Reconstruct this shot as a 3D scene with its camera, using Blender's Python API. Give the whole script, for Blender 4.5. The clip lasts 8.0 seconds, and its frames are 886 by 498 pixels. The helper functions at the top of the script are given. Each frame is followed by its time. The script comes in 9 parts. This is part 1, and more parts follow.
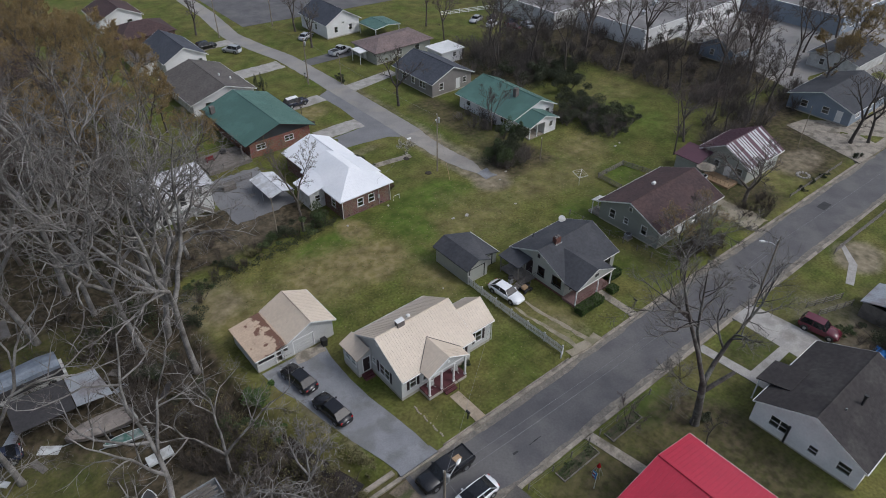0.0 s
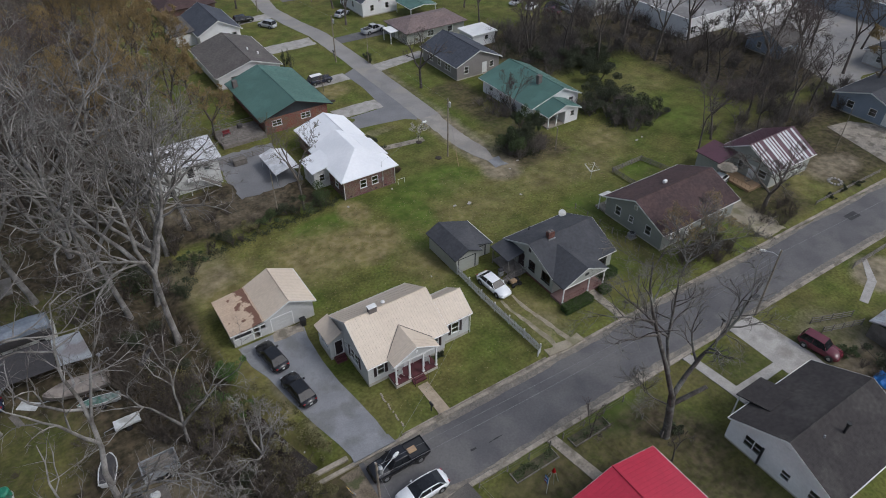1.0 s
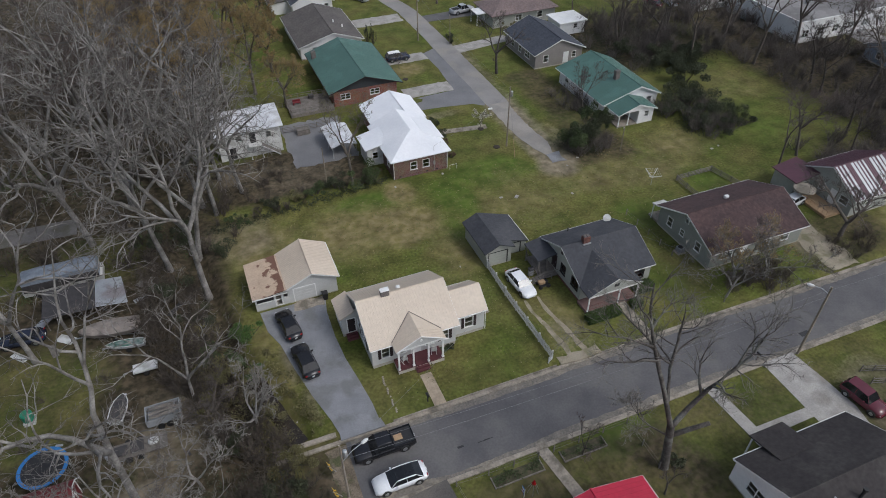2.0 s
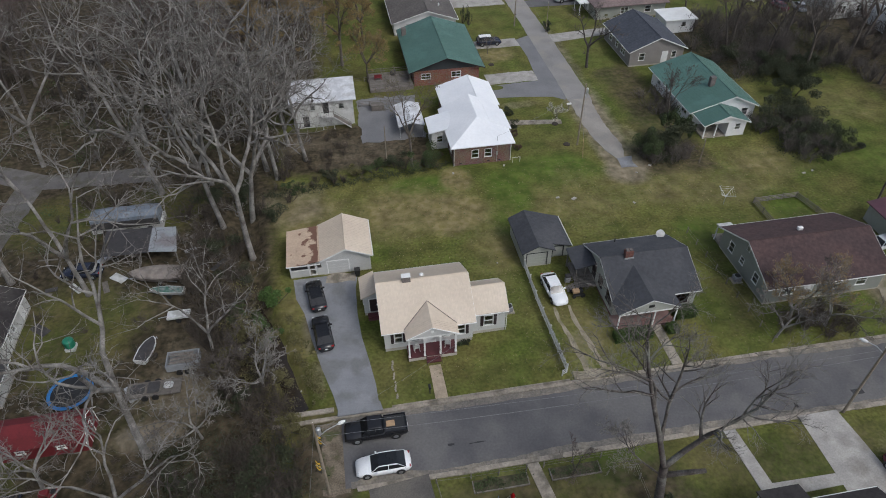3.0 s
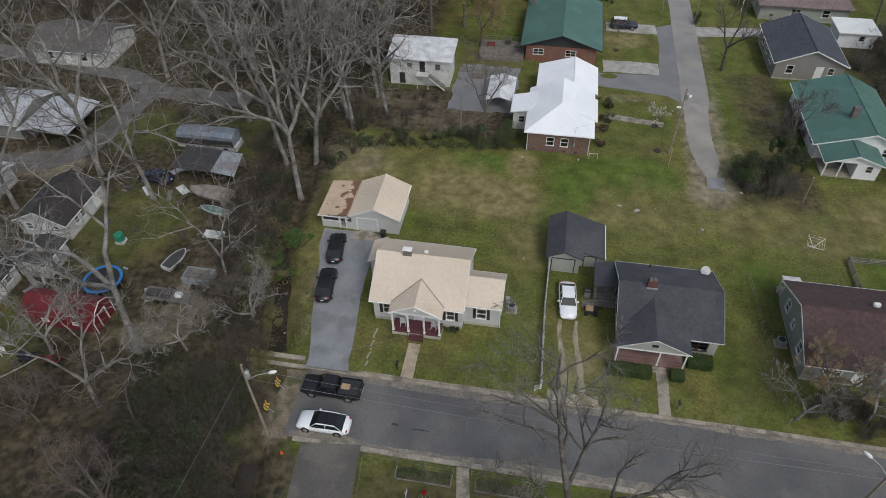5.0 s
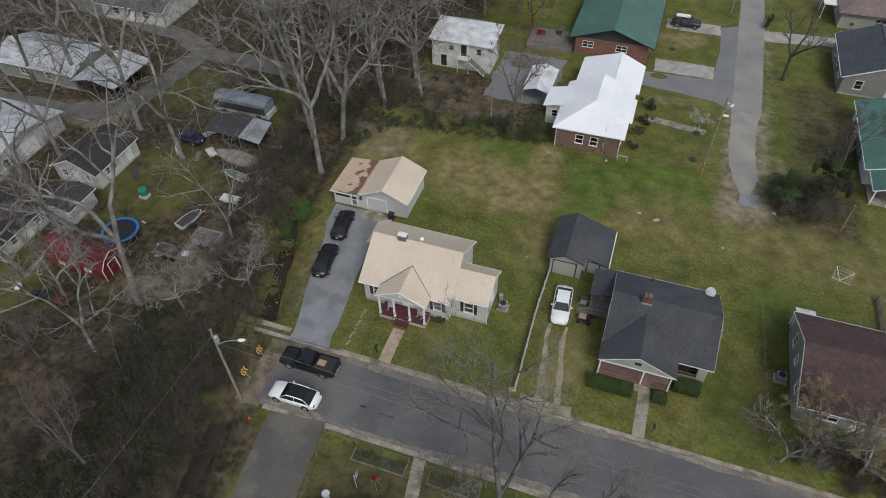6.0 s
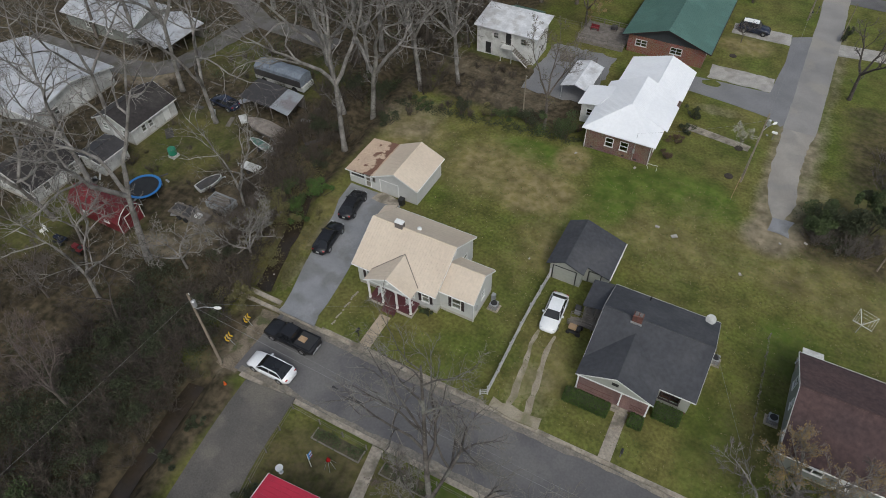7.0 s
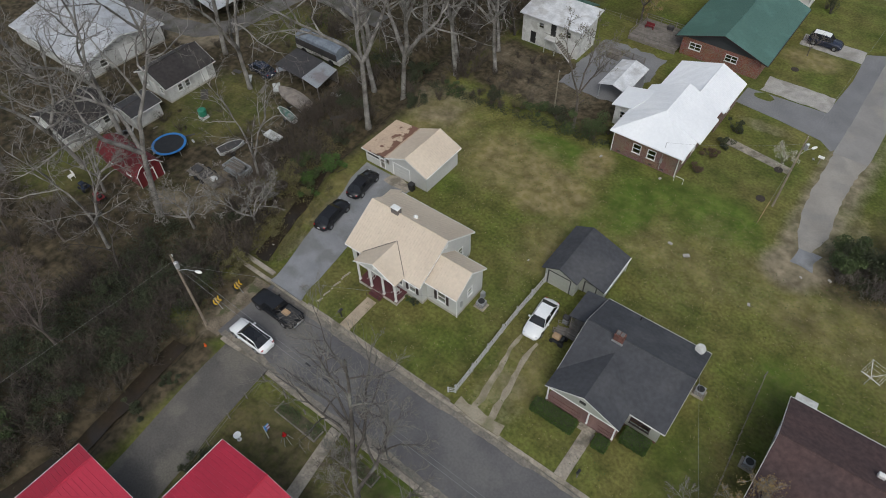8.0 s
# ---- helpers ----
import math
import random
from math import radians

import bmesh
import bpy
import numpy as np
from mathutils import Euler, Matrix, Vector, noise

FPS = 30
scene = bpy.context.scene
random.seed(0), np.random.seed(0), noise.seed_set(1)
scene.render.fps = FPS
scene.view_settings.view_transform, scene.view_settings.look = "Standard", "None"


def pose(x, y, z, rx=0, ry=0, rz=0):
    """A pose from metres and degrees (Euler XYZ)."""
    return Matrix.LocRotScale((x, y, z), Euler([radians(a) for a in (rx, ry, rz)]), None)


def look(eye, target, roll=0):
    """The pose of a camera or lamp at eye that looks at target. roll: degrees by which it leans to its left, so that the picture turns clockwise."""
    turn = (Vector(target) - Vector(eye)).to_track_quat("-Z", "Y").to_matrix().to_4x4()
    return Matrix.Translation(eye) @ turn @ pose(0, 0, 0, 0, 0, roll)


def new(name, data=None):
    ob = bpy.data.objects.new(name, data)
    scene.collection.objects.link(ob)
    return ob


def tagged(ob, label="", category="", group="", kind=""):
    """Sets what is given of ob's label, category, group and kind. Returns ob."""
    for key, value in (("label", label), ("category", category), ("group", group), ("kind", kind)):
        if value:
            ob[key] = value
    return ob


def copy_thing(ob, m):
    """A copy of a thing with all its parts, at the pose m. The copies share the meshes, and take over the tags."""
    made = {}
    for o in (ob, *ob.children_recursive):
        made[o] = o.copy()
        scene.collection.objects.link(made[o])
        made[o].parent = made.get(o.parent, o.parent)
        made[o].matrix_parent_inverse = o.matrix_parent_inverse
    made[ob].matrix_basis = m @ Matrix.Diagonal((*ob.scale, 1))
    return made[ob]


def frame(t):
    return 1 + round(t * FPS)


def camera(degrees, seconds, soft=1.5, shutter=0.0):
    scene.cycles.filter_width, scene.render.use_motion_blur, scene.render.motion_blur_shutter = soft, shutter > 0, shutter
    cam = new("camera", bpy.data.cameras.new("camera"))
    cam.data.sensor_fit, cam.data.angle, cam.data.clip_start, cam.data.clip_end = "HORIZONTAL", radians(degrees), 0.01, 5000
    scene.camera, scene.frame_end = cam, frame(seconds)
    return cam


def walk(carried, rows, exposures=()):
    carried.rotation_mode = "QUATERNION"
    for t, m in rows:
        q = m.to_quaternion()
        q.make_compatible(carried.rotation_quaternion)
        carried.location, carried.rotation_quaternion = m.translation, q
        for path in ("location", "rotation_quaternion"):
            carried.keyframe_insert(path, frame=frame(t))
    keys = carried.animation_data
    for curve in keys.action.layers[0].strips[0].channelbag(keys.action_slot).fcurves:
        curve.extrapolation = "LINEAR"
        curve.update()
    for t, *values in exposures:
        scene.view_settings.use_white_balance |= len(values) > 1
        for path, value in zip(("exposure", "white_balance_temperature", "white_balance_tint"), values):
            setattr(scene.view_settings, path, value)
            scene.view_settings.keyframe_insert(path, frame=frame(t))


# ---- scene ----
cam = camera(68.3, 8.0, soft=0.95)
METRES, EYE, TILT, LEAN, TURN = 66.08, 53.4, 0.0, 0.0, -39.5
ROWS = [
    (0.0, 0.0, 0.0, 0.0, 0.07, -37.04, -0.1),
    (0.5, 0.0623, 0.0118, -0.0007, 2.85, -37.85, -0.0),
    (1.0, 0.1244, 0.0275, -0.0008, 6.26, -38.65, 0.07),
    (1.5, 0.1848, 0.0473, 0.0006, 11.29, -39.47, 0.15),
    (3.0, 0.3495, 0.1444, 0.0049, 29.59, -41.83, 0.45),
    (3.5, 0.3972, 0.1871, 0.0062, 34.82, -42.62, 0.52),
    (4.0, 0.441, 0.233, 0.0073, 39.92, -43.4, 0.58),
    (4.5, 0.4812, 0.2813, 0.0075, 44.73, -44.16, 0.67),
    (6.0, 0.5753, 0.4399, 0.0082, 58.44, -46.48, 0.8),
    (6.5, 0.5961, 0.4983, 0.0076, 63.08, -47.2, 0.91),
    (7.0, 0.6106, 0.5566, 0.007, 67.69, -47.93, 0.98),
    (7.5, 0.6191, 0.6156, 0.0061, 72.31, -48.74, 0.98),
    (8.0, 0.6241, 0.6758, 0.0039, 76.94, -49.47, 1.04),
]
walk(cam, [(t, pose(0, 0, EYE, TILT, LEAN, TURN) @ pose(METRES * x, METRES * y, METRES * z, 90 + pitch, roll, yaw)) for t, x, y, z, yaw, pitch, roll in ROWS],
     exposures=[(0.0, -0.07, 5980, 10), (8.0, -0.04, 6300, 6)])

# ---- world and sun: a bright overcast sky, a weak broad sun from the south-east ----
SUN_EL, SUN_AZ = 50.0, 140.0          # azimuth clockwise from +y
world = bpy.data.worlds.new("overcast_sky")
scene.world = world
world.use_nodes = True
wn, wl = world.node_tree.nodes, world.node_tree.links
sky = wn.new("ShaderNodeTexSky")
sky.sky_type, sky.sun_disc = "NISHITA", False
sky.sun_elevation, sky.sun_rotation = radians(SUN_EL), radians(SUN_AZ)
sky.air_density, sky.dust_density = 1.0, 4.0
grey = wn.new("ShaderNodeHueSaturation")
grey.inputs["Saturation"].default_value = 0.6
wl.new(sky.outputs[0], grey.inputs["Color"])
wl.new(grey.outputs[0], wn["Background"].inputs["Color"])
wn["Background"].inputs["Strength"].default_value = 0.145
sun = new("sun", bpy.data.lights.new("sun", "SUN"))
sun.data.energy, sun.data.angle, sun.data.color = 0.75, radians(14), (1.0, 0.97, 0.93)
_a, _e = radians(SUN_AZ), radians(SUN_EL)
sun.matrix_world = look((60 + 100 * math.sin(_a) * math.cos(_e), 40 + 100 * math.cos(_a) * math.cos(_e), 100 * math.sin(_e)), (60, 40, 0))


# ---- materials ----
def mat(name, c1, c2=None, rough=0.8, big=0.6, fine=12.0, var=0.25, bump=0.15, metal=0.0, spec=0.4, stain=None, stain_scale=0.15, stain_amt=0.5, lines=None, island=0.0, bumpdist=0.02):
    """Two colours in large patches, fine grain over them, an optional stain colour, optional relief lines (axis, metres)."""
    m = bpy.data.materials.new(name)
    m.use_nodes = True
    n, l = m.node_tree.nodes, m.node_tree.links
    b = n["Principled BSDF"]
    b.inputs["Roughness"].default_value, b.inputs["Metallic"].default_value = rough, metal
    b.inputs["Specular IOR Level"].default_value = spec
    co = n.new("ShaderNodeTexCoord").outputs["Object"]
    c2 = c2 or tuple(v * 0.75 for v in c1)

    def noisy(scale, detail=4):
        t = n.new("ShaderNodeTexNoise")
        t.inputs["Scale"].default_value, t.inputs["Detail"].default_value = scale, detail
        l.new(co, t.inputs["Vector"])
        return t.outputs["Fac"]

    def ramp(f, lo, hi, a=0.0, z=1.0):
        r = n.new("ShaderNodeMapRange")
        l.new(f, r.inputs["Value"])
        for i, v in enumerate((lo, hi, a, z)):
            r.inputs[i + 1].default_value = v
        return r.outputs[0]

    def mix(f, a, z, mode="MIX"):
        x = n.new("ShaderNodeMix")
        x.data_type, x.blend_type = "RGBA", mode
        if isinstance(f, float):
            x.inputs[0].default_value = f
        else:
            l.new(f, x.inputs[0])
        for s, v in ((x.inputs[6], a), (x.inputs[7], z)):
            if isinstance(v, tuple):
                s.default_value = (*v[:3], 1)
            else:
                l.new(v, s)
        return x.outputs[2]

    col = mix(ramp(noisy(big), 0.35, 0.65), tuple(c1), tuple(c2))
    if stain:
        col = mix(ramp(noisy(stain_scale, 6), 0.5, 0.62, 0, stain_amt), col, tuple(stain))
    g = noisy(fine, 5)
    grain = n.new("ShaderNodeCombineColor")
    v = ramp(g, 0.25, 0.75, 1 - var, 1 + var)
    for i in range(3):
        l.new(v, grain.inputs[i])
    col = mix(1.0, col, grain.outputs[0], "MULTIPLY")
    if island:
        o = n.new("ShaderNodeObjectInfo").outputs["Random"]
        q = n.new("ShaderNodeCombineColor")
        w = ramp(o, 0, 1, 1 - island, 1 + island)
        for i in range(3):
            l.new(w, q.inputs[i])
        col = mix(1.0, col, q.outputs[0], "MULTIPLY")
    l.new(col, b.inputs["Base Color"])
    h = g
    if lines:
        axis, step = lines
        sp = n.new("ShaderNodeSeparateXYZ")
        l.new(co, sp.inputs[0])
        d = n.new("ShaderNodeMath"); d.operation = "DIVIDE"; d.inputs[1].default_value = step
        l.new(sp.outputs[axis], d.inputs[0])
        fr = n.new("ShaderNodeMath"); fr.operation = "FRACT"
        l.new(d.outputs[0], fr.inputs[0])
        ad = n.new("ShaderNodeMath"); ad.operation = "MULTIPLY_ADD"; ad.inputs[1].default_value = 0.25
        l.new(g, ad.inputs[0]); l.new(fr.outputs[0], ad.inputs[2])
        h = ad.outputs[0]
    if bump:
        bp = n.new("ShaderNodeBump")
        bp.inputs["Strength"].default_value, bp.inputs["Distance"].default_value = bump, bumpdist
        l.new(h, bp.inputs["Height"])
        l.new(bp.outputs[0], b.inputs["Normal"])
    return m


def glass_mat(name, tint=(0.75, 0.8, 0.8)):
    m = bpy.data.materials.new(name)
    m.use_nodes = True
    b = m.node_tree.nodes["Principled BSDF"]
    b.inputs["Base Color"].default_value = (*tint, 1)
    b.inputs["Roughness"].default_value, b.inputs["Transmission Weight"].default_value, b.inputs["IOR"].default_value = 0.03, 1.0, 1.45
    return m


M = {}
M["tan_metal"] = mat("cream_painted_metal_roof", (0.6, 0.512, 0.41), (0.55, 0.465, 0.37), 0.5, 0.25, 3.0, 0.07, 0.03, 0.0, 0.5)
M["siding"] = mat("pale_grey_vinyl_siding", (0.55, 0.55, 0.53), (0.5, 0.5, 0.49), 0.6, 0.5, 4.0, 0.06, 0.5, lines=(2, 0.12))
M["foundation"] = mat("painted_block_foundation", (0.46, 0.43, 0.37), (0.38, 0.35, 0.3), 0.9, 1.0, 8.0, 0.15, 0.2)
M["white"] = mat("white_paint", (0.78, 0.78, 0.76), (0.7, 0.7, 0.68), 0.5, 0.8, 6.0, 0.06, 0.05)
M["old_white"] = mat("weathered_white_paint", (0.6, 0.6, 0.58), (0.48, 0.48, 0.46), 0.7, 1.2, 8.0, 0.15, 0.1, stain=(0.3, 0.29, 0.26), stain_scale=0.8, stain_amt=0.5)
M["maroon"] = mat("maroon_painted_boards", (0.11, 0.035, 0.04), (0.085, 0.03, 0.034), 0.6, 1.0, 9.0, 0.15, 0.1, lines=(0, 0.1))
M["dark_trim"] = mat("dark_shutter_paint", (0.035, 0.022, 0.025), (0.03, 0.02, 0.022), 0.6, 2.0, 12.0, 0.1, 0.3, lines=(2, 0.06))
M["black"] = mat("black_plastic", (0.02, 0.02, 0.021), (0.028, 0.028, 0.028), 0.5, 2.0, 10.0, 0.15, 0.05)
M["shingle"] = mat("charcoal_asphalt_shingles", (0.058, 0.06, 0.067), (0.046, 0.048, 0.055), 0.85, 0.35, 2.6, 0.18, 0.35, lines=(1, 0.16), stain=(0.1, 0.1, 0.104), stain_scale=0.22, stain_amt=0.35)
M["shingle_brown"] = mat("brown_asphalt_shingles", (0.075, 0.046, 0.044), (0.058, 0.038, 0.038), 0.9, 0.35, 2.6, 0.3, 0.45, lines=(1, 0.16))
M["shingle_black"] = mat("dark_brown_asphalt_shingles", (0.042, 0.037, 0.036), (0.034, 0.03, 0.03), 0.9, 0.35, 2.6, 0.3, 0.45, lines=(1, 0.16), stain=(0.07, 0.065, 0.06), stain_scale=0.3, stain_amt=0.4)
M["shingle_taupe"] = mat("taupe_asphalt_shingles", (0.12, 0.108, 0.1), (0.095, 0.086, 0.08), 0.9, 0.35, 2.6, 0.3, 0.45, lines=(1, 0.16))
M["shingle_navy"] = mat("slate_blue_asphalt_shingles", (0.07, 0.077, 0.094), (0.057, 0.063, 0.078), 0.9, 0.35, 2.6, 0.3, 0.45, lines=(1, 0.16))
M["shingle_rose"] = mat("faded_rose_brown_shingles", (0.2, 0.15, 0.14), (0.16, 0.125, 0.12), 0.9, 0.35, 2.6, 0.3, 0.45, lines=(1, 0.16))
M["green_metal"] = mat("green_painted_metal_roof", (0.074, 0.148, 0.122), (0.062, 0.13, 0.107), 0.45, 0.3, 3.0, 0.08, 0.03, 0.0, 0.5, stain=(0.095, 0.19, 0.16), stain_scale=0.4, stain_amt=0.6)
M["white_metal"] = mat("bright_white_metal_roof", (0.8, 0.81, 0.83), (0.74, 0.755, 0.78), 0.4, 0.25, 3.0, 0.04, 0.02, 0.0, 0.5)
M["grey_metal"] = mat("dull_galvanised_metal", (0.4, 0.42, 0.44), (0.33, 0.34, 0.36), 0.5, 0.5, 5.0, 0.12, 0.05, 0.3, stain=(0.2, 0.12, 0.08), stain_scale=0.5, stain_amt=0.35)
M["red_metal"] = mat("red_painted_metal_roof", (0.42, 0.022, 0.05), (0.37, 0.02, 0.045), 0.42, 0.3, 3.0, 0.08, 0.03, 0.0, 0.5)
M["purple_metal"] = mat("plum_metal_roof", (0.1, 0.045, 0.06), (0.085, 0.04, 0.052), 0.45, 0.4, 3.0, 0.1, 0.03)
M["sage"] = mat("sage_grey_siding", (0.27, 0.28, 0.25), (0.24, 0.25, 0.225), 0.65, 0.5, 4.0, 0.07, 0.5, lines=(2, 0.14))
M["stone_grey"] = mat("grey_green_board_siding", (0.36, 0.37, 0.33), (0.32, 0.33, 0.295), 0.65, 0.5, 4.0, 0.07, 0.5, lines=(2, 0.14))
M["taupe_siding"] = mat("taupe_grey_siding", (0.26, 0.24, 0.225), (0.225, 0.207, 0.195), 0.65, 0.5, 4.0, 0.08, 0.5, lines=(2, 0.14))
M["blue_grey"] = mat("blue_grey_siding", (0.25, 0.29, 0.34), (0.22, 0.26, 0.31), 0.65, 0.5, 4.0, 0.07, 0.5, lines=(2, 0.14))
M["white_siding"] = mat("white_lap_siding", (0.78, 0.78, 0.77), (0.71, 0.71, 0.7), 0.6, 0.5, 4.0, 0.07, 0.5, lines=(2, 0.14))
M["concrete"] = mat("weathered_concrete", (0.34, 0.3, 0.245), (0.25, 0.22, 0.18), 0.9, 0.8, 5.0, 0.25, 0.2, stain=(0.13, 0.115, 0.09), stain_scale=0.6, stain_amt=0.8)
M["tan_walk"] = mat("tan_concrete", (0.42, 0.34, 0.25), (0.35, 0.285, 0.21), 0.9, 0.8, 5.0, 0.18, 0.15, stain=(0.24, 0.2, 0.15), stain_scale=0.6, stain_amt=0.5)
M["pale_concrete"] = mat("pale_concrete", (0.39, 0.37, 0.34), (0.3, 0.285, 0.265), 0.9, 0.7, 7.0, 0.16, 0.15, stain=(0.2, 0.185, 0.16), stain_scale=0.4, stain_amt=0.6)
M["asphalt"] = mat("worn_grey_asphalt", (0.125, 0.121, 0.122), (0.095, 0.093, 0.096), 0.92, 0.3, 5.0, 0.12, 0.12, stain=(0.165, 0.158, 0.15), stain_scale=0.2, stain_amt=0.5)
M["old_asphalt"] = mat("old_brown_asphalt", (0.115, 0.105, 0.095), (0.085, 0.08, 0.074), 0.95, 0.25, 8.0, 0.22, 0.25, stain=(0.16, 0.145, 0.12), stain_scale=0.3, stain_amt=0.6)
M["lane_asphalt"] = mat("pale_dusty_asphalt", (0.275, 0.262, 0.248), (0.225, 0.216, 0.207), 0.95, 0.25, 8.0, 0.12, 0.12, stain=(0.31, 0.285, 0.245), stain_scale=0.2, stain_amt=0.6)
M["yard_gravel"] = mat("dull_yard_gravel", (0.165, 0.152, 0.146), (0.12, 0.112, 0.106), 0.97, 0.4, 7.0, 0.18, 0.2, stain=(0.085, 0.085, 0.05), stain_scale=0.5, stain_amt=0.6)
M["lane_dust"] = mat("sandy_lane_gravel", (0.32, 0.295, 0.262), (0.255, 0.236, 0.212), 0.97, 0.3, 7.0, 0.13, 0.15, stain=(0.22, 0.212, 0.2), stain_scale=0.35, stain_amt=0.6)
M["side_asphalt"] = mat("smooth_blue_grey_asphalt", (0.2, 0.2, 0.205), (0.165, 0.165, 0.17), 0.92, 0.3, 6.0, 0.16, 0.2)
M["gravel"] = mat("blue_grey_gravel", (0.25, 0.255, 0.268), (0.2, 0.205, 0.218), 0.95, 0.4, 14.0, 0.22, 0.3, stain=(0.14, 0.14, 0.135), stain_scale=0.35, stain_amt=0.6, bumpdist=0.05)
M["mud"] = mat("trodden_earth_with_leaves", (0.2, 0.162, 0.12), (0.115, 0.094, 0.066), 0.97, 1.1, 8.0, 0.4, 0.4, stain=(0.07, 0.078, 0.032), stain_scale=0.8, stain_amt=0.9)
M["dirt"] = mat("pale_bare_earth", (0.33, 0.29, 0.22), (0.24, 0.207, 0.15), 0.97, 0.6, 8.0, 0.2, 0.2, stain=(0.14, 0.135, 0.065), stain_scale=0.5, stain_amt=0.7)
M["tar"] = mat("black_tar_patch", (0.025, 0.025, 0.026), (0.035, 0.035, 0.036), 0.7, 1.0, 9.0, 0.2, 0.1)
M["wood_grey"] = mat("weathered_grey_timber", (0.2, 0.18, 0.16), (0.14, 0.125, 0.11), 0.9, 1.5, 12.0, 0.25, 0.3, island=0.15)
M["wood_pole"] = mat("weathered_pole_timber", (0.28, 0.235, 0.18), (0.2, 0.168, 0.13), 0.9, 1.5, 12.0, 0.2, 0.3)
M["wood_tan"] = mat("pale_raw_timber", (0.42, 0.29, 0.17), (0.36, 0.24, 0.14), 0.8, 1.5, 9.0, 0.15, 0.1)
M["fence_white"] = mat("weathered_white_pickets", (0.55, 0.55, 0.54), (0.46, 0.46, 0.45), 0.7, 1.5, 9.0, 0.12, 0.1, island=0.08)
M["galv"] = mat("galvanised_steel", (0.5, 0.51, 0.52), (0.42, 0.43, 0.44), 0.4, 1.0, 9.0, 0.1, 0.03, 0.6)
M["chimney_brick"] = mat("dark_red_chimney_brick", (0.16, 0.07, 0.055), (0.11, 0.055, 0.045), 0.9, 3.0, 14.0, 0.3, 0.4, lines=(2, 0.075))
M["chimney_grey"] = mat("grey_block", (0.17, 0.15, 0.14), (0.13, 0.115, 0.11), 0.9, 3.0, 14.0, 0.2, 0.4, lines=(2, 0.1))
M["soil"] = mat("dark_garden_soil", (0.05, 0.04, 0.032), (0.035, 0.03, 0.024), 0.97, 1.0, 9.0, 0.3, 0.4)
M["tarp_blue_grey"] = mat("blue_grey_tarpaulin", (0.22, 0.25, 0.29), (0.15, 0.175, 0.21), 0.6, 0.8, 4.0, 0.15, 0.3)
M["water"] = mat("still_brown_water", (0.03, 0.024, 0.018), (0.04, 0.03, 0.02), 0.12, 0.5, 3.0, 0.15, 0.05, 0.0, 0.5)
M["tarp_blue"] = mat("blue_plastic_tarp", (0.03, 0.2, 0.55), (0.025, 0.17, 0.48), 0.45, 2.0, 6.0, 0.1, 0.2)
M["blue"] = mat("bright_blue_padding", (0.04, 0.2, 0.5), (0.035, 0.17, 0.43), 0.5, 2.0, 6.0, 0.1, 0.05)
M["yellow"] = mat("yellow_reflective_sheet", (0.65, 0.42, 0.03), (0.58, 0.37, 0.03), 0.45, 2.0, 6.0, 0.06, 0.02)
M["green_plastic"] = mat("green_plastic", (0.03, 0.22, 0.13), (0.025, 0.18, 0.11), 0.45, 2.0, 6.0, 0.1, 0.03)
M["red_paint"] = mat("barn_red_paint", (0.17, 0.02, 0.025), (0.14, 0.018, 0.022), 0.6, 1.0, 6.0, 0.12, 0.1, lines=(0, 0.25))
M["hull_white"] = mat("scuffed_white_gelcoat", (0.62, 0.63, 0.62), (0.5, 0.51, 0.5), 0.4, 1.5, 6.0, 0.12, 0.05, stain=(0.25, 0.24, 0.2), stain_scale=0.9, stain_amt=0.5)
M["canvas"] = mat("faded_grey_brown_canvas", (0.27, 0.235, 0.205), (0.2, 0.175, 0.155), 0.9, 1.0, 5.0, 0.15, 0.4, stain=(0.12, 0.1, 0.09), stain_scale=0.6, stain_amt=0.7)
M["tarp_grey"] = mat("dark_grey_tarp", (0.06, 0.056, 0.056), (0.045, 0.042, 0.043), 0.6, 1.0, 5.0, 0.2, 0.4)
M["glass"] = glass_mat("window_glass")
M["tinted"] = mat("tinted_car_glass", (0.012, 0.013, 0.015), (0.015, 0.016, 0.018), 0.06, 1.0, 2.0, 0.05, 0.0, 0.0, 0.5)
M["tyre"] = mat("black_rubber", (0.018, 0.018, 0.018), (0.024, 0.023, 0.022), 0.85, 3.0, 15.0, 0.2, 0.1)
M["rim"] = mat("alloy", (0.45, 0.46, 0.47), (0.35, 0.36, 0.37), 0.3, 3.0, 9.0, 0.08, 0.02, 0.8)
M["tail"] = mat("red_lens", (0.3, 0.01, 0.012), (0.25, 0.01, 0.012), 0.15, 3.0, 9.0, 0.05, 0.0)
M["lens"] = mat("clear_lamp_lens", (0.6, 0.62, 0.64), (0.5, 0.52, 0.54), 0.1, 3.0, 9.0, 0.05, 0.0)
for nm, c, c2 in (("paint_black", (0.012, 0.012, 0.014), (0.014, 0.014, 0.016)), ("paint_white", (0.78, 0.79, 0.8), (0.75, 0.76, 0.77)),
                  ("paint_maroon", (0.11, 0.018, 0.03), (0.095, 0.016, 0.026)), ("paint_silver", (0.42, 0.43, 0.45), (0.4, 0.41, 0.43)), ("paint_navy", (0.02, 0.025, 0.045), (0.022, 0.027, 0.048))):
    M[nm] = mat("car_" + nm, c, c2, 0.22, 1.0, 6.0, 0.05, 0.0, 0.0, 0.6)
BARK = dict(rough=0.95, big=1.2, fine=6.0, var=0.3, bump=0.4)
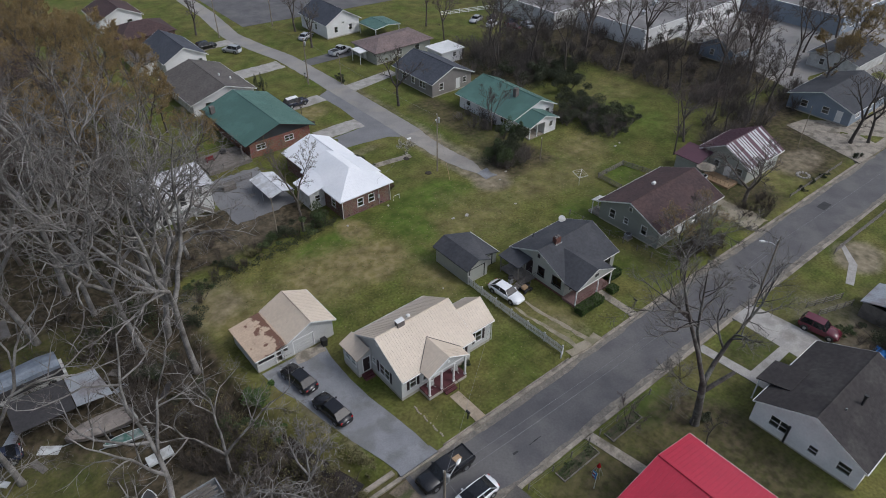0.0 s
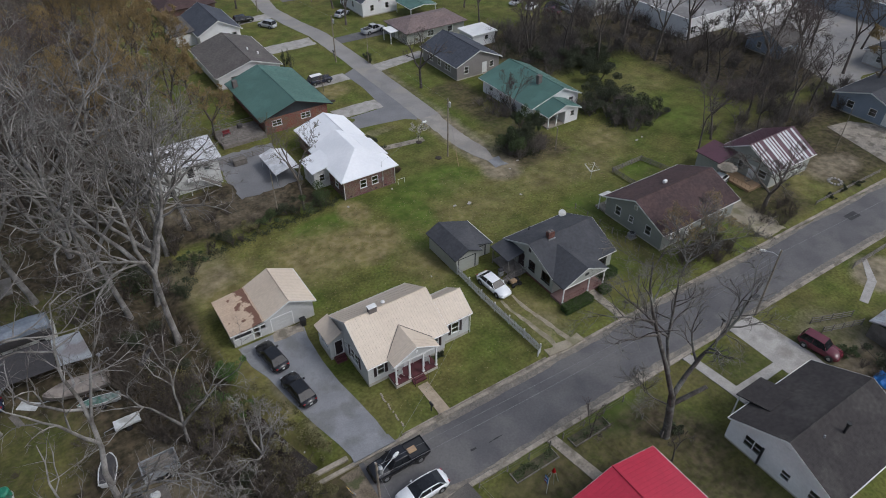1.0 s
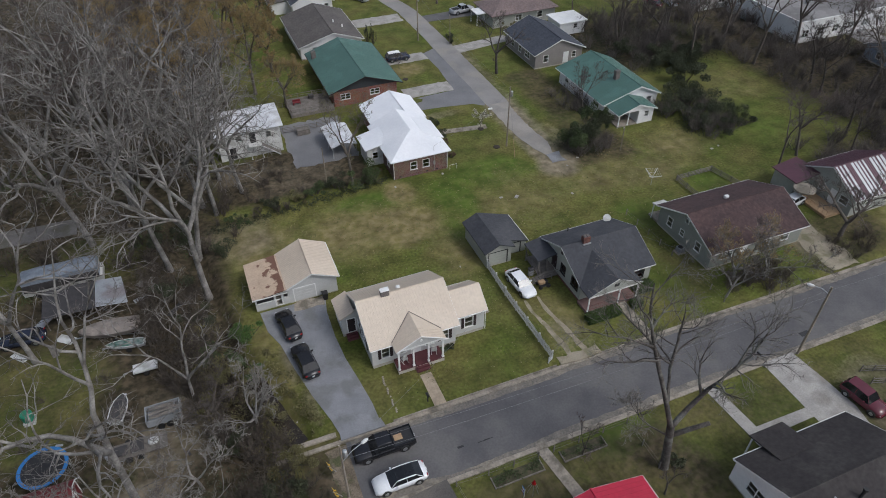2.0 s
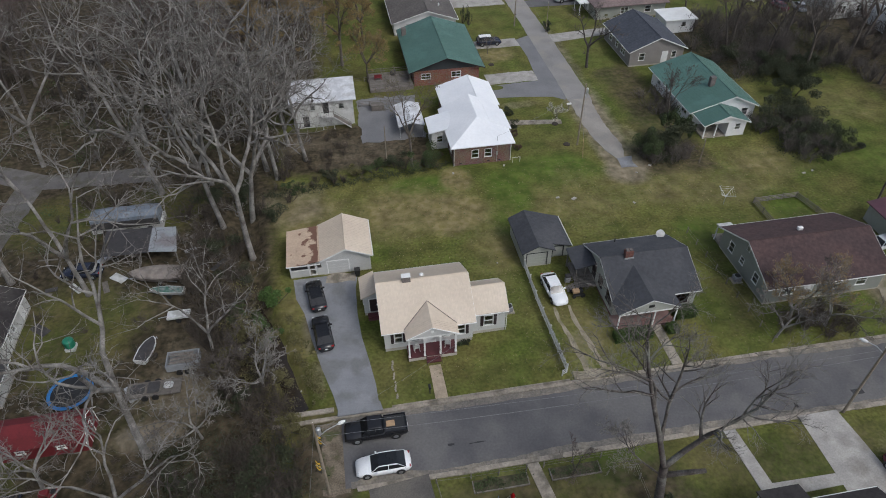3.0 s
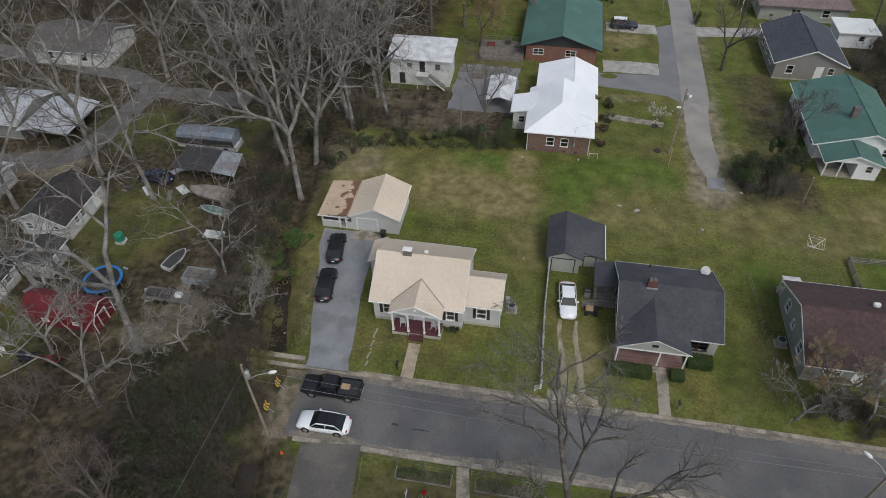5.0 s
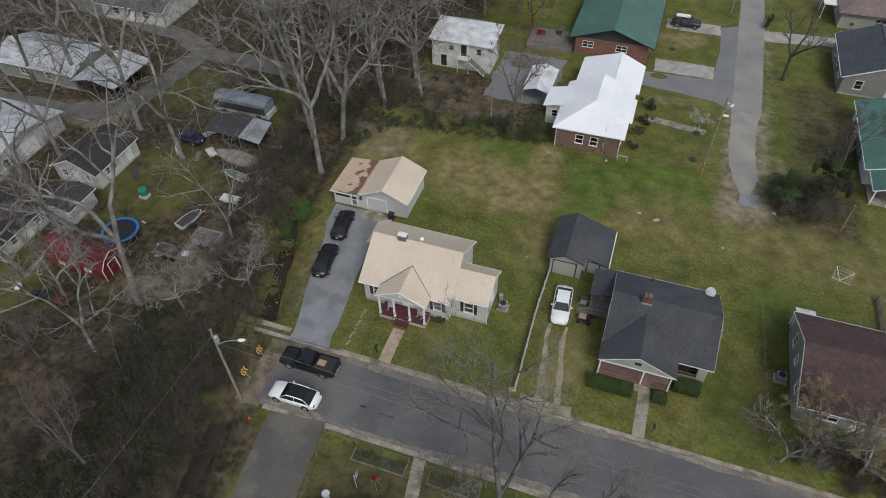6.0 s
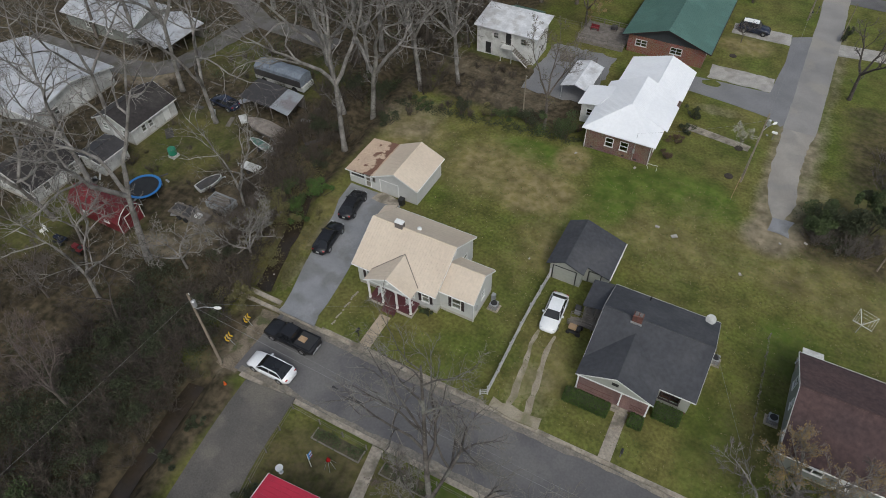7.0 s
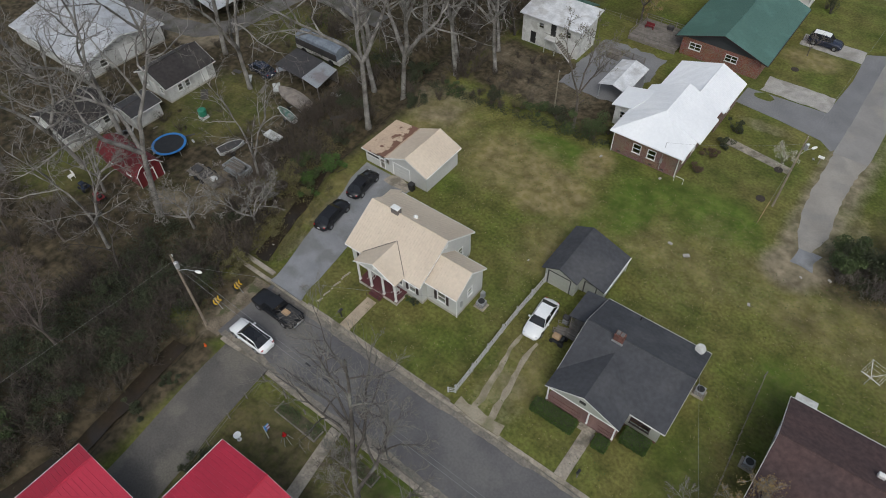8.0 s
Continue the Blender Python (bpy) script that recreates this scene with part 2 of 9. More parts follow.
M["bark_pale"] = mat("pale_sycamore_bark", (0.29, 0.276, 0.256), (0.09, 0.081, 0.071), **dict(BARK, big=0.6))
M["bark"] = mat("grey_brown_bark", (0.135, 0.115, 0.098), (0.095, 0.08, 0.068), **BARK)
M["bark_dark"] = mat("dark_bark", (0.085, 0.073, 0.063), (0.055, 0.047, 0.042), **BARK)
M["twig"] = mat("grey_brown_twigs", (0.15, 0.13, 0.115), (0.1, 0.086, 0.075), 0.95, 0.5, 3.0, 0.25, 0.0)
M["twig_pale"] = mat("pale_grey_twigs", (0.25, 0.225, 0.2), (0.18, 0.16, 0.14), 0.95, 0.5, 3.0, 0.25, 0.0)
M["twig_dark"] = mat("dark_brown_twigs", (0.075, 0.06, 0.052), (0.055, 0.045, 0.04), 0.95, 0.5, 3.0, 0.25, 0.0)
M["twig_brush"] = mat("dark_brush_twigs", (0.1, 0.083, 0.066), (0.066, 0.054, 0.043), 0.95, 0.4, 3.0, 0.3, 0.0)
M["twig_red"] = mat("reddish_twigs", (0.13, 0.1, 0.09), (0.095, 0.073, 0.066), 0.95, 0.5, 3.0, 0.25, 0.0)
M["bud_gold"] = mat("golden_catkins", (0.3, 0.215, 0.085), (0.22, 0.155, 0.07), 0.9, 0.4, 3.0, 0.3, 0.0)
M["leaf"] = mat("dull_green_leaves", (0.065, 0.09, 0.03), (0.045, 0.065, 0.022), 0.7, 0.8, 3.0, 0.35, 0.0)
M["leaf_dark"] = mat("dark_evergreen_leaves", (0.052, 0.06, 0.028), (0.034, 0.042, 0.02), 0.7, 0.8, 3.0, 0.35, 0.0)
M["leaf_olive"] = mat("olive_spring_leaves", (0.16, 0.145, 0.06), (0.11, 0.1, 0.045), 0.8, 0.8, 3.0, 0.35, 0.0)
M["leaf_dead"] = mat("dead_brown_leaves", (0.12, 0.085, 0.055), (0.085, 0.06, 0.04), 0.95, 0.8, 3.0, 0.35, 0.0)
M["leaf_bright"] = mat("fresh_green_leaves", (0.07, 0.125, 0.026), (0.05, 0.09, 0.02), 0.7, 0.8, 3.0, 0.35, 0.0)
M["hedge"] = mat("clipped_hedge_leaves", (0.055, 0.092, 0.015), (0.036, 0.064, 0.012), 0.8, 2.0, 8.0, 0.4, 0.0)


# ---- mesh helpers ----
def part(name, bm, material, parent, label="", smooth=False):
    me = bpy.data.meshes.new(name)
    bm.to_mesh(me)
    bm.free()
    me.materials.append(M[material] if isinstance(material, str) else material)
    if smooth:
        me.shade_smooth()
    ob = new(name, me)
    if parent is not None:
        ob.parent = parent
        if parent.parent is None:
            ob.matrix_parent_inverse = Matrix.Translation(parent.location).inverted()
    if label:
        ob["label"] = label
    return ob


def share(ob, name, x, y, z, rz=0.0):
    """A piece on the mesh of ob, moved by x, y, z, under the same parent."""
    o = new(name, ob.data)
    o.parent = ob.parent
    o.matrix_parent_inverse = ob.matrix_parent_inverse
    o.location = (x, y, z)
    o.rotation_euler = (0, 0, rz)
    return o


def thing(name, x, y, z, label, category, group="", kind=""):
    ob = new(name)
    ob.location = (x, y, z)
    ob.empty_display_size = 0.2
    return tagged(ob, label, category, group, kind)


def solo(name, bm, material, label, category, group="", kind="", smooth=False):
    return tagged(part(name, bm, material, None, smooth=smooth), label, category, group, kind)


def box(bm, x0, x1, y0, y1, z0, z1):
    v = [bm.verts.new(p) for p in ((x0, y0, z0), (x1, y0, z0), (x1, y1, z0), (x0, y1, z0), (x0, y0, z1), (x1, y0, z1), (x1, y1, z1), (x0, y1, z1))]
    for f in ((3, 2, 1, 0), (4, 5, 6, 7), (0, 1, 5, 4), (1, 2, 6, 5), (2, 3, 7, 6), (3, 0, 4, 7)):
        bm.faces.new([v[i] for i in f])


def boxes(*rows, bevel=0.0):
    bm = bmesh.new()
    for r in rows:
        box(bm, *r)
    if bevel:
        bmesh.ops.bevel(bm, geom=bm.edges[:], offset=bevel, segments=1, affect="EDGES", clamp_overlap=True)
    return bm


def slab(bm, pts, th):
    """A roof plane: the upper outline, seen from above anticlockwise, with its thickness below."""
    top = [bm.verts.new(p) for p in pts]
    low = [bm.verts.new((p[0], p[1], p[2] - th)) for p in pts]
    bm.faces.new(top)
    bm.faces.new(low[::-1])
    k = len(pts)
    for i in range(k):
        j = (i + 1) % k
        bm.faces.new((top[j], top[i], low[i], low[j]))


def ribs(bm, a, b, c, d, step, w=0.03, h=0.018):
    """Standing seams from the eave a-b up to the ridge d-c."""
    a, b, c, d = (Vector(p) for p in (a, b, c, d))
    nrm = (b - a).cross(d - a).normalized()
    e = (b - a).normalized() * w / 2
    k = max(1, int((b - a).length / step))
    for i in range(k + 1):
        s = i / k
        p, q = a.lerp(b, s), d.lerp(c, s)
        v = [bm.verts.new(t) for t in (p - e, p + e, q + e, q - e)] + [bm.verts.new(t + nrm * h) for t in (p - e * 0.6, p + e * 0.6, q + e * 0.6, q - e * 0.6)]
        for f in ((4, 5, 6, 7), (0, 1, 5, 4), (1, 2, 6, 5), (2, 3, 7, 6), (3, 0, 4, 7)):
            bm.faces.new([v[i2] for i2 in f])


def tube(bm, pts, radii, n=6, cap=True):
    rings = []
    for i, p in enumerate(pts):
        p = Vector(p)
        d = (Vector(pts[min(i + 1, len(pts) - 1)]) - Vector(pts[max(i - 1, 0)])).normalized()
        u = d.cross(Vector((0, 0, 1)) if abs(d.z) < 0.9 else Vector((1, 0, 0))).normalized()
        w = d.cross(u)
        rings.append([bm.verts.new(p + (u * math.cos(2 * math.pi * k / n) + w * math.sin(2 * math.pi * k / n)) * radii[i]) for k in range(n)])
    for a, b in zip(rings, rings[1:]):
        for k in range(n):
            bm.faces.new((a[k], b[k], b[(k + 1) % n], a[(k + 1) % n]))
    if cap:
        bm.faces.new(rings[0])
        bm.faces.new(rings[-1][::-1])


def tubes(*rows, n=6):
    bm = bmesh.new()
    for pts, r in rows:
        tube(bm, pts, r if isinstance(r, (list, tuple)) else [r] * len(pts), n)
    return bm


def prism(bm, pts, dx, dy, dz):
    """A polygon swept along (dx, dy, dz)."""
    a = [bm.verts.new(p) for p in pts]
    b = [bm.verts.new((p[0] + dx, p[1] + dy, p[2] + dz)) for p in pts]
    bm.faces.new(a[::-1])
    bm.faces.new(b)
    k = len(pts)
    for i in range(k):
        j = (i + 1) % k
        bm.faces.new((a[i], a[j], b[j], b[i]))
    bmesh.ops.recalc_face_normals(bm, faces=bm.faces[:])


# ---- ground ----
CREEK = [(5, 95), (8, 72), (10, 58), (11, 46), (13.2, 41.4), (16.0, 31.5), (17.0, 24), (18.5, 14), (19.5, 7), (18.5, 2), (16, -30)]


def dist_line(X, Y, line):
    best = np.full(X.shape, 1e9)
    for (ax, ay), (bx, by) in zip(line, line[1:]):
        dx, dy = bx - ax, by - ay
        s = np.clip(((X - ax) * dx + (Y - ay) * dy) / (dx * dx + dy * dy), 0, 1)
        best = np.minimum(best, np.hypot(X - ax - s * dx, Y - ay - s * dy))
    return best


def smooth01(v, lo, hi):
    s = np.clip((v - lo) / (hi - lo), 0, 1)
    return s * s * (3 - 2 * s)


ROAD_Z = -0.25


def ground_z(X, Y):
    X, Y = np.asarray(X, float), np.asarray(Y, float)
    road = smooth01(Y, 21.5, 21.9) * (1 - smooth01(Y, 30.1, 30.4))
    z = (ROAD_Z - 0.06) * road
    d = dist_line(X, Y, CREEK)
    ditch = (1 - smooth01(d, 0.7, 2.1)) * (1 - smooth01(Y, 20.5, 22.5) * (1 - smooth01(Y, 30.5, 32.0)))
    return z - 1.1 * ditch


def gz(x, y):
    return float(ground_z(x, y))


def axis(lo, hi, step, far):
    a = list(np.arange(lo, hi + 1e-6, step))
    out, s, v = [], step, hi
    while v < far:
        s *= 1.5
        v += s
        out.append(v)
    neg, s, v = [], step, lo
    while v > -far:
        s *= 1.5
        v -= s
        neg.append(v)
    return np.array(neg[::-1] + a + out)


gx, gy = axis(-60, 140, 0.7, 3000), axis(-10, 130, 0.7, 3000)
GX, GY = np.meshgrid(gx, gy)
GZ = ground_z(GX, GY)
GZ = GZ + np.vectorize(lambda x, y: 0.05 * noise.noise((x * 0.15, y * 0.15, 0)))(GX, GY) * (np.abs(GZ) < 0.01)
nx, ny = len(gx), len(gy)
idx = np.arange(nx * ny).reshape(ny, nx)
quads = np.stack([idx[:-1, :-1], idx[:-1, 1:], idx[1:, 1:], idx[1:, :-1]], -1).reshape(-1, 4)
me = bpy.data.meshes.new("ground")
me.from_pydata(np.stack([GX, GY, GZ], -1).reshape(-1, 3).tolist(), [], quads.tolist())
me.shade_smooth()


def blob(cx, cy, rx, ry, soft=0.5):
    return 1 - smooth01(np.hypot((GX - cx) / rx, (GY - cy) / ry), 1 - soft, 1 + soft)


def rect(x0, x1, y0, y1, s=1.5):
    return smooth01(GX, x0 - s, x0 + s) * (1 - smooth01(GX, x1 - s, x1 + s)) * smooth01(GY, y0 - s, y0 + s) * (1 - smooth01(GY, y1 - s, y1 + s))


# what grows where: woodland litter, bare earth, dry straw-coloured turf, lush turf
# the faint litter over the eastern lawns only darkens them
litter = np.maximum.reduce([rect(-80, 13.5, -40, 98, 2.0) * 0.85, rect(-200, 20, 90, 400, 4.0), rect(14, 36, 71, 83, 2), rect(86, 114, 86, 112, 5) * 0.8, rect(98, 140, 43, 53, 4) * 0.8, rect(112, 140, 54, 112, 5) * 0.8, rect(120, 300, 60, 300, 8) * 0.6, rect(-60, 22.5, -40, 21, 1.5), rect(15, 21, 19, 31, 1.5) * .75, rect(64.5, 76, 61.5, 70, 1.5) * .7, rect(80, 95, 30, 40, 2) * 0.6, rect(100, 122, 30, 46, 3) * 0.7, rect(66, 84, 2, 14, 3) * 0.8,
                            rect(27.5, 50, -30, 21.3, 2) * 0.62, rect(50, 78, 5, 21.3, 2) * 0.42, rect(67.5, 76, 68, 95, 2.5) * 0.6, rect(61, 84, 30.5, 52, 4) * 0.3, rect(62, 86, 52, 66, 5) * 0.22, blob(48, 14, 4, 4) * .7, blob(85, 24, 8, 2) * .5])
litter = litter * (1 - 0.5 * np.maximum.reduce([blob(-8, 46, 7, 8), blob(2, 34, 5, 4) * 0.3, blob(-15, 66, 10, 5), blob(-14, 28, 5, 7), blob(-2, 66, 6, 5), blob(24, 25, 1, 1)]))
bare = np.maximum.reduce([blob(19, 24.5, 2.2, 3.5) * 0.5, blob(2, 31, 3, 1.6), blob(5, 37, 4, 6) * 0.6, blob(-26, 56, 6, 3), blob(62.5, 64, 3.2, 3.5), blob(46.5, 33, 2.6, 3.6) * 0.35, blob(83, 36, 3, 4) * 0.8, blob(106, 36, 6, 3) * 0.7, blob(72, 14, 5, 5) * 0.5, blob(18, 79, 8, 3) * 0.4, blob(25, 75.5, 9, 5) * 0.36, blob(15.5, 64.5, 5, 5) * 0.5, blob(17.2, 42, .8, 5) * .6, blob(18.2, 35, .7, 3) * .5, rect(59.6, 65.4, 66, 86, 1.2) * 0.75, rect(64.2, 66.2, 70, 112, 0.9) * 0.45, blob(66.2, 71, 2, 4) * .5, blob(52, 84.5, 4, 1.2) * .4, blob(87, 18, 4, 3)])
dry = np.maximum.reduce([blob(18, 61, 6, 6, .8) * .7, blob(55, 64, 5, 3, .9) * .4, blob(74, 57, 8, 3, .9) * .6, blob(36, 58.5, 5.0, 4.0, 0.6), blob(31, 61, 5, 3.5, .7) * .8, blob(29, 60, 7, 5.5, 0.9) * 0.75, blob(40, 51, 3, 6, .8) * 0.6, blob(38, 66, 2.2, 3) * 0.9, blob(52, 57, 8, 5, .9) * 0.5, blob(66, 60, 10, 6, .9) * 0.55, blob(46.5, 35, 3, 5) * 0.5, blob(15.3, 40, 2, 10) * 0.5, blob(52, 103, 4, 3) * 0.8, blob(83, 62, 8, 4, .9) * 0.6, blob(33, 18, 5, 4) * 0.4, blob(102, 35, 9, 5) * 0.5, blob(104, 75, 7, 6) * 0.4])
lush = np.maximum.reduce([blob(33.5, 65.5, 5, 2.2), blob(45, 62, 3, 5) * 0.9, blob(42, 57.5, 1.5, 7) * 0.6, blob(52, 66, 7, 4) * 0.8, blob(44.5, 20, 3.5, 1.8) * 0.9, blob(37, 33, 5, 3) * 0.35, blob(62, 36, 3, 8) * 0.4, blob(95, 64, 9, 8) * 0.6, blob(67, 49, 4, 4) * 0.6, blob(70, 100, 6, 6) * 0.4, blob(11.5, 44, 1.5, 3) * 0.7, blob(80, 51, 3, 3) * 0.7, blob(21.2, 19, 1.4, 4) * 0.6])
at = me.color_attributes.new("cover", "FLOAT_COLOR", "POINT")
at.data.foreach_set("color", np.stack([litter, bare, dry, lush], -1).astype(np.float32).ravel())
gm = mat("turf_and_earth", (0.08, 0.104, 0.019), (0.13, 0.122, 0.036), 0.95, 0.16, 3.0, 0.4, 0.4, spec=0.2, bumpdist=0.06)
n, l = gm.node_tree.nodes, gm.node_tree.links
bs = n["Principled BSDF"]
grass_link = bs.inputs["Base Color"].links[0]
base = grass_link.from_socket
ca = n.new("ShaderNodeVertexColor"); ca.layer_name = "cover"
sep = n.new("ShaderNodeSeparateColor")
l.new(ca.outputs["Color"], sep.inputs[0])
tc = n.new("ShaderNodeTexCoord").outputs["Object"]


def gnoise(scale, detail=5):
    t = n.new("ShaderNodeTexNoise")
    t.inputs["Scale"].default_value, t.inputs["Detail"].default_value = scale, detail
    l.new(tc, t.inputs["Vector"])
    return t.outputs["Fac"]


def gmath(op, a, b):
    t = n.new("ShaderNodeMath")
    t.operation = op
    for s, v in zip(t.inputs, (a, b)):
        if isinstance(v, (int, float)):
            s.default_value = v
        else:
            l.new(v, s)
    return t.outputs[0]


def layer(under, mask, colour_a, colour_b, scale, cover, hold=1.0):
    """Lay a ground cover with a ragged, gradual edge over what is under it."""
    wob = gmath("ADD", gmath("MULTIPLY", gmath("SUBTRACT", gnoise(cover * .6, 8), 0.5), 0.7), gmath("MULTIPLY", gmath("SUBTRACT", gnoise(cover * 6, 6), 0.5), 0.55))
    ragged = gmath("ADD", mask, wob)
    r = n.new("ShaderNodeMapRange")
    l.new(ragged, r.inputs[0])
    r.inputs[1].default_value, r.inputs[2].default_value, r.inputs[4].default_value = 0.2, 0.8, hold
    own = n.new("ShaderNodeMix"); own.data_type = "RGBA"
    sharp = n.new("ShaderNodeMapRange")
    l.new(gnoise(scale, 9), sharp.inputs[0])
    sharp.inputs[1].default_value, sharp.inputs[2].default_value = 0.36, 0.64
    l.new(sharp.outputs[0], own.inputs[0])
    own.inputs[6].default_value, own.inputs[7].default_value = (*colour_a, 1), (*colour_b, 1)
    both = n.new("ShaderNodeMix"); both.data_type = "RGBA"
    l.new(gmath("MULTIPLY", r.outputs[0], gmath("MINIMUM", gmath("MULTIPLY", mask, 6.0), 1.0)), both.inputs[0])
    l.new(under, both.inputs[6]); l.new(own.outputs[2], both.inputs[7])
    return both.outputs[2]


every = n.new("ShaderNodeValue")
every.outputs[0].default_value = 0.3
c = layer(base, every.outputs[0], (0.105, 0.098, 0.04), (0.15, 0.128, 0.065), 1.8, 0.22, 0.55)
c = layer(c, ca.outputs["Alpha"], (0.066, 0.11, 0.015), (0.098, 0.13, 0.026), 1.2, 0.35, 0.9)
c = layer(c, sep.outputs[2], (0.155, 0.132, 0.048), (0.24, 0.198, 0.1), 1.0, 0.45, 0.95)
c = layer(c, sep.outputs[0], (0.034, 0.03, 0.017), (0.096, 0.074, 0.047), 1.3, 0.3)
c = layer(c, sep.outputs[1], (0.165, 0.138, 0.095), (0.27, 0.226, 0.165), 0.9, 0.5, 0.85)
mott = n.new("ShaderNodeMapRange")
l.new(gnoise(0.45, 9), mott.inputs[0])
mott.inputs[1].default_value, mott.inputs[2].default_value, mott.inputs[3].default_value, mott.inputs[4].default_value = 0.3, 0.7, 0.7, 1.26
grey3 = n.new("ShaderNodeCombineColor")
for i in range(3):
    l.new(mott.outputs[0], grey3.inputs[i])
mul = n.new("ShaderNodeMix"); mul.data_type, mul.blend_type = "RGBA", "MULTIPLY"
mul.inputs[0].default_value = 1.0
l.new(c, mul.inputs[6]); l.new(grey3.outputs[0], mul.inputs[7])
c = mul.outputs[2]
l.new(c, bs.inputs["Base Color"])
me.materials.append(gm)
ground = tagged(new("ground", me), "patchy winter lawn, leaf litter and bare earth", "ground", kind="structure")


def sheet(name, outline, z, th, material, label, category="pavement", step=0.0):
    """A thin paved slab with its own edge."""
    bm = bmesh.new()
    slab(bm, [(x, y, z) for x, y in outline], th)
    return solo(name, bm, material, label, category, kind="structure")


def rag(x0, x1, y0, y1, amp=0.12, step=0.8, seed=1):
    """A rectangle's outline with worn edges."""
    rnd = random.Random(seed)
    P = []
    for ax, ay, bx, by in ((x0, y0, x1, y0), (x1, y0, x1, y1), (x1, y1, x0, y1), (x0, y1, x0, y0)):
        k = max(1, int(math.hypot(bx - ax, by - ay) / step))
        for i in range(k):
            P.append((ax + (bx - ax) * i / k + rnd.uniform(-amp, amp), ay + (by - ay) * i / k + rnd.uniform(-amp, amp)))
    return P


def strip(name, line, half, z, th, material, label, category="road", amp=0.1, seed=2):
    """A paved strip along a line, with widths at its points."""
    rnd = random.Random(seed)
    L, R = [], []
    for i, (x, y) in enumerate(line):
        ax, ay = line[max(i - 1, 0)]
        bx, by = line[min(i + 1, len(line) - 1)]
        k = math.hypot(bx - ax, by - ay)
        ux, uy = -(by - ay) / k, (bx - ax) / k
        h = half[i] if isinstance(half, (list, tuple)) else half
        L.append((x + ux * (h + rnd.uniform(-amp, amp)), y + uy * (h + rnd.uniform(-amp, amp))))
        R.append((x - ux * (h + rnd.uniform(-amp, amp)), y - uy * (h + rnd.uniform(-amp, amp))))
    bm = bmesh.new()
    tl = [bm.verts.new((x, y, z)) for x, y in L]; tr = [bm.verts.new((x, y, z)) for x, y in R]
    bl = [bm.verts.new((x, y, z - th)) for x, y in L]; br = [bm.verts.new((x, y, z - th)) for x, y in R]
    for i in range(len(line) - 1):
        for q in ((tr[i], tr[i + 1], tl[i + 1], tl[i]), (tl[i], tl[i + 1], bl[i + 1], bl[i]), (tr[i + 1], tr[i], br[i], br[i + 1])):
            bm.faces.new(q)
    bm.faces.new((tr[0], tl[0], bl[0], br[0]))
    bm.faces.new((tl[-1], tr[-1], br[-1], bl[-1]))
    return solo(name, bm, material, label, category, kind="structure")


def densify(line, step=2.0):
    out = []
    for (ax, ay), (bx, by) in zip(line, line[1:]):
        k = max(1, int(math.hypot(bx - ax, by - ay) / step))
        out += [(ax + (bx - ax) * i / k, ay + (by - ay) * i / k) for i in range(k)]
    return out + [line[-1]]


strip("road", densify([(20.0, 26.2), (62, 26.0), (118, 25.2), (300, 24.0)], 3), 3.72, ROAD_Z, 0.12, "asphalt", "worn grey asphalt street with tar seams", amp=0.05)
sheet("road_shoulder", rag(18.2, 20.4, 22.0, 29.6, 0.3), ROAD_Z - 0.02, 0.1, "mud", "bare earth at the street's dead end", "road")
# kerbs: a real step on each side
for nm, y0, y1, x0, x1 in (("kerb_north", 29.72, 30.12, 13.5, 140.0), ("kerb_south", 22.02, 22.5, 21.0, 140.0)):
    bm = bmesh.new()
    rnd = random.Random(5)
    x = x0
    while x < x1:
        s = -0.0085 * max(0, x - 62)
        box(bm, x + 0.01, x + 2.99, y0 + s + rnd.uniform(-.02, .02), y1 + s, -0.6, -0.12 + rnd.uniform(-.015, .015))
        x += 3.0
    if nm == "kerb_north":
        box(bm, 25.0, 43.0, 30.12, 30.24, -0.5, 0.06)
    solo(nm, bm, "concrete", "stained concrete kerb and gutter", "kerb", kind="structure")
sheet("gravel_drive", [(19.9, 30.0), (23.8, 30.0), (23.7, 33), (23.3, 36.2), (22.8, 39.5), (22.6, 43.0), (22.7, 47.0), (23.1, 49.2), (19.4, 49.6), (15.6, 49.6), (15.9, 46.4), (16.8, 44.0), (17.5, 40), (18.4, 36), (19.4, 32.5)], 0.035, 0.4, "gravel", "blue-grey gravel driveway", "driveway")
sheet("gravel_apron", [(19.7, 29.95), (24.1, 29.95), (23.9, 31), (19.8, 31)], 0.028, 0.4, "gravel", "gravel mouth of the driveway", "driveway")
sheet("garage_apron", rag(19.4, 22.9, 48.3, 49.75, 0.15), 0.05, 0.1, "concrete", "broken concrete apron at the garage door")
sheet("front_walk", [(29.3, 30.2), (30.55, 30.2), (30.5, 34.35), (29.3, 34.35)], 0.06, 0.2, "tan_walk", "tan concrete front walk")
strip("south_driveway", densify([(24.6, 22.2), (25.2, 16.5), (26.2, 10.0), (26.9, 4), (27.6, -6)], 2), [2.7] * 4 + [2.75] * 12, 0.03, 0.35, "old_asphalt", "cracked old asphalt driveway", "driveway")
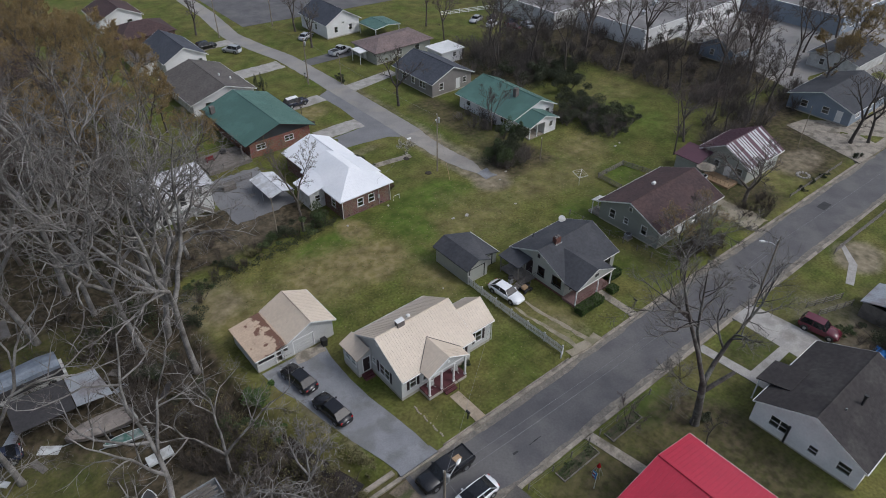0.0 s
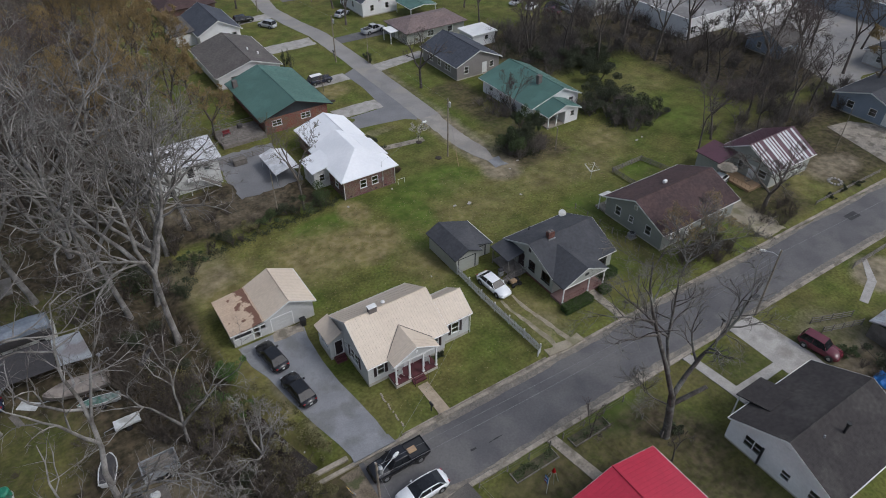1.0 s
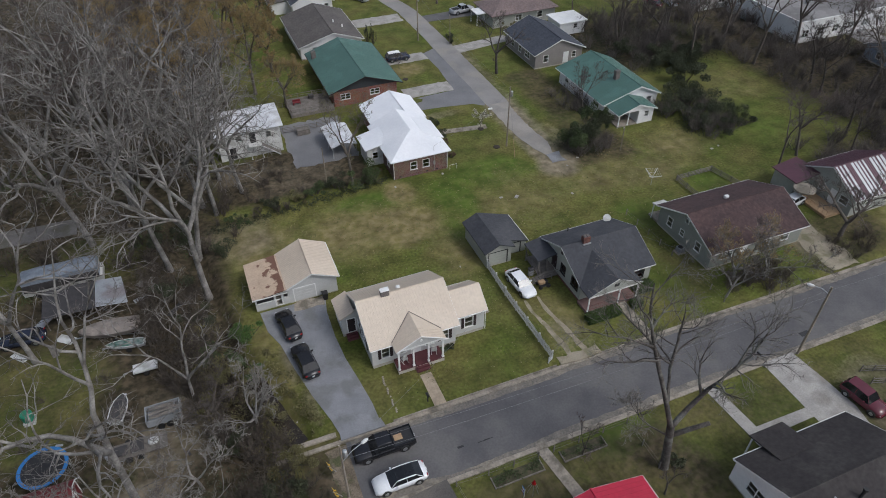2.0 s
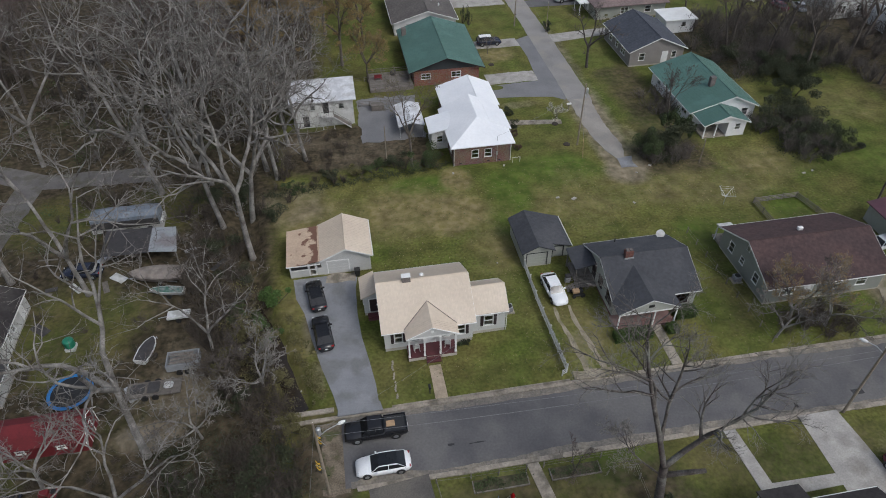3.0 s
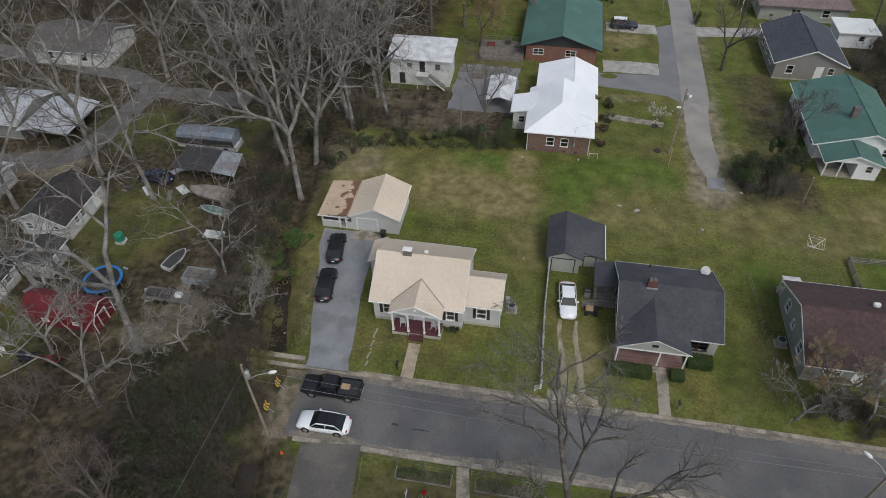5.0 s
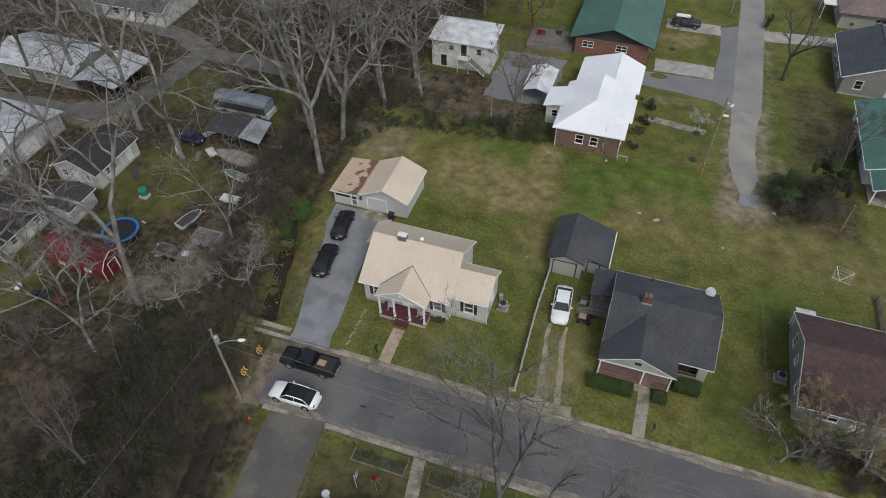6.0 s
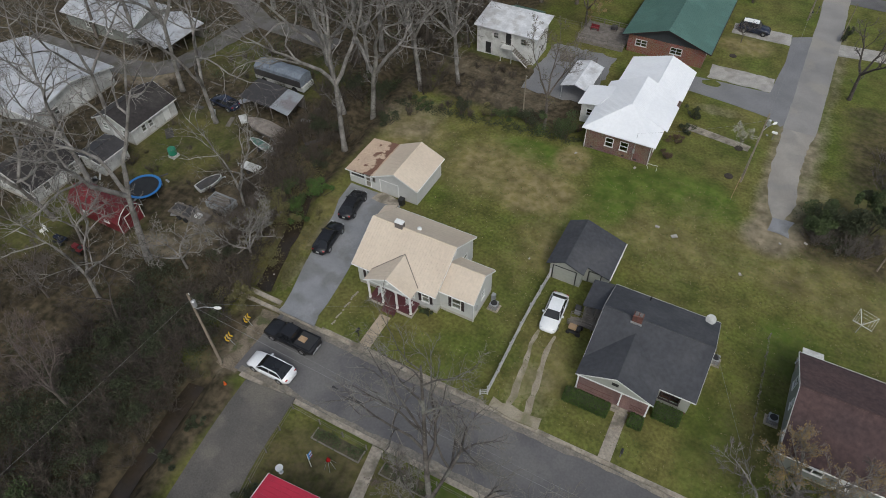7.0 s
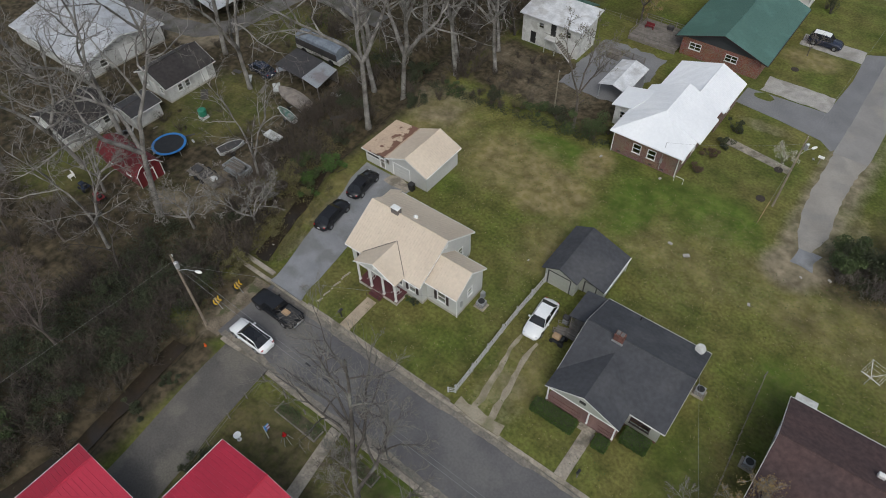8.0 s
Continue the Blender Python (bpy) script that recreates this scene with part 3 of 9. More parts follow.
# neighbour's two-track drive
for i, (xa, xb, seed) in enumerate(((45.2, 44.4, 3), (46.9, 46.0, 4))):
    strip("wheel_track", densify([(xa, 30.3), (xa - 0.2, 33), (xb, 38), (xb, 40)], 0.8), [0.34 - 0.018 * k for k in range(13)], 0.02, 0.06, "dirt", "bare earth wheel track", "driveway", amp=0.13, seed=seed)
sheet("drive_apron", rag(43.6, 48.4, 29.95, 31.0, 0.15, seed=8), 0.03, 0.4, "dirt", "worn earth and concrete driveway mouth", "driveway")
sheet("neighbour_walk", [(53.9, 30.05), (55.0, 30.05), (55.0, 35.1), (53.9, 35.1)], 0.05, 0.3, "concrete", "brown stained concrete walk")
# the lane to the north, with its branch and drives
lane = [(62.4, 84.5), (62.5, 90), (62.6, 100), (62.7, 116), (62.5, 131), (60.6, 141), (59.4, 152), (61.5, 170), (64, 230)]
strip("lane", densify(lane, 1.2), 2.0, 0.045, 0.1, "lane_asphalt", "pale dusty asphalt lane", amp=0.06)
strip("lane_tail", densify([(62.6, 66.8), (62.5, 70), (62.0, 76), (62.1, 81), (62.4, 85.2)], .7), [.7, .95, 1.2, 1.4, 1.55, 1.6] + [1.65] * 12 + [1.75] * 4 + [1.9] * 20, 0.04, 0.1, "lane_dust", "dusty gravel end of the lane", amp=0.12, seed=31)
sheet("lane_end_patch", rag(62.0, 64.2, 64.4, 67.0, 0.25, seed=3), 0.03, 0.1, "gravel", "grey gravel patch at the lane's end", "road")
sheet("side_road", [(47.1, 87.5), (53, 86.9), (58.4, 86.0), (60.0, 84.6), (60.9, 86.0), (60.9, 110.2), (57.9, 108.6), (58.1, 101), (57.7, 96.2), (57.4, 91.9), (47.2, 91.4)], 0.03, 0.08, "side_asphalt", "grey asphalt parking spur", "road")
sheet("parking_pad", rag(48.8, 57.5, 92.0, 95.7, 0.12, seed=4), 0.05, 0.1, "pale_concrete", "pale concrete parking pad")
sheet("drive_slab", rag(49.3, 57.9, 105.9, 109.2, 0.1, seed=5), 0.05, 0.1, "pale_concrete", "pale concrete driveway slab")
sheet("far_drive", rag(44, 60, 126.0, 130.5, 0.15, seed=6), 0.04, 0.1, "pale_concrete", "pale concrete driveway")
sheet("far_drive", rag(47, 59, 146.5, 150.0, 0.15, seed=7), 0.04, 0.1, "pale_concrete", "pale concrete driveway")
sheet("far_drive", [(64.0, 106.0), (76.5, 107.8), (76.5, 110.8), (64, 109.6)], 0.04, 0.1, "pale_concrete", "pale concrete driveway")
sheet("far_drive", [(64.0, 123.5), (76.5, 123.0), (76.5, 127.5), (64, 127.0)], 0.04, 0.1, "asphalt", "asphalt driveway")
sheet("car_park", [(64.5, 156), (112, 150), (118, 230), (66, 230)], 0.03, 0.1, "asphalt", "asphalt car park", "car park")
sheet("brick_yard", rag(26.0, 35.8, 77.6, 91.0, 0.3, seed=9), 0.03, 0.08, "side_asphalt", "old asphalt yard behind the brick house", "yard")
sheet("side_walk", [(49.0, 78.6), (57.2, 77.5), (57.4, 78.7), (49.2, 79.9)], 0.05, 0.1, "concrete", "concrete walk to the brick house")
strip("west_lane", densify([(-4, 75.2), (-19, 75.6), (-27, 79.6), (-40, 82), (-80, 88)], 3), 1.8, 0.03, 0.1, "yard_gravel", "narrow grey lane beyond the yard", amp=0.2)
strip("yard_drive", densify([(-20.5, 75), (-21.2, 66), (-22.2, 60.4), (-25.0, 56.8), (-31.2, 55.3), (-50, 55.0)], 1.5), 1.8, 0.055, 0.1, "yard_gravel", "grey gravel yard drive", "driveway", amp=0.25)
# south side paving
sheet("south_drive", [(63.0, 22.2), (67.0, 22.2), (67.4, 18.5), (67.7, 14.5), (67.0, 11.4), (65.6, 10.6), (62.9, 14.2)], 0.035, 0.4, "pale_concrete", "cracked pale concrete driveway", "driveway")
sheet("south_walk", [(55.2, 21.9), (56.4, 21.9), (56.9, 16.3), (62.9, 16.2), (62.9, 15.1), (57.2, 15.0), (57.0, 13.6), (55.7, 13.6), (55.6, 16)], 0.05, 0.3, "pale_concrete", "pale concrete walk to the white house")
sheet("south_walk", [(36.2, 21.9), (37.3, 21.9), (38.4, 15.2), (37.2, 15.2)], 0.05, 0.3, "concrete", "brown concrete walk")
sheet("stepping_path", [(88.6, 20.8), (87.8, 20.9), (84.5, 18.2), (80.0, 16.6), (80.3, 15.7), (85.0, 17.3)], 0.04, 0.1, "pale_concrete", "curving pale path")
sheet("blue_house_drive", [(113, 29.2), (140, 28.5), (140, 38.5), (127, 37), (122, 43), (117, 44)], 0.03, 0.3, "concrete", "pale concrete driveway", "driveway")
sheet("side_drive", rag(81.5, 85.8, 30.2, 41.5, 0.3, seed=11), 0.03, 0.08, "dirt", "earth driveway beside the brown house", "driveway")
# commercial yard far off
sheet("car_park", [(128, 40), (260, 40), (260, 150), (150, 150), (140, 70)], 0.02, 0.08, "lane_asphalt", "pale asphalt and concrete forecourts", "car park")
# sandy wash along the gutters
M["gutter_dirt"] = mat("gutter_dirt", (0.2, 0.178, 0.15), (0.15, 0.136, 0.12), 0.95, 0.7, 6.0, 0.3, 0.3, stain=(0.26, 0.23, 0.18), stain_scale=0.8, stain_amt=0.7)
for nm, y, seed in (("gutter_sand", 29.5, 21), ("gutter_sand", 22.74, 22)):
    rs0 = random.Random(seed)
    pts = densify([(20.5, y), (62, y), (118, y - .55)], .5)
    w0, ws = .3, []
    for _ in pts:
        w0 = min(.55, max(.12, w0 + rs0.gauss(0, .06)))
        ws.append(w0)
    strip(nm, pts, ws, ROAD_Z + .012, .03, "gutter_dirt", "sandy dirt washed along the gutter", "gutter", amp=.02, seed=seed)
# tar repairs and seams on the street
for x0, x1, y0, y1 in ((31.6, 33.2, 24.95, 25.05), (29.6, 30.2, 25.1, 25.3), (95.0, 97.4, 26.4, 27.6), (70, 71.2, 23.6, 24.2)):
    sheet("tar_patch", rag(x0, x1, y0, y1, 0.03, 0.4, seed=int(x0)), ROAD_Z + 0.006, 0.02, "tar", "black tar patch on the street", "road patch")


# ---- building kit ----
def obox(bm, fr, u0, u1, o0, o1, z0, z1):
    """A box in a wall's own frame: along it, out of it, up."""
    (px, py), (dx, dy) = fr
    v = []
    for z in (z0, z1):
        for u, o in ((u0, o0), (u1, o0), (u1, o1), (u0, o1)):
            v.append(bm.verts.new((px + dx * u + dy * o, py + dy * u - dx * o, z)))
    for f in ((0, 1, 2, 3), (7, 6, 5, 4), (4, 5, 1, 0), (5, 6, 2, 1), (6, 7, 3, 2), (7, 4, 0, 3)):
        bm.faces.new([v[i] for i in f])


def oboxes(fr, *rows):
    bm = bmesh.new()
    for r in rows:
        obox(bm, fr, *r)
    return bm


def window(parent, fr, u, z, w, h, trim="white", shutters=None, bars=True):
    u0, u1, z1, t = u - w / 2, u + w / 2, z + h, 0.06
    rows = [(u0 - t, u0 + t * .4, -0.05, 0.035, z - t, z1 + t), (u1 - t * .4, u1 + t, -0.05, 0.035, z - t, z1 + t), (u0 + t * .4, u1 - t * .4, -0.05, 0.035, z1 - t * .4, z1 + t),
            (u0 + t * .4, u1 - t * .4, -0.05, 0.03, z + h / 2 - 0.025, z + h / 2 + 0.025)]
    if w > 1.3:
        rows.append((u - 0.04, u + 0.04, -0.05, 0.034, z, z + h / 2 - 0.025))
        rows.append((u - 0.04, u + 0.04, -0.05, 0.034, z + h / 2 + 0.025, z1 - t * .4))
    win = part("window", oboxes(fr, *rows), trim, parent)
    part("sill", oboxes(fr, (u0 - 0.1, u1 + 0.1, -0.05, 0.08, z - t - 0.02, z + 0.02)), trim, win)
    for a, b in ((z + 0.02, z + h / 2 - 0.025), (z + h / 2 + 0.025, z1 - t * .4)):
        p = part("pane", oboxes(fr, (u0 + t * .4, u1 - t * .4, -0.03, -0.02, a, b)), "glass", win)
        p.visible_shadow = False
    if shutters:
        for a in (u0 - t - 0.34, u1 + t + 0.02):
            part("shutter", oboxes(fr, (a, a + 0.32, 0.002, 0.04, z - t, z1 + t)), shutters, parent, "dark louvred shutter")
    return win


def door(parent, fr, u, z, w, h, colour="white", trim="white"):
    d = part("door", oboxes(fr, (u - w / 2 + .04, u + w / 2 - .04, -0.09, -0.04, z + .01, z + h - .04)), colour, parent)
    t = 0.07
    part("frame", oboxes(fr, (u - w / 2 - t, u - w / 2 + .035, -0.1, 0.03, z, z + h + t), (u + w / 2 - .035, u + w / 2 + t, -0.1, 0.03, z, z + h + t), (u - w / 2 + .035, u + w / 2 - .035, -0.1, 0.03, z + h - .035, z + h + t)), trim, d)
    if w > 1.6:
        part("panel_relief", oboxes(fr, *[(u - w / 2 + .12, u + w / 2 - .12, -0.04, -0.025, z + .1 + i * (h - .2) / 4, z + .02 + (i + 1) * (h - .2) / 4) for i in range(4)]), colour, d)
    else:
        part("handle", oboxes(fr, (u + w / 2 - .16, u + w / 2 - .1, -0.04, 0.02, z + .95, z + 1.05)), "galv", d)
    return d


def wall(parent, p0, p1, z0, z1, material, holes=(), th=0.16, trim="white", shutters=None, doorc="white"):
    """A wall with its outer face from p0 to p1, the outside to the right; holes are (kind, along, sill, width, height)."""
    L = math.dist(p0, p1)
    fr = (p0, ((p1[0] - p0[0]) / L, (p1[1] - p0[1]) / L))
    us, zs = {0, L}, {z0, z1}
    R = []
    for k, u, z, w, h in holes:
        u0, u1, a, b = max(0, u - w / 2), min(L, u + w / 2), max(z0, z), min(z1, z + h)
        us |= {u0, u1}
        zs |= {a, b}
        R.append((u0, u1, a, b))
    us, zs = sorted(us), sorted(zs)
    nu, nz_ = len(us) - 1, len(zs) - 1
    solid = {(i, j) for i in range(nu) for j in range(nz_) if not any(r[0] < (us[i] + us[i + 1]) / 2 < r[1] and r[2] < (zs[j] + zs[j + 1]) / 2 < r[3] for r in R)}
    bm, seen = bmesh.new(), {}

    def at(i, j, o):
        if (i, j, o) not in seen:
            (px, py), (dx, dy) = fr
            seen[i, j, o] = bm.verts.new((px + dx * us[i] - dy * th * o, py + dy * us[i] + dx * th * o, zs[j]))
        return seen[i, j, o]
    for i, j in solid:
        bm.faces.new((at(i, j, 0), at(i + 1, j, 0), at(i + 1, j + 1, 0), at(i, j + 1, 0)))
        bm.faces.new((at(i, j + 1, 1), at(i + 1, j + 1, 1), at(i + 1, j, 1), at(i, j, 1)))
        for (p, q), nb in ((((i, j), (i + 1, j)), (i, j - 1)), (((i + 1, j), (i + 1, j + 1)), (i + 1, j)), (((i + 1, j + 1), (i, j + 1)), (i, j + 1)), (((i, j + 1), (i, j)), (i - 1, j))):
            if nb not in solid:
                bm.faces.new((at(*q, 0), at(*p, 0), at(*p, 1), at(*q, 1)))
    part("wall", bm, material, parent)
    for k, u, z, w, h in holes:
        if k == "win":
            window(parent, fr, u, z, w, h, trim)
        elif k == "swin":
            window(parent, fr, u, z, w, h, trim, shutters or "dark_trim")
        elif k == "door":
            door(parent, fr, u, z, w, h, doorc, trim)
        elif k == "vent":
            part("vent", oboxes(fr, *[(u - w / 2, u + w / 2, -0.1 + .02 * (i % 2), -0.02, z + i * h / 5, z + (i + .8) * h / 5) for i in range(5)]), "dark_trim", parent)
    return fr


def shell(parent, x0, x1, y0, y1, z0, z1, material, S=(), E=(), N=(), W=(), sides="SENW", **kw):
    th = 0.16
    if "S" in sides:
        wall(parent, (x0, y0), (x1, y0), z0, z1, material, S, **kw)
    if "N" in sides:
        wall(parent, (x1, y1), (x0, y1), z0, z1, material, N, **kw)
    if "E" in sides:
        wall(parent, (x1, y0 + th), (x1, y1 - th), z0, z1, material, [(k, u - th, *r) for k, u, *r in E], **kw)
    if "W" in sides:
        wall(parent, (x0, y1 - th), (x0, y0 + th), z0, z1, material, [(k, u - th, *r) for k, u, *r in W], **kw)


def footing(parent, x0, x1, y0, y1, z1, material="foundation"):
    part("foundation", boxes((x0 + .03, x1 - .03, y0 + .03, y1 - .03, -0.4, z1)), material, parent)


def pediment(parent, along, at, a, b, z, mid, top, material, inward, name="gable"):
    """A gable triangle over a wall; along is the axis that the wall follows, inward the sign of its depth."""
    th = 0.15 * inward
    bm = bmesh.new()
    if along == "x":
        prism(bm, [(a, at, z), (b, at, z), (mid, at, top)], 0, th, 0)
    else:
        prism(bm, [(at, a, z), (at, b, z), (at, mid, top)], th, 0, 0)
    return part(name, bm, material, parent)


def seam_lines(parent, Q, step, material):
    bm = bmesh.new()
    ribs(bm, *Q, step)
    part("roof_seam", bm, material, parent)["kind"] = "stuff"


def gable_roof(parent, x0, x1, y0, y1, ze, zr, axis_, material, ridge=None, rib=0.0, th=0.14, trim="white", zen=None):
    """Two roof planes; the ridge runs along axis_. zen: the height of the second eave."""
    zen = ze if zen is None else zen
    if axis_ == "x":
        r = (y0 + y1) / 2 if ridge is None else ridge
        A = ((x0, y0, ze), (x1, y0, ze), (x1, r, zr), (x0, r, zr))
        B = ((x1, y1, zen), (x0, y1, zen), (x0, r, zr), (x1, r, zr))
        cap = [(x0, r, zr + .02), (x1, r, zr + .02)]
    else:
        r = (x0 + x1) / 2 if ridge is None else ridge
        A = ((x1, y0, ze), (x1, y1, ze), (r, y1, zr), (r, y0, zr))
        B = ((x0, y1, zen), (x0, y0, zen), (r, y0, zr), (r, y1, zr))
        cap = [(r, y0, zr + .02), (r, y1, zr + .02)]
    for Q in (A, B):
        bm = bmesh.new()
        slab(bm, Q, th)
        part("roof", bm, material, parent)
        if rib:
            seam_lines(parent, Q, rib, material)
    bm = bmesh.new()
    tube(bm, cap, [0.07, 0.07], 6)
    part("ridge_cap", bm, material, parent)
    if trim:
        for Q in (A, B):
            for p, q in ((Q[0], Q[3]), (Q[1], Q[2])):
                bm = bmesh.new()
                p, q = Vector(p), Vector(q)
                o = (Vector(Q[1]) - Vector(Q[0])).normalized() * 0.012 * (-1 if p == Vector(Q[0]) else 1)
                w = [bm.verts.new(t) for t in (p + o, q + o, q + o - Vector((0, 0, th + .04)), p + o - Vector((0, 0, th + .04)))]
                w2 = [bm.verts.new(t.co + o * 2) for t in w]
                bm.faces.new(w); bm.faces.new(w2[::-1])
                for i in range(4):
                    j = (i + 1) % 4
                    bm.faces.new((w[j], w[i], w2[i], w2[j]))
                part("fascia", bm, trim, parent)
            p, q = Vector(Q[0]), Vector(Q[1])
            d = (q - p).normalized()
            o = Vector((d.y, -d.x, 0))
            bm = bmesh.new()
            tube(bm, [p + o * .05 - Vector((0, 0, .08)), q + o * .05 - Vector((0, 0, .08))], [0.055] * 2, 6)
            part("gutter", bm, trim, parent)


def hip_roof(parent, x0, x1, y0, y1, ze, zr, a, b, axis_, material, th=0.14, rib=0.0):
    """A hipped roof whose ridge runs from a to b along axis_."""
    if axis_ == "x":
        m = (y0 + y1) / 2
        P, Q = (a, m, zr), (b, m, zr)
        planes = [((x0, y0, ze), (x1, y0, ze), Q, P), ((x1, y1, ze), (x0, y1, ze), P, Q), ((x1, y0, ze), (x1, y1, ze), Q), ((x0, y1, ze), (x0, y0, ze), P)]
    else:
        m = (x0 + x1) / 2
        P, Q = (m, a, zr), (m, b, zr)
        planes = [((x1, y0, ze), (x1, y1, ze), Q, P), ((x0, y1, ze), (x0, y0, ze), P, Q), ((x0, y0, ze), (x1, y0, ze), P), ((x1, y1, ze), (x0, y1, ze), Q)]
    for q in planes:
        bm = bmesh.new()
        slab(bm, q, th)
        part("roof", bm, material, parent)


def seams(parent, eave_a, eave_b, apex_lo, apex_hi, step, material, name="roof_seam"):
    """Seams square to the eave on a trapezoid or triangle roof plane, cut off at its hips."""
    A, B, C, D = Vector(eave_a), Vector(eave_b), Vector(apex_hi), Vector(apex_lo)
    d = (B - A).normalized()
    up = (D - A) - d * (D - A).dot(d)
    H_ = up.length
    up.normalize()
    nrm = d.cross(up)
    L, ua, ub = (B - A).length, (D - A).dot(d), (C - A).dot(d)
    bm = bmesh.new()
    for i in range(1, int(L / step)):
        s = i * step
        h = H_ * min(1, s / ua if ua > 0.01 else 1, (L - s) / (L - ub) if L - ub > 0.01 else 1)
        p, q = A + d * s, A + d * s + up * h
        e, o = d * .016, nrm * .018
        v = [bm.verts.new(t) for t in (p - e, p + e, q + e, q - e, p - e * .6 + o, p + e * .6 + o, q + e * .6 + o, q - e * .6 + o)]
        for f in ((4, 5, 6, 7), (0, 1, 5, 4), (1, 2, 6, 5), (2, 3, 7, 6), (3, 0, 4, 7)):
            bm.faces.new([v[i2] for i2 in f])
    part(name, bm, material, parent)["kind"] = "stuff"


def posts(parent, spots, z0, z1, w=0.14, material="white", name="post"):
    first = None
    for x, y in spots:
        if first is None:
            first = part(name, boxes((x - w / 2, x + w / 2, y - w / 2, y + w / 2, z0, z1), (x - w * .75, x + w * .75, y - w * .75, y + w * .75, z0, z0 + .12), (x - w * .75, x + w * .75, y - w * .75, y + w * .75, z1 - .12, z1)), material, parent)
            fx, fy = x, y
        else:
            share(first, name, x - fx, y - fy, 0)


def steps(parent, x0, x1, y_top, dy, z_top, n_, rise, material, name="step"):
    for i in range(n_):
        ya, yb = y_top + dy * i, y_top + dy * (i + 1)
        part(name, boxes((x0, x1, min(ya, yb), max(ya, yb), z_top - rise * (i + 1) - 0.25, z_top - rise * (i + 1))), material, parent)


def disc_vent(parent, x, y, z, r, nx_, ny_, material="white"):
    bm = bmesh.new()
    tube(bm, [(x, y, z), (x + nx_ * .06, y + ny_ * .06, z)], [r, r * .9], 14)
    part("gable_vent", bm, material, parent, "round white gable vent")


# ---- the cream-roofed cottage ----
def cottage():
    h = thing("cottage", 29.8, 41, 0, "pale grey cottage with a cream metal roof and columned porch", "house")
    x0, x1, y0, y1, z0, z1 = 25.1, 34.4, 37.0, 45.2, 0.45, 3.36
    footing(h, x0, x1, y0, y1, z0)
    shell(h, x0, x1, y0, y1, z0, z1, "siding",
          S=[("swin", 1.45, 1.25, 0.8, 1.45), ("win", 3.2, 1.2, 0.9, 1.5), ("door", 4.75, 0.55, 1.0, 2.1), ("win", 6.3, 1.2, 0.9, 1.5), ("swin", 8.05, 1.25, 0.8, 1.45)],
          W=[("swin", 5.2, 1.15, 1.8, 1.5), ("win", 3.3, 1.7, 0.55, 0.8)], E=[("win", 6.4, 1.6, 0.7, 1.1)], N=[("win", 2.2, 1.4, 1.0, 1.3), ("win", 6.8, 1.4, 1.0, 1.3)])
    for at, inward in ((x0, 1), (x1, -1)):
        pediment(h, "y", at, y0, y1, z1, 41.05, 5.95, "siding", inward)
    ze, zr, ry = 3.42, 6.16, 41.05
    xa, xb, ya, yb = 24.85, 34.62, 36.45, 45.6
    gable_roof(h, xa, xb, ya, yb, ze, zr, "x", "tan_metal", ridge=ry, rib=0.3)
    k = (zr - ze) / (ry - ya)
    disc_vent(h, x0, 41.05, 5.1, .28, -1, 0)
    disc_vent(h, x1, 41.05, 5.2, .28, 1, 0)
    # wing
    wx, wy0, wy1 = 38.1, 37.75, 42.1
    footing(h, x1, wx, wy0, wy1, z0)
    shell(h, x1, wx, wy0, wy1, z0, 3.25, "siding", S=[("swin", 1.85, 1.2, 0.95, 1.45)], E=[("win", 2.2, 1.5, 0.7, 1.0)], sides="SEN")
    pediment(h, "y", wx, wy0, wy1, 3.25, 39.92, 4.9, "siding", -1)
    gable_roof(h, 34.42, 38.32, 37.45, 42.4, 3.32, 5.06, "x", "tan_metal", ridge=39.92, rib=0.3)
    disc_vent(h, wx, 39.92, 4.2, .2, 1, 0)
    # porch
    px0, px1, py = 27.35, 32.4, 35.3
    part("porch_floor", boxes((px0, px1, py, y0 - .002, 0.4, 0.55)), "maroon", h, "dark red painted porch boards")
    part("porch_base", boxes((px0, px1, py - .02, y0 - .03, -0.3, 0.398)), "foundation", h)
    posts(h, [(px0 + .12, py + .12), (29.05, py + .12), (30.7, py + .12), (px1 - .12, py + .12)], 0.55, 3.3, 0.17)
    part("beam", boxes((px0, px1, py + .02, py + .22, 3.3, 3.52), (px0, px0 + .2, py + .22, y0 - .01, 3.3, 3.52), (px1 - .2, px1, py + .22, y0 - .01, 3.3, 3.52)), "white", h)
    mx = 29.88
    pediment(h, "x", py + .02, px0, px1, 3.52, mx, 4.72, "siding", 1)
    disc_vent(h, mx, py, 4.15, .17, 0, -1)
    pz, pr = 3.5, 4.88
    for s, xe in ((-1, px0 - .2), (1, px1 + .2)):
        ym, yr = ya + (pz - ze) / k, ya + (pr - ze) / k
        yf = py - .15
        Q = [(xe, yf, pz), (xe, ym, pz + .01), (mx, yr, pr + .01), (mx, yf, pr)]
        if s < 0:
            Q = [Q[1], Q[0], Q[3], Q[2]]
        bm = bmesh.new()
        slab(bm, Q, .12)
        part("porch_roof", bm, "tan_metal", h)
        lo, hi = (Vector((xe, ym, pz + .06)), Vector((mx, yr, pr + .05)))
        part("valley_flashing", tubes(([lo, lo.lerp(hi, .5), hi], .035), n=5), "chimney_grey", h)
        bm = bmesh.new()
        p, q = Vector((xe, yf, pz - .03)), Vector((mx, yf, pr - .03))
        tube(bm, [p, q], [.06, .06], 4)
        part("fascia", bm, "white", h)
        bm = bmesh.new()
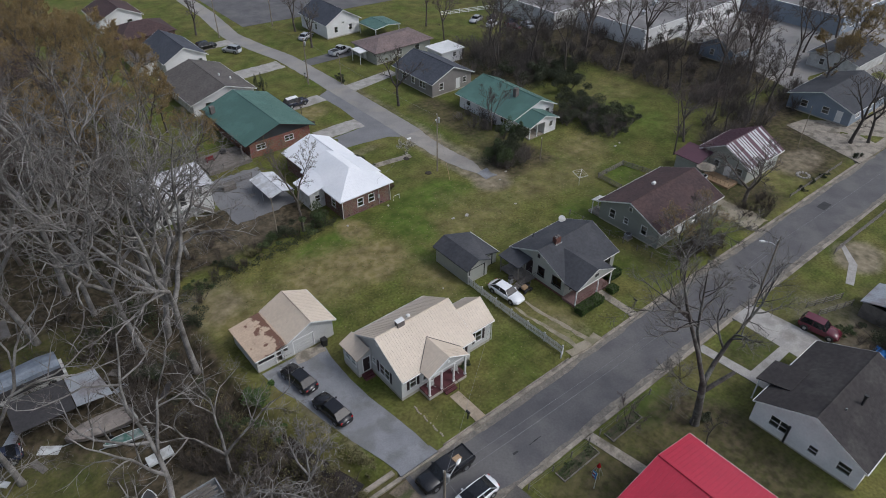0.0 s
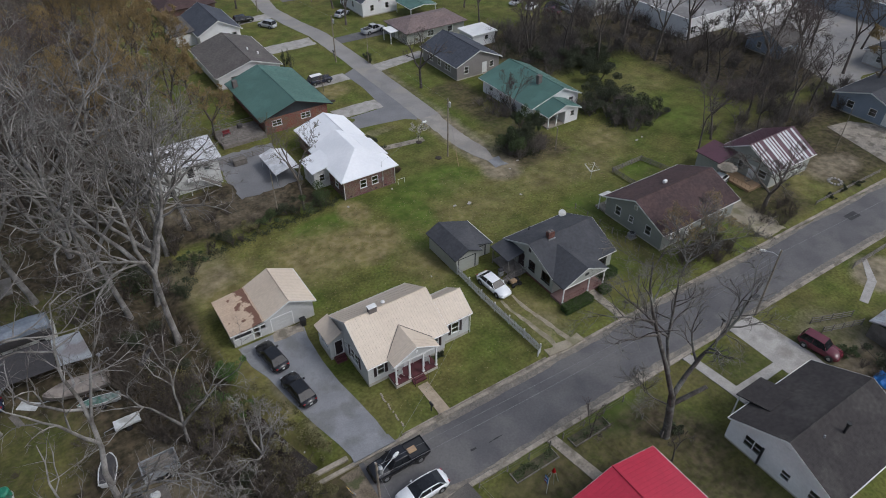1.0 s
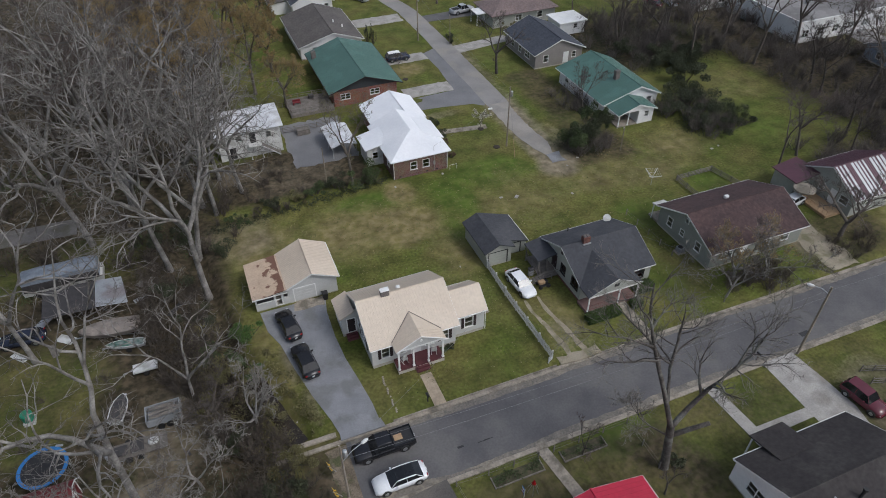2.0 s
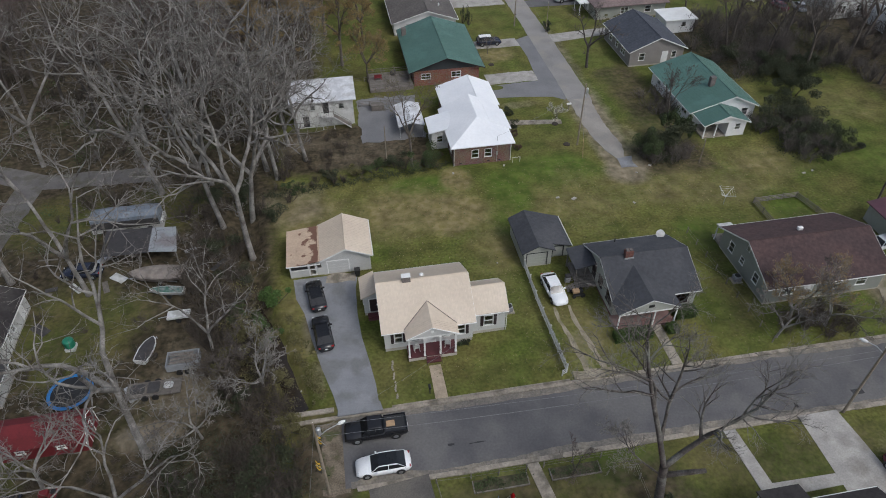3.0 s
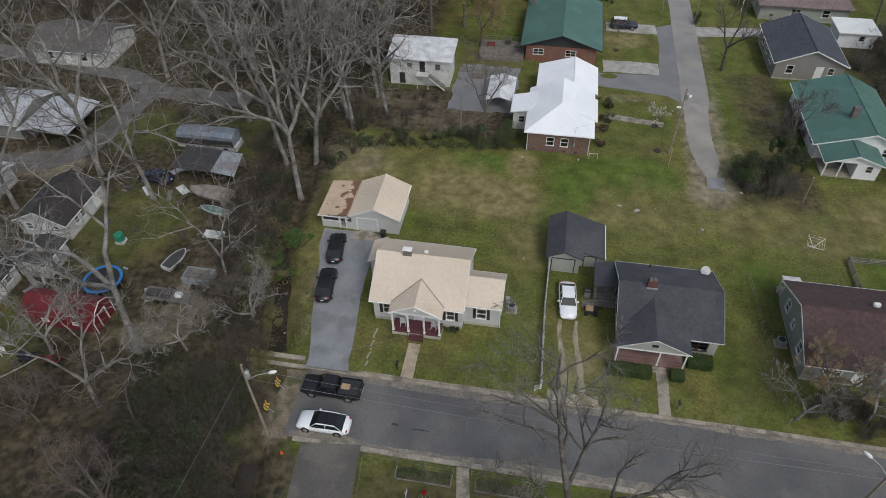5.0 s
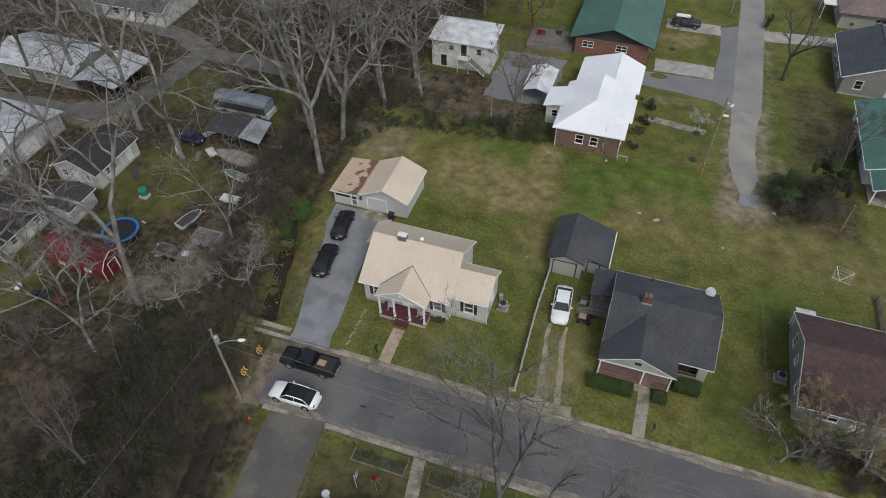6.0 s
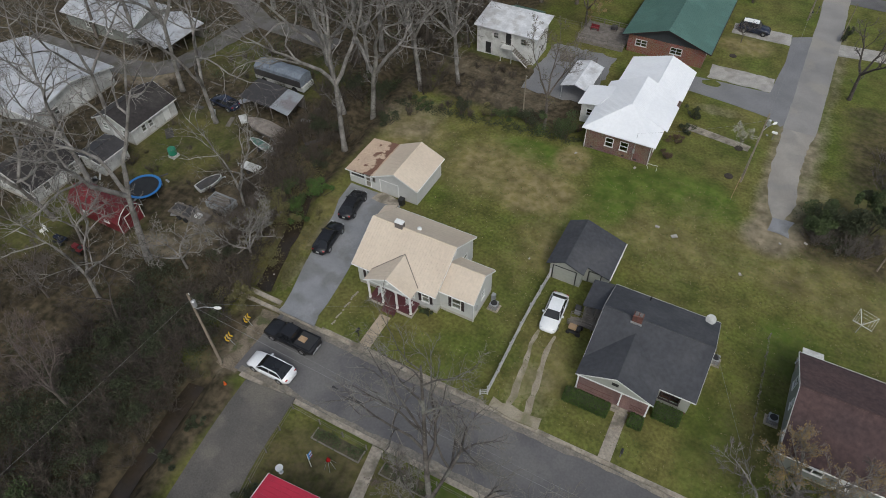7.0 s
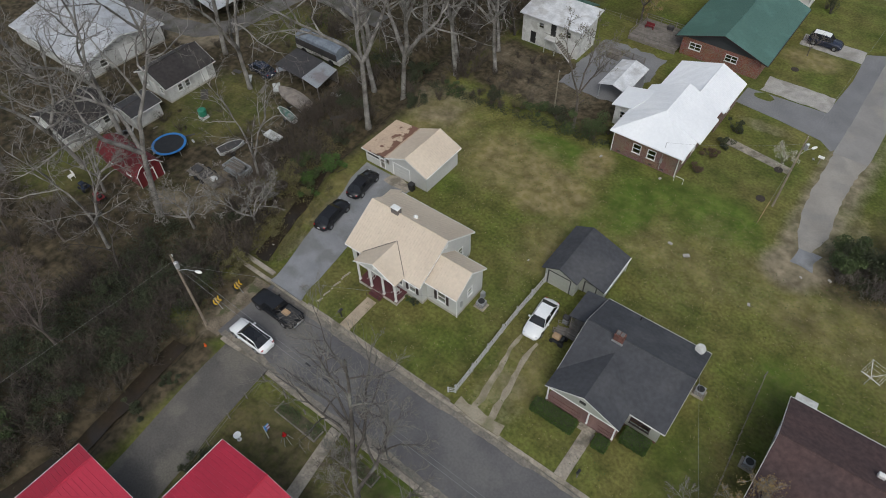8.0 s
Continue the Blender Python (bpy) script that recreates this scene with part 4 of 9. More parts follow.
        for i in range(5):
            f = (i + 1) / 6
            a = Vector((xe, yf + (ym - yf) * f, pz + .02)); b = Vector((mx, yf + (ym - yf) * f, pr + .02))
            tube(bm, [a, b], [.018, .018], 3)
        part("roof_seam", bm, "tan_metal", h)["kind"] = "stuff"
    steps(h, 29.15, 30.65, py, -.3, .55, 3, .18, "maroon")
    for x in (29.12, 30.68):
        part("handrail", tubes(([(x, py, 1.35), (x, 34.45, .95)], .025), ([(x, 34.45, .95), (x, 34.45, 0)], .025), n=5), "dark_trim", h)
    # side entry
    sx0, sy0, sy1 = 23.42, 42.5, 45.4
    footing(h, sx0, x0, sy0, sy1, .4)
    shell(h, sx0, x0, sy0, sy1, .4, 2.75, "siding", S=[("door", 1.05, .5, .9, 2.0)], W=[("win", 1.0, 1.5, .9, .9), ("win", 2.1, 1.5, .9, .9)], sides="SNW", doorc="dark_trim")
    bm = bmesh.new()
    Q = [(x0 - .25 + .0, 42.2, 3.75), (24.84, 45.6, 3.75), (23.15, 45.6, 2.95), (23.15, 42.2, 2.95)]
    slab(bm, Q, .12)
    part("side_roof", bm, "tan_metal", h)
    seam_lines(h, (Q[2], Q[3], Q[0], Q[1]), .3, "tan_metal")
    bm = bmesh.new()
    prism(bm, [(sx0, sy0 + .01, 2.75), (x0, sy0 + .01, 2.75), (x0, sy0 + .01, 3.6), (sx0, sy0 + .01, 2.9)], 0, .12, 0)
    part("wall", bm, "siding", h)
    steps(h, 23.75, 25.0, sy0, -.3, .5, 3, .16, "maroon")
    # chimney and vent
    c = part("chimney", boxes((27.6, 28.5, 40.8, 41.35, 5.4, 6.72)), "chimney_grey", h, "grey brick chimney with a pale cap")
    part("chimney_cap", boxes((27.56, 28.54, 40.76, 41.39, 6.72, 6.79), bevel=.015), "white", c)
    bm = bmesh.new()
    tube(bm, [(29.8, 42.0, 5.45), (29.8, 42.0, 5.8), (29.8, 42.0, 5.88)], [.24, .24, .1], 12)
    part("roof_vent", bm, "white", h, "white roof vent")
    part("downpipe", tubes(([(38.2, 37.62, 3.2), (38.18, 37.66, 2.9), (38.18, 37.66, .2)], .04), n=6), "white", h)
    part("meter_box", boxes((38.1, 38.26, 38.3, 38.6, 1.3, 1.9)), "galv", h)


def garage():
    h = thing("garage", 20, 53, 0, "grey garage with a cream metal roof and rusting lean-to", "garage")
    footing(h, 19.2, 24.8, 49.85, 55.8, .12)
    shell(h, 19.2, 24.8, 49.85, 55.8, .12, 2.5, "siding", S=[("door", 1.8, .12, 2.5, 1.95)], doorc="siding")
    for at, s in ((49.85, 1), (55.8, -1)):
        pediment(h, "x", at, 19.2, 24.8, 2.5, 22.05, 3.85, "siding", s)
    gable_roof(h, 19.0, 25.08, 49.45, 56.1, 2.62, 4.02, "y", "tan_metal", ridge=22.05, rib=.3)
    footing(h, 15.35, 19.2, 49.9, 55.7, .12)
    shell(h, 15.35, 19.2, 49.9, 55.7, .12, 2.12, "siding", S=[("open", 1.15, 1.15, 1.9, .85), ("open", 2.65, .12, .75, 1.95), ("open", 3.45, 1.15, .5, .75)], sides="SNW")
    fr = ((15.35, 49.9), (1, 0))
    part("trim", oboxes(fr, (.1, 2.2, 0, .03, 1.08, 1.15), (2.2, 2.27, 0, .03, .12, 2.1), (3.03, 3.1, 0, .03, .12, 2.1), (0, 3.85, 0, .03, 2.05, 2.12)), "white", h)
    part("screen_door", oboxes(fr, (2.3, 2.36, -.06, -.02, .14, 2.04), (2.94, 3.0, -.06, -.02, .14, 2.04), (2.36, 2.94, -.06, -.02, 1.0, 1.1), (2.36, 2.94, -.06, -.02, .14, .22), (2.36, 2.94, -.06, -.02, 1.96, 2.04)), "white", h)
    bm = bmesh.new()
    Q = [(15.1, 56.0, 2.2), (15.1, 49.5, 2.2), (19.02, 49.5, 2.62), (19.02, 56.0, 2.62)]
    slab(bm, Q, .1)
    part("lean_to_roof", bm, "rusty_roof", h, "cream metal roof with peeling rust patches")
    seam_lines(h, Q, .3, "rusty_roof")
    part("lean_to_fascia", boxes((15.08, 19.0, 49.46, 49.49, 2.08, 2.24)), "white", h)
    part("screen_mesh", oboxes(fr, (.2, 2.1, -.12, -.1, 1.15, 2.0)), "black", h)


def rusty():
    """Cream paint that flakes to rust along the upper side of the lean-to."""
    m = mat("flaking_cream_roof_paint", (0.54, 0.42, 0.31), (0.46, 0.35, 0.26), 0.6, 0.6, 4.0, 0.12, 0.05)
    n, l = m.node_tree.nodes, m.node_tree.links
    b = n["Principled BSDF"]
    under = b.inputs["Base Color"].links[0].from_socket
    tc = n.new("ShaderNodeTexCoord").outputs["Object"]
    sp = n.new("ShaderNodeSeparateXYZ")
    l.new(tc, sp.inputs[0])
    nz = n.new("ShaderNodeTexNoise")
    nz.inputs["Scale"].default_value, nz.inputs["Detail"].default_value = 0.9, 5
    l.new(tc, nz.inputs["Vector"])

    def mr(v, a, z, c, d):
        r = n.new("ShaderNodeMapRange")
        l.new(v, r.inputs[0])
        for i, q in enumerate((a, z, c, d)):
            r.inputs[i + 1].default_value = q
        return r.outputs[0]

    def ma(op, p, q):
        t = n.new("ShaderNodeMath")
        t.operation = op
        for s, v in zip(t.inputs, (p, q)):
            if isinstance(v, (int, float)):
                s.default_value = v
            else:
                l.new(v, s)
        return t.outputs[0]
    up = mr(sp.outputs[0], 16.4, 18.5, 0.0, 0.3)
    edge = mr(sp.outputs[0], 18.75, 18.95, 0.0, -0.6)
    f = mr(ma("ADD", ma("ADD", nz.outputs["Fac"], up), edge), 0.66, 0.72, 0, 1)
    x = n.new("ShaderNodeMix"); x.data_type = "RGBA"
    l.new(f, x.inputs[0]); l.new(under, x.inputs[6])
    x.inputs[7].default_value = (0.17, 0.09, 0.062, 1)
    l.new(x.outputs[2], b.inputs["Base Color"])
    return m


M["rusty_roof"] = rusty()
cottage()
garage()


# ---- the dark-roofed neighbour, its garage ----
def dark_house():
    h = thing("bungalow", 54.8, 41, 0, "grey bungalow with a charcoal shingle roof and brick porch", "house")
    x0, x1, y0, y1, z0, z1 = 50.0, 59.5, 37.4, 46.3, .35, 2.85
    footing(h, x0, x1, y0, y1, z0, "chimney_brick")
    shell(h, x0, x1, y0, y1, z0, z1, "stone_grey", S=[("win", 7.75, 1.0, 1.7, 1.4), ("door", 3.6, .4, .95, 2.05), ("win", 1.7, 1.0, 1.2, 1.3)], W=[("win", 5.0, 1.2, 1.0, 1.3), ("door", 3.0, .6, .9, 2.0), ("win", 7.6, 1.2, 1.4, 1.3)], E=[("win", 3, 1.2, 1.0, 1.3), ("win", 6.5, 1.2, 1.0, 1.3)], trim="dark_trim", doorc="dark_trim")
    for at, s in ((x0, 1), (x1, -1)):
        pediment(h, "y", at, y0, y1, z1, 41.9, 4.75, "stone_grey", s)
    part("attic_vent", boxes((49.94, 50.0, 41.7, 42.1, 3.7, 4.2)), "dark_trim", h)
    gable_roof(h, 49.65, 59.85, 37.1, 46.7, 2.82, 4.98, "x", "shingle", ridge=41.9, trim="old_white")
    # front gable over the porch
    yf, mx, pz, pr = 35.15, 53.15, 2.78, 4.42
    k = (4.98 - 2.82) / (41.9 - 37.1)
    for s, xe in ((-1, 49.6), (1, 56.7)):
        yr = 37.1 + (pr - 2.82) / k
        Q = [(xe, yf, pz), (xe, 37.2, pz + .03), (mx, yr, pr + .01), (mx, yf, pr)]
        if s < 0:
            Q = [Q[1], Q[0], Q[3], Q[2]]
        bm = bmesh.new()
        slab(bm, Q, .13)
        part("porch_roof", bm, "shingle", h)
        p, q = Vector((xe, yf, pz - .05)), Vector((mx, yf, pr - .05))
        part("fascia", tubes(([p, q], .055), n=4), "old_white", h)
    pediment(h, "x", yf + .1, 49.75, 56.5, 2.72, mx, 4.2, "stone_grey", 1)
    part("gable_vent", boxes((52.85, 53.45, yf + .05, yf + .1, 3.3, 3.65)), "black", h, "dark louvred gable vent")
    part("beam", boxes((49.75, 56.5, yf + .1, yf + .3, 2.5, 2.72)), "white", h)
    part("porch_floor", boxes((49.8, 56.45, 35.35, 37.37, -.3, .35)), "porch_brick", h, "rose brick porch floor")
    posts(h, [(49.9, 35.4), (53.9, 35.4), (56.35, 35.4)], .35, 2.5, .12)
    rail = [(49.95, 53.2), (54.9, 56.3)]
    for a, b in rail:
        part("porch_rail", tubes(([(a, 35.45, 1.1), (b, 35.45, 1.1)], .025), ([(a, 35.45, .5), (b, 35.45, .5)], .02), *[([(a + (b - a) * i / 12, 35.45, .45), (a + (b - a) * i / 12, 35.45, 1.1)], .012) for i in range(13)], n=5), "chimney_brick", h)
    steps(h, 53.4, 54.9, 35.35, -.3, .35, 2, .17, "concrete")
    c = part("chimney", boxes((52.4, 53.3, 41.45, 42.05, 4.3, 5.65)), "chimney_brick", h, "dark red brick chimney")
    part("flue", boxes((52.5, 52.8, 41.55, 41.95, 5.65, 5.8), (52.9, 53.2, 41.55, 41.95, 5.65, 5.8)), "chimney_grey", c)
    part("flashing", boxes((52.32, 53.38, 41.3, 41.44, 4.6, 4.85)), "galv", c)
    part("vent_pipe", tubes(([(53.2, 46.0, 3.0), (53.2, 46.0, 3.7)], .07)), "black", h)
    # side porch on the west
    bm = bmesh.new()
    slab(bm, [(47.5, 42.9, 2.6), (49.99, 42.9, 3.0), (49.99, 46.5, 3.0), (47.5, 46.5, 2.6)], .12)
    part("side_roof", bm, "shingle", h)
    part("side_deck", boxes((47.7, 49.98, 43.1, 46.2, .4, .55)), "wood_grey", h)
    posts(h, [(47.75, 43.1), (47.75, 46.2), (48.8, 43.1)], -.1, 2.55, .1, "wood_grey")
    part("deck_rail", tubes(([(47.75, 43.1, 1.4), (47.75, 46.2, 1.4)], .03), ([(47.75, 43.1, 1.0), (47.75, 46.2, 1.0)], .03), *[([(47.75, 43.1 + .35 * i, .5), (47.75, 43.1 + .35 * i, 1.4)], .02) for i in range(9)], n=4), "wood_grey", h)
    for i in range(4):
        part("stair_tread", boxes((47.55 - .32 * i, 47.85 - .32 * i, 42.0, 43.0, .38 - .13 * i, .43 - .13 * i)), "wood_grey", h)
    part("side_landing", boxes((47.85, 49.9, 42.0, 43.08, .42, .52)), "wood_grey", h)
    for y in (42.0, 43.0):
        part("stair_rail", tubes(([(49.8, y, 1.35), (47.9, y, 1.35), (46.55, y, .85)], .035), ([(46.55, y, 0), (46.55, y, .85)], .035), ([(47.9, y, 0), (47.9, y, 1.35)], .035), ([(49.0, y, 0), (49.0, y, 1.35)], .035), ([(49.8, y, .95), (47.9, y, .95), (46.55, y, .5)], .03), n=4), "wood_grey", h)


M["porch_brick"] = mat("rose_brick_paving", (0.24, 0.15, 0.135), (0.19, 0.12, 0.11), 0.9, 1.2, 9.0, 0.2, 0.3, lines=(0, 0.22))
dark_house()


def dark_garage():
    h = thing("shed_garage", 45.5, 50, 0, "grey double garage with a charcoal shingle roof", "garage")
    footing(h, 42.6, 46.0, 46.85, 53.1, .1)
    shell(h, 42.6, 46.0, 46.85, 53.1, .1, 2.42, "stone_grey", S=[("door", 1.6, .1, 2.5, 2.0)], trim="black", doorc="stone_grey")
    for at, s in ((46.85, 1), (53.1, -1)):
        pediment(h, "x", at, 42.6, 46.0, 2.42, 44.2, 3.3, "stone_grey", s)
    shell(h, 46.0, 48.6, 47.95, 53.1, .1, 1.8, "stone_grey", S=[("door", 1.15, .1, 1.3, 1.7)], sides="SEN", trim="black", doorc="stone_grey")
    bm = bmesh.new()
    prism(bm, [(46.0, 47.95, 1.8), (48.6, 47.95, 1.8), (46.0, 47.95, 2.45)], 0, .15, 0)
    part("gable", bm, "stone_grey", h)
    bm = bmesh.new()
    slab(bm, [(42.25, 53.4, 2.45), (42.25, 46.5, 2.45), (44.2, 46.5, 3.45), (44.2, 53.4, 3.45)], .13)
    part("roof", bm, "shingle", h)
    bm = bmesh.new()
    slab(bm, [(46.3, 46.5, 2.55), (46.3, 47.7, 2.55), (48.75, 47.7, 1.85), (48.75, 53.4, 1.85), (44.2, 53.4, 3.45), (44.2, 46.5, 3.45)], .13)
    part("roof", bm, "shingle", h)
    part("gutter", tubes(([(48.8, 47.7, 1.78), (48.8, 53.4, 1.78)], .06)), "white", h)
    part("downpipe", tubes(([(48.75, 53.0, 1.75), (48.7, 52.9, .1)], .04)), "white", h)


dark_garage()


# ---- the brick house with the white roof ----
def brick_mat(name, light, dark):
    m = bpy.data.materials.new(name)
    m.use_nodes = True
    n, l = m.node_tree.nodes, m.node_tree.links
    b = n["Principled BSDF"]
    b.inputs["Roughness"].default_value = .9
    tc = n.new("ShaderNodeTexCoord").outputs["Object"]
    sp = n.new("ShaderNodeSeparateXYZ"); l.new(tc, sp.inputs[0])
    ad = n.new("ShaderNodeMath"); l.new(sp.outputs[0], ad.inputs[0]); l.new(sp.outputs[1], ad.inputs[1])
    cb = n.new("ShaderNodeCombineXYZ"); l.new(ad.outputs[0], cb.inputs[0]); l.new(sp.outputs[2], cb.inputs[1])
    br = n.new("ShaderNodeTexBrick")
    l.new(cb.outputs[0], br.inputs["Vector"])
    br.inputs["Scale"].default_value = 1
    br.inputs["Brick Width"].default_value, br.inputs["Row Height"].default_value, br.inputs["Mortar Size"].default_value = .22, .075, .012
    br.inputs["Color1"].default_value, br.inputs["Color2"].default_value, br.inputs["Mortar"].default_value = (*light, 1), (*dark, 1), (.3, .26, .22, 1)
    nz = n.new("ShaderNodeTexNoise"); nz.inputs["Scale"].default_value = .8; l.new(tc, nz.inputs["Vector"])
    x = n.new("ShaderNodeMix"); x.data_type, x.blend_type = "RGBA", "MULTIPLY"
    x.inputs[0].default_value = .5
    l.new(br.outputs["Color"], x.inputs[6]); l.new(nz.outputs["Color"], x.inputs[7])
    l.new(x.outputs[2], b.inputs["Base Color"])
    bp = n.new("ShaderNodeBump"); bp.inputs["Strength"].default_value, bp.inputs["Distance"].default_value = .4, .02
    l.new(br.outputs["Fac"], bp.inputs["Height"]); bp.invert = True
    l.new(bp.outputs[0], b.inputs["Normal"])
    return m


M["brick"] = brick_mat("red_brown_brick", (.22, .095, .068), (.145, .068, .052))
M["brick_orange"] = brick_mat("orange_red_brick", (.32, .1, .055), (.24, .075, .045))


def brick_house():
    h = thing("brick_house", 42.5, 76, 0, "red brick house with a bright white metal roof", "house")
    shell(h, 38.4, 46.7, 69.2, 79.5, -.3, 2.95, "brick", S=[("win", 3.1, 1.1, .95, 1.25), ("win", 5.0, 1.1, .95, 1.25)], E=[("win", 2, 1.1, 1.0, 1.2), ("door", 5, .2, 1, 2.1), ("win", 8, 1.1, 1, 1.2)], W=[("win", 8, 1.1, 1.0, 1.2)])
    ze, zr, m = 3.2, 5.3, 42.55
    # hipped front, ridge running north
    planes = [((37.9, 68.75, ze), (47.2, 68.75, ze), (m, 73.3, zr)), ((47.2, 68.75, ze), (47.2, 80.0, ze), (m, 80.0, zr), (m, 73.3, zr)), ((37.9, 80.0, ze), (37.9, 68.75, ze), (m, 73.3, zr), (m, 80.0, zr))]
    for q in planes:
        bm = bmesh.new()
        slab(bm, q, .14)
        part("roof", bm, "white_metal", h)
    seams(h, (37.9, 68.75, ze), (47.2, 68.75, ze), (m, 73.3, zr), (m, 73.3, zr), .3, "white_metal")
    seams(h, (47.2, 68.75, ze), (47.2, 80, ze), (m, 73.3, zr), (m, 80, zr), .3, "white_metal")
    seams(h, (37.9, 80, ze), (37.9, 68.75, ze), (m, 80, zr), (m, 73.3, zr), .3, "white_metal")
    # east bay
    bm = bmesh.new()
    slab(bm, [(47.6, 72.6, 3.15), (47.6, 78.2, 3.15), (44.4, 78.2, 4.5), (44.4, 72.6, 4.5)], .12)
    part("bay_roof", bm, "white_metal", h)
    # rear wing
    shell(h, 39.2, 47.2, 79.5, 87.0, -.3, 2.8, "brick", E=[("win", 4, 1.1, 1, 1.2)], sides="ENW")
    gable_roof(h, 38.7, 47.6, 79.9, 87.5, 3.0, 4.6, "y", "white_metal", ridge=44.0, rib=.3, trim=None)
    pediment(h, "x", 87.0, 39.2, 47.2, 2.8, 44.0, 4.4, "white_siding", -1)
    # west annex
    shell(h, 36.0, 38.4, 74.0, 77.8, -.2, 2.9, "old_white", S=[("win", 1.2, 1.2, .8, 1.0)], sides="SNW")
    bm = bmesh.new()
    slab(bm, [(35.6, 73.6, 3.0), (38.2, 73.6, 3.5), (39.2, 76, 3.8), (39.2, 78.2, 3.8), (35.6, 78.2, 3.0)], .12)
    part("annex_roof", bm, "white_metal", h)
    for x in (39.2, 43.3, 44.9):
        part("foundation_vent", boxes((x, x + .35, 69.16, 69.2, .25, .4)), "black", h)
    part("meter_box", boxes((44.55, 44.8, 69.08, 69.2, 1.2, 1.8)), "galv", h, "grey electricity meter")
    part("conduit", tubes(([(44.67, 69.12, .2), (44.67, 69.12, 3.0)], .03), ([(44.67, 69.3, 3.2), (44.67, 69.3, 4.2)], .03)), "galv", h)
    for x in (38.42, 46.68):
        part("downpipe", tubes(([(x, 69.1, 3.1), (x, 69.1, .05)], .05)), "white", h)
    part("hand_rail", tubes(([(46.9, 68.6, 0), (46.9, 68.6, .8), (48.0, 68.6, .8), (48.0, 68.6, 0)], .03)), "white", h)


brick_house()


def carport():
    h = thing("carport", 33.6, 81, 0, "metal carport with a streaked white roof", "carport")
    gable_roof(h, 31.6, 35.6, 77.8, 84.6, 2.0, 2.6, "y", "grey_white", rib=.3, trim=None, th=.06)
    posts(h, [(31.8, 78), (35.4, 78), (31.8, 84.3), (35.4, 84.3), (31.8, 81), (35.4, 81)], -.05, 1.98, .08, "galv")


M["dull_white"] = mat("dull_weathered_metal", (0.54, 0.555, 0.58), (0.42, 0.435, 0.46), .5, .5, 4.0, .12, .03, stain=(.24, .22, .2), stain_scale=.6, stain_amt=.45)
M["grey_white"] = mat("streaked_white_metal", (0.66, 0.67, 0.69), (0.5, 0.51, 0.53), .45, .8, 4.0, .12, .03, stain=(.3, .28, .26), stain_scale=.7, stain_amt=.4)
carport()


def green_house():
    h = thing("ranch_house", 42, 102, 0, "red brick ranch house with a green metal roof", "house")
    shell(h, 36.2, 47.4, 93.8, 110.4, -.3, 2.7, "brick_orange", S=[("win", 2.0, 1.2, 1.6, .95), ("win", 7.2, 1.2, 1.6, .95)], E=[("win", 3, 1, 1.3, 1.3), ("door", 7, .2, 1, 2.1), ("win", 11, 1, 1.3, 1.3)], W=[("win", 4, 1, 1.2, 1.2), ("win", 10, 1, 1.2, 1.2)])
    gable_roof(h, 35.3, 48.3, 93.2, 111.1, 2.75, 4.9, "y", "green_metal", ridge=41.8, rib=.32, trim="dark_trim")
    for at, s in ((93.8, 1), (110.4, -1)):
        pediment(h, "x", at, 36.2, 47.4, 2.7, 41.8, 4.7, "gable_navy", s)
    part("chimney", boxes((35.9, 36.7, 107.6, 108.4, 2.5, 4.3)), "chimney_grey", h)


M["gable_navy"] = mat("dark_grey_gable_boards", (.045, .05, .055), (.04, .043, .048), .7, 1, 6, .1, .3, lines=(0, .2))
green_house()


def white_shed():
    h = thing("outbuilding", 20.5, 86, 0, "two-storey white outbuilding with a pale metal roof", "outbuilding")
    shell(h, 16.0, 25.3, 83.6, 88.6, -.3, 4.25, "old_white", S=[("door", 1.9, .1, 1.0, 1.9), ("win", 3.1, 2.9, .8, .8), ("door", 5.1, 2.2, .95, 1.9), ("win", 7.5, 2.8, .8, .95)], E=[("win", 2.5, 2.8, .8, .9)], doorc="black", trim="old_white")
    bm = bmesh.new()
    Q = [(15.6, 83.2, 4.45), (25.8, 83.2, 4.45), (25.8, 89.2, 5.3), (15.6, 89.2, 5.3)]
    slab(bm, Q, .12)
    part("roof", bm, "grey_white", h)
    seam_lines(h, Q, .35, "grey_white")
    for at, s in ((16.0, 1), (25.3, -1)):
        bm = bmesh.new()
        prism(bm, [(at, 83.6, 4.25), (at, 88.6, 4.25), (at, 88.6, 5.1), (at, 83.6, 4.4)], .15 * s, 0, 0)
        part("gable", bm, "old_white", h)
    part("landing", boxes((20.3, 22.2, 82.5, 83.6, 2.1, 2.2)), "old_white", h)
    posts(h, [(20.4, 82.6), (22.1, 82.6)], -.05, 2.1, .1, "old_white")
    for i in range(9):
        part("stair_tread", boxes((22.2 + i * .28, 22.5 + i * .28, 82.5, 83.5, 2.0 - i * .22, 2.06 - i * .22)), "wood_grey", h)
    for y in (82.5, 83.5):
        part("stringer", tubes(([(22.2, y, 2.0), (24.7, y, 0)], .09), n=4), "old_white", h)
    part("stair_rail", tubes(([(20.3, 82.5, 3.1), (22.2, 82.5, 3.1), (24.7, 82.5, 1.0)], .04), ([(24.7, 82.5, 0), (24.7, 82.5, 1.0)], .04), ([(22.2, 82.5, 2.1), (22.2, 82.5, 3.1)], .04), ([(23.4, 82.5, 1.1), (23.4, 82.5, 2.1)], .03), n=4), "wood_grey", h)


white_shed()


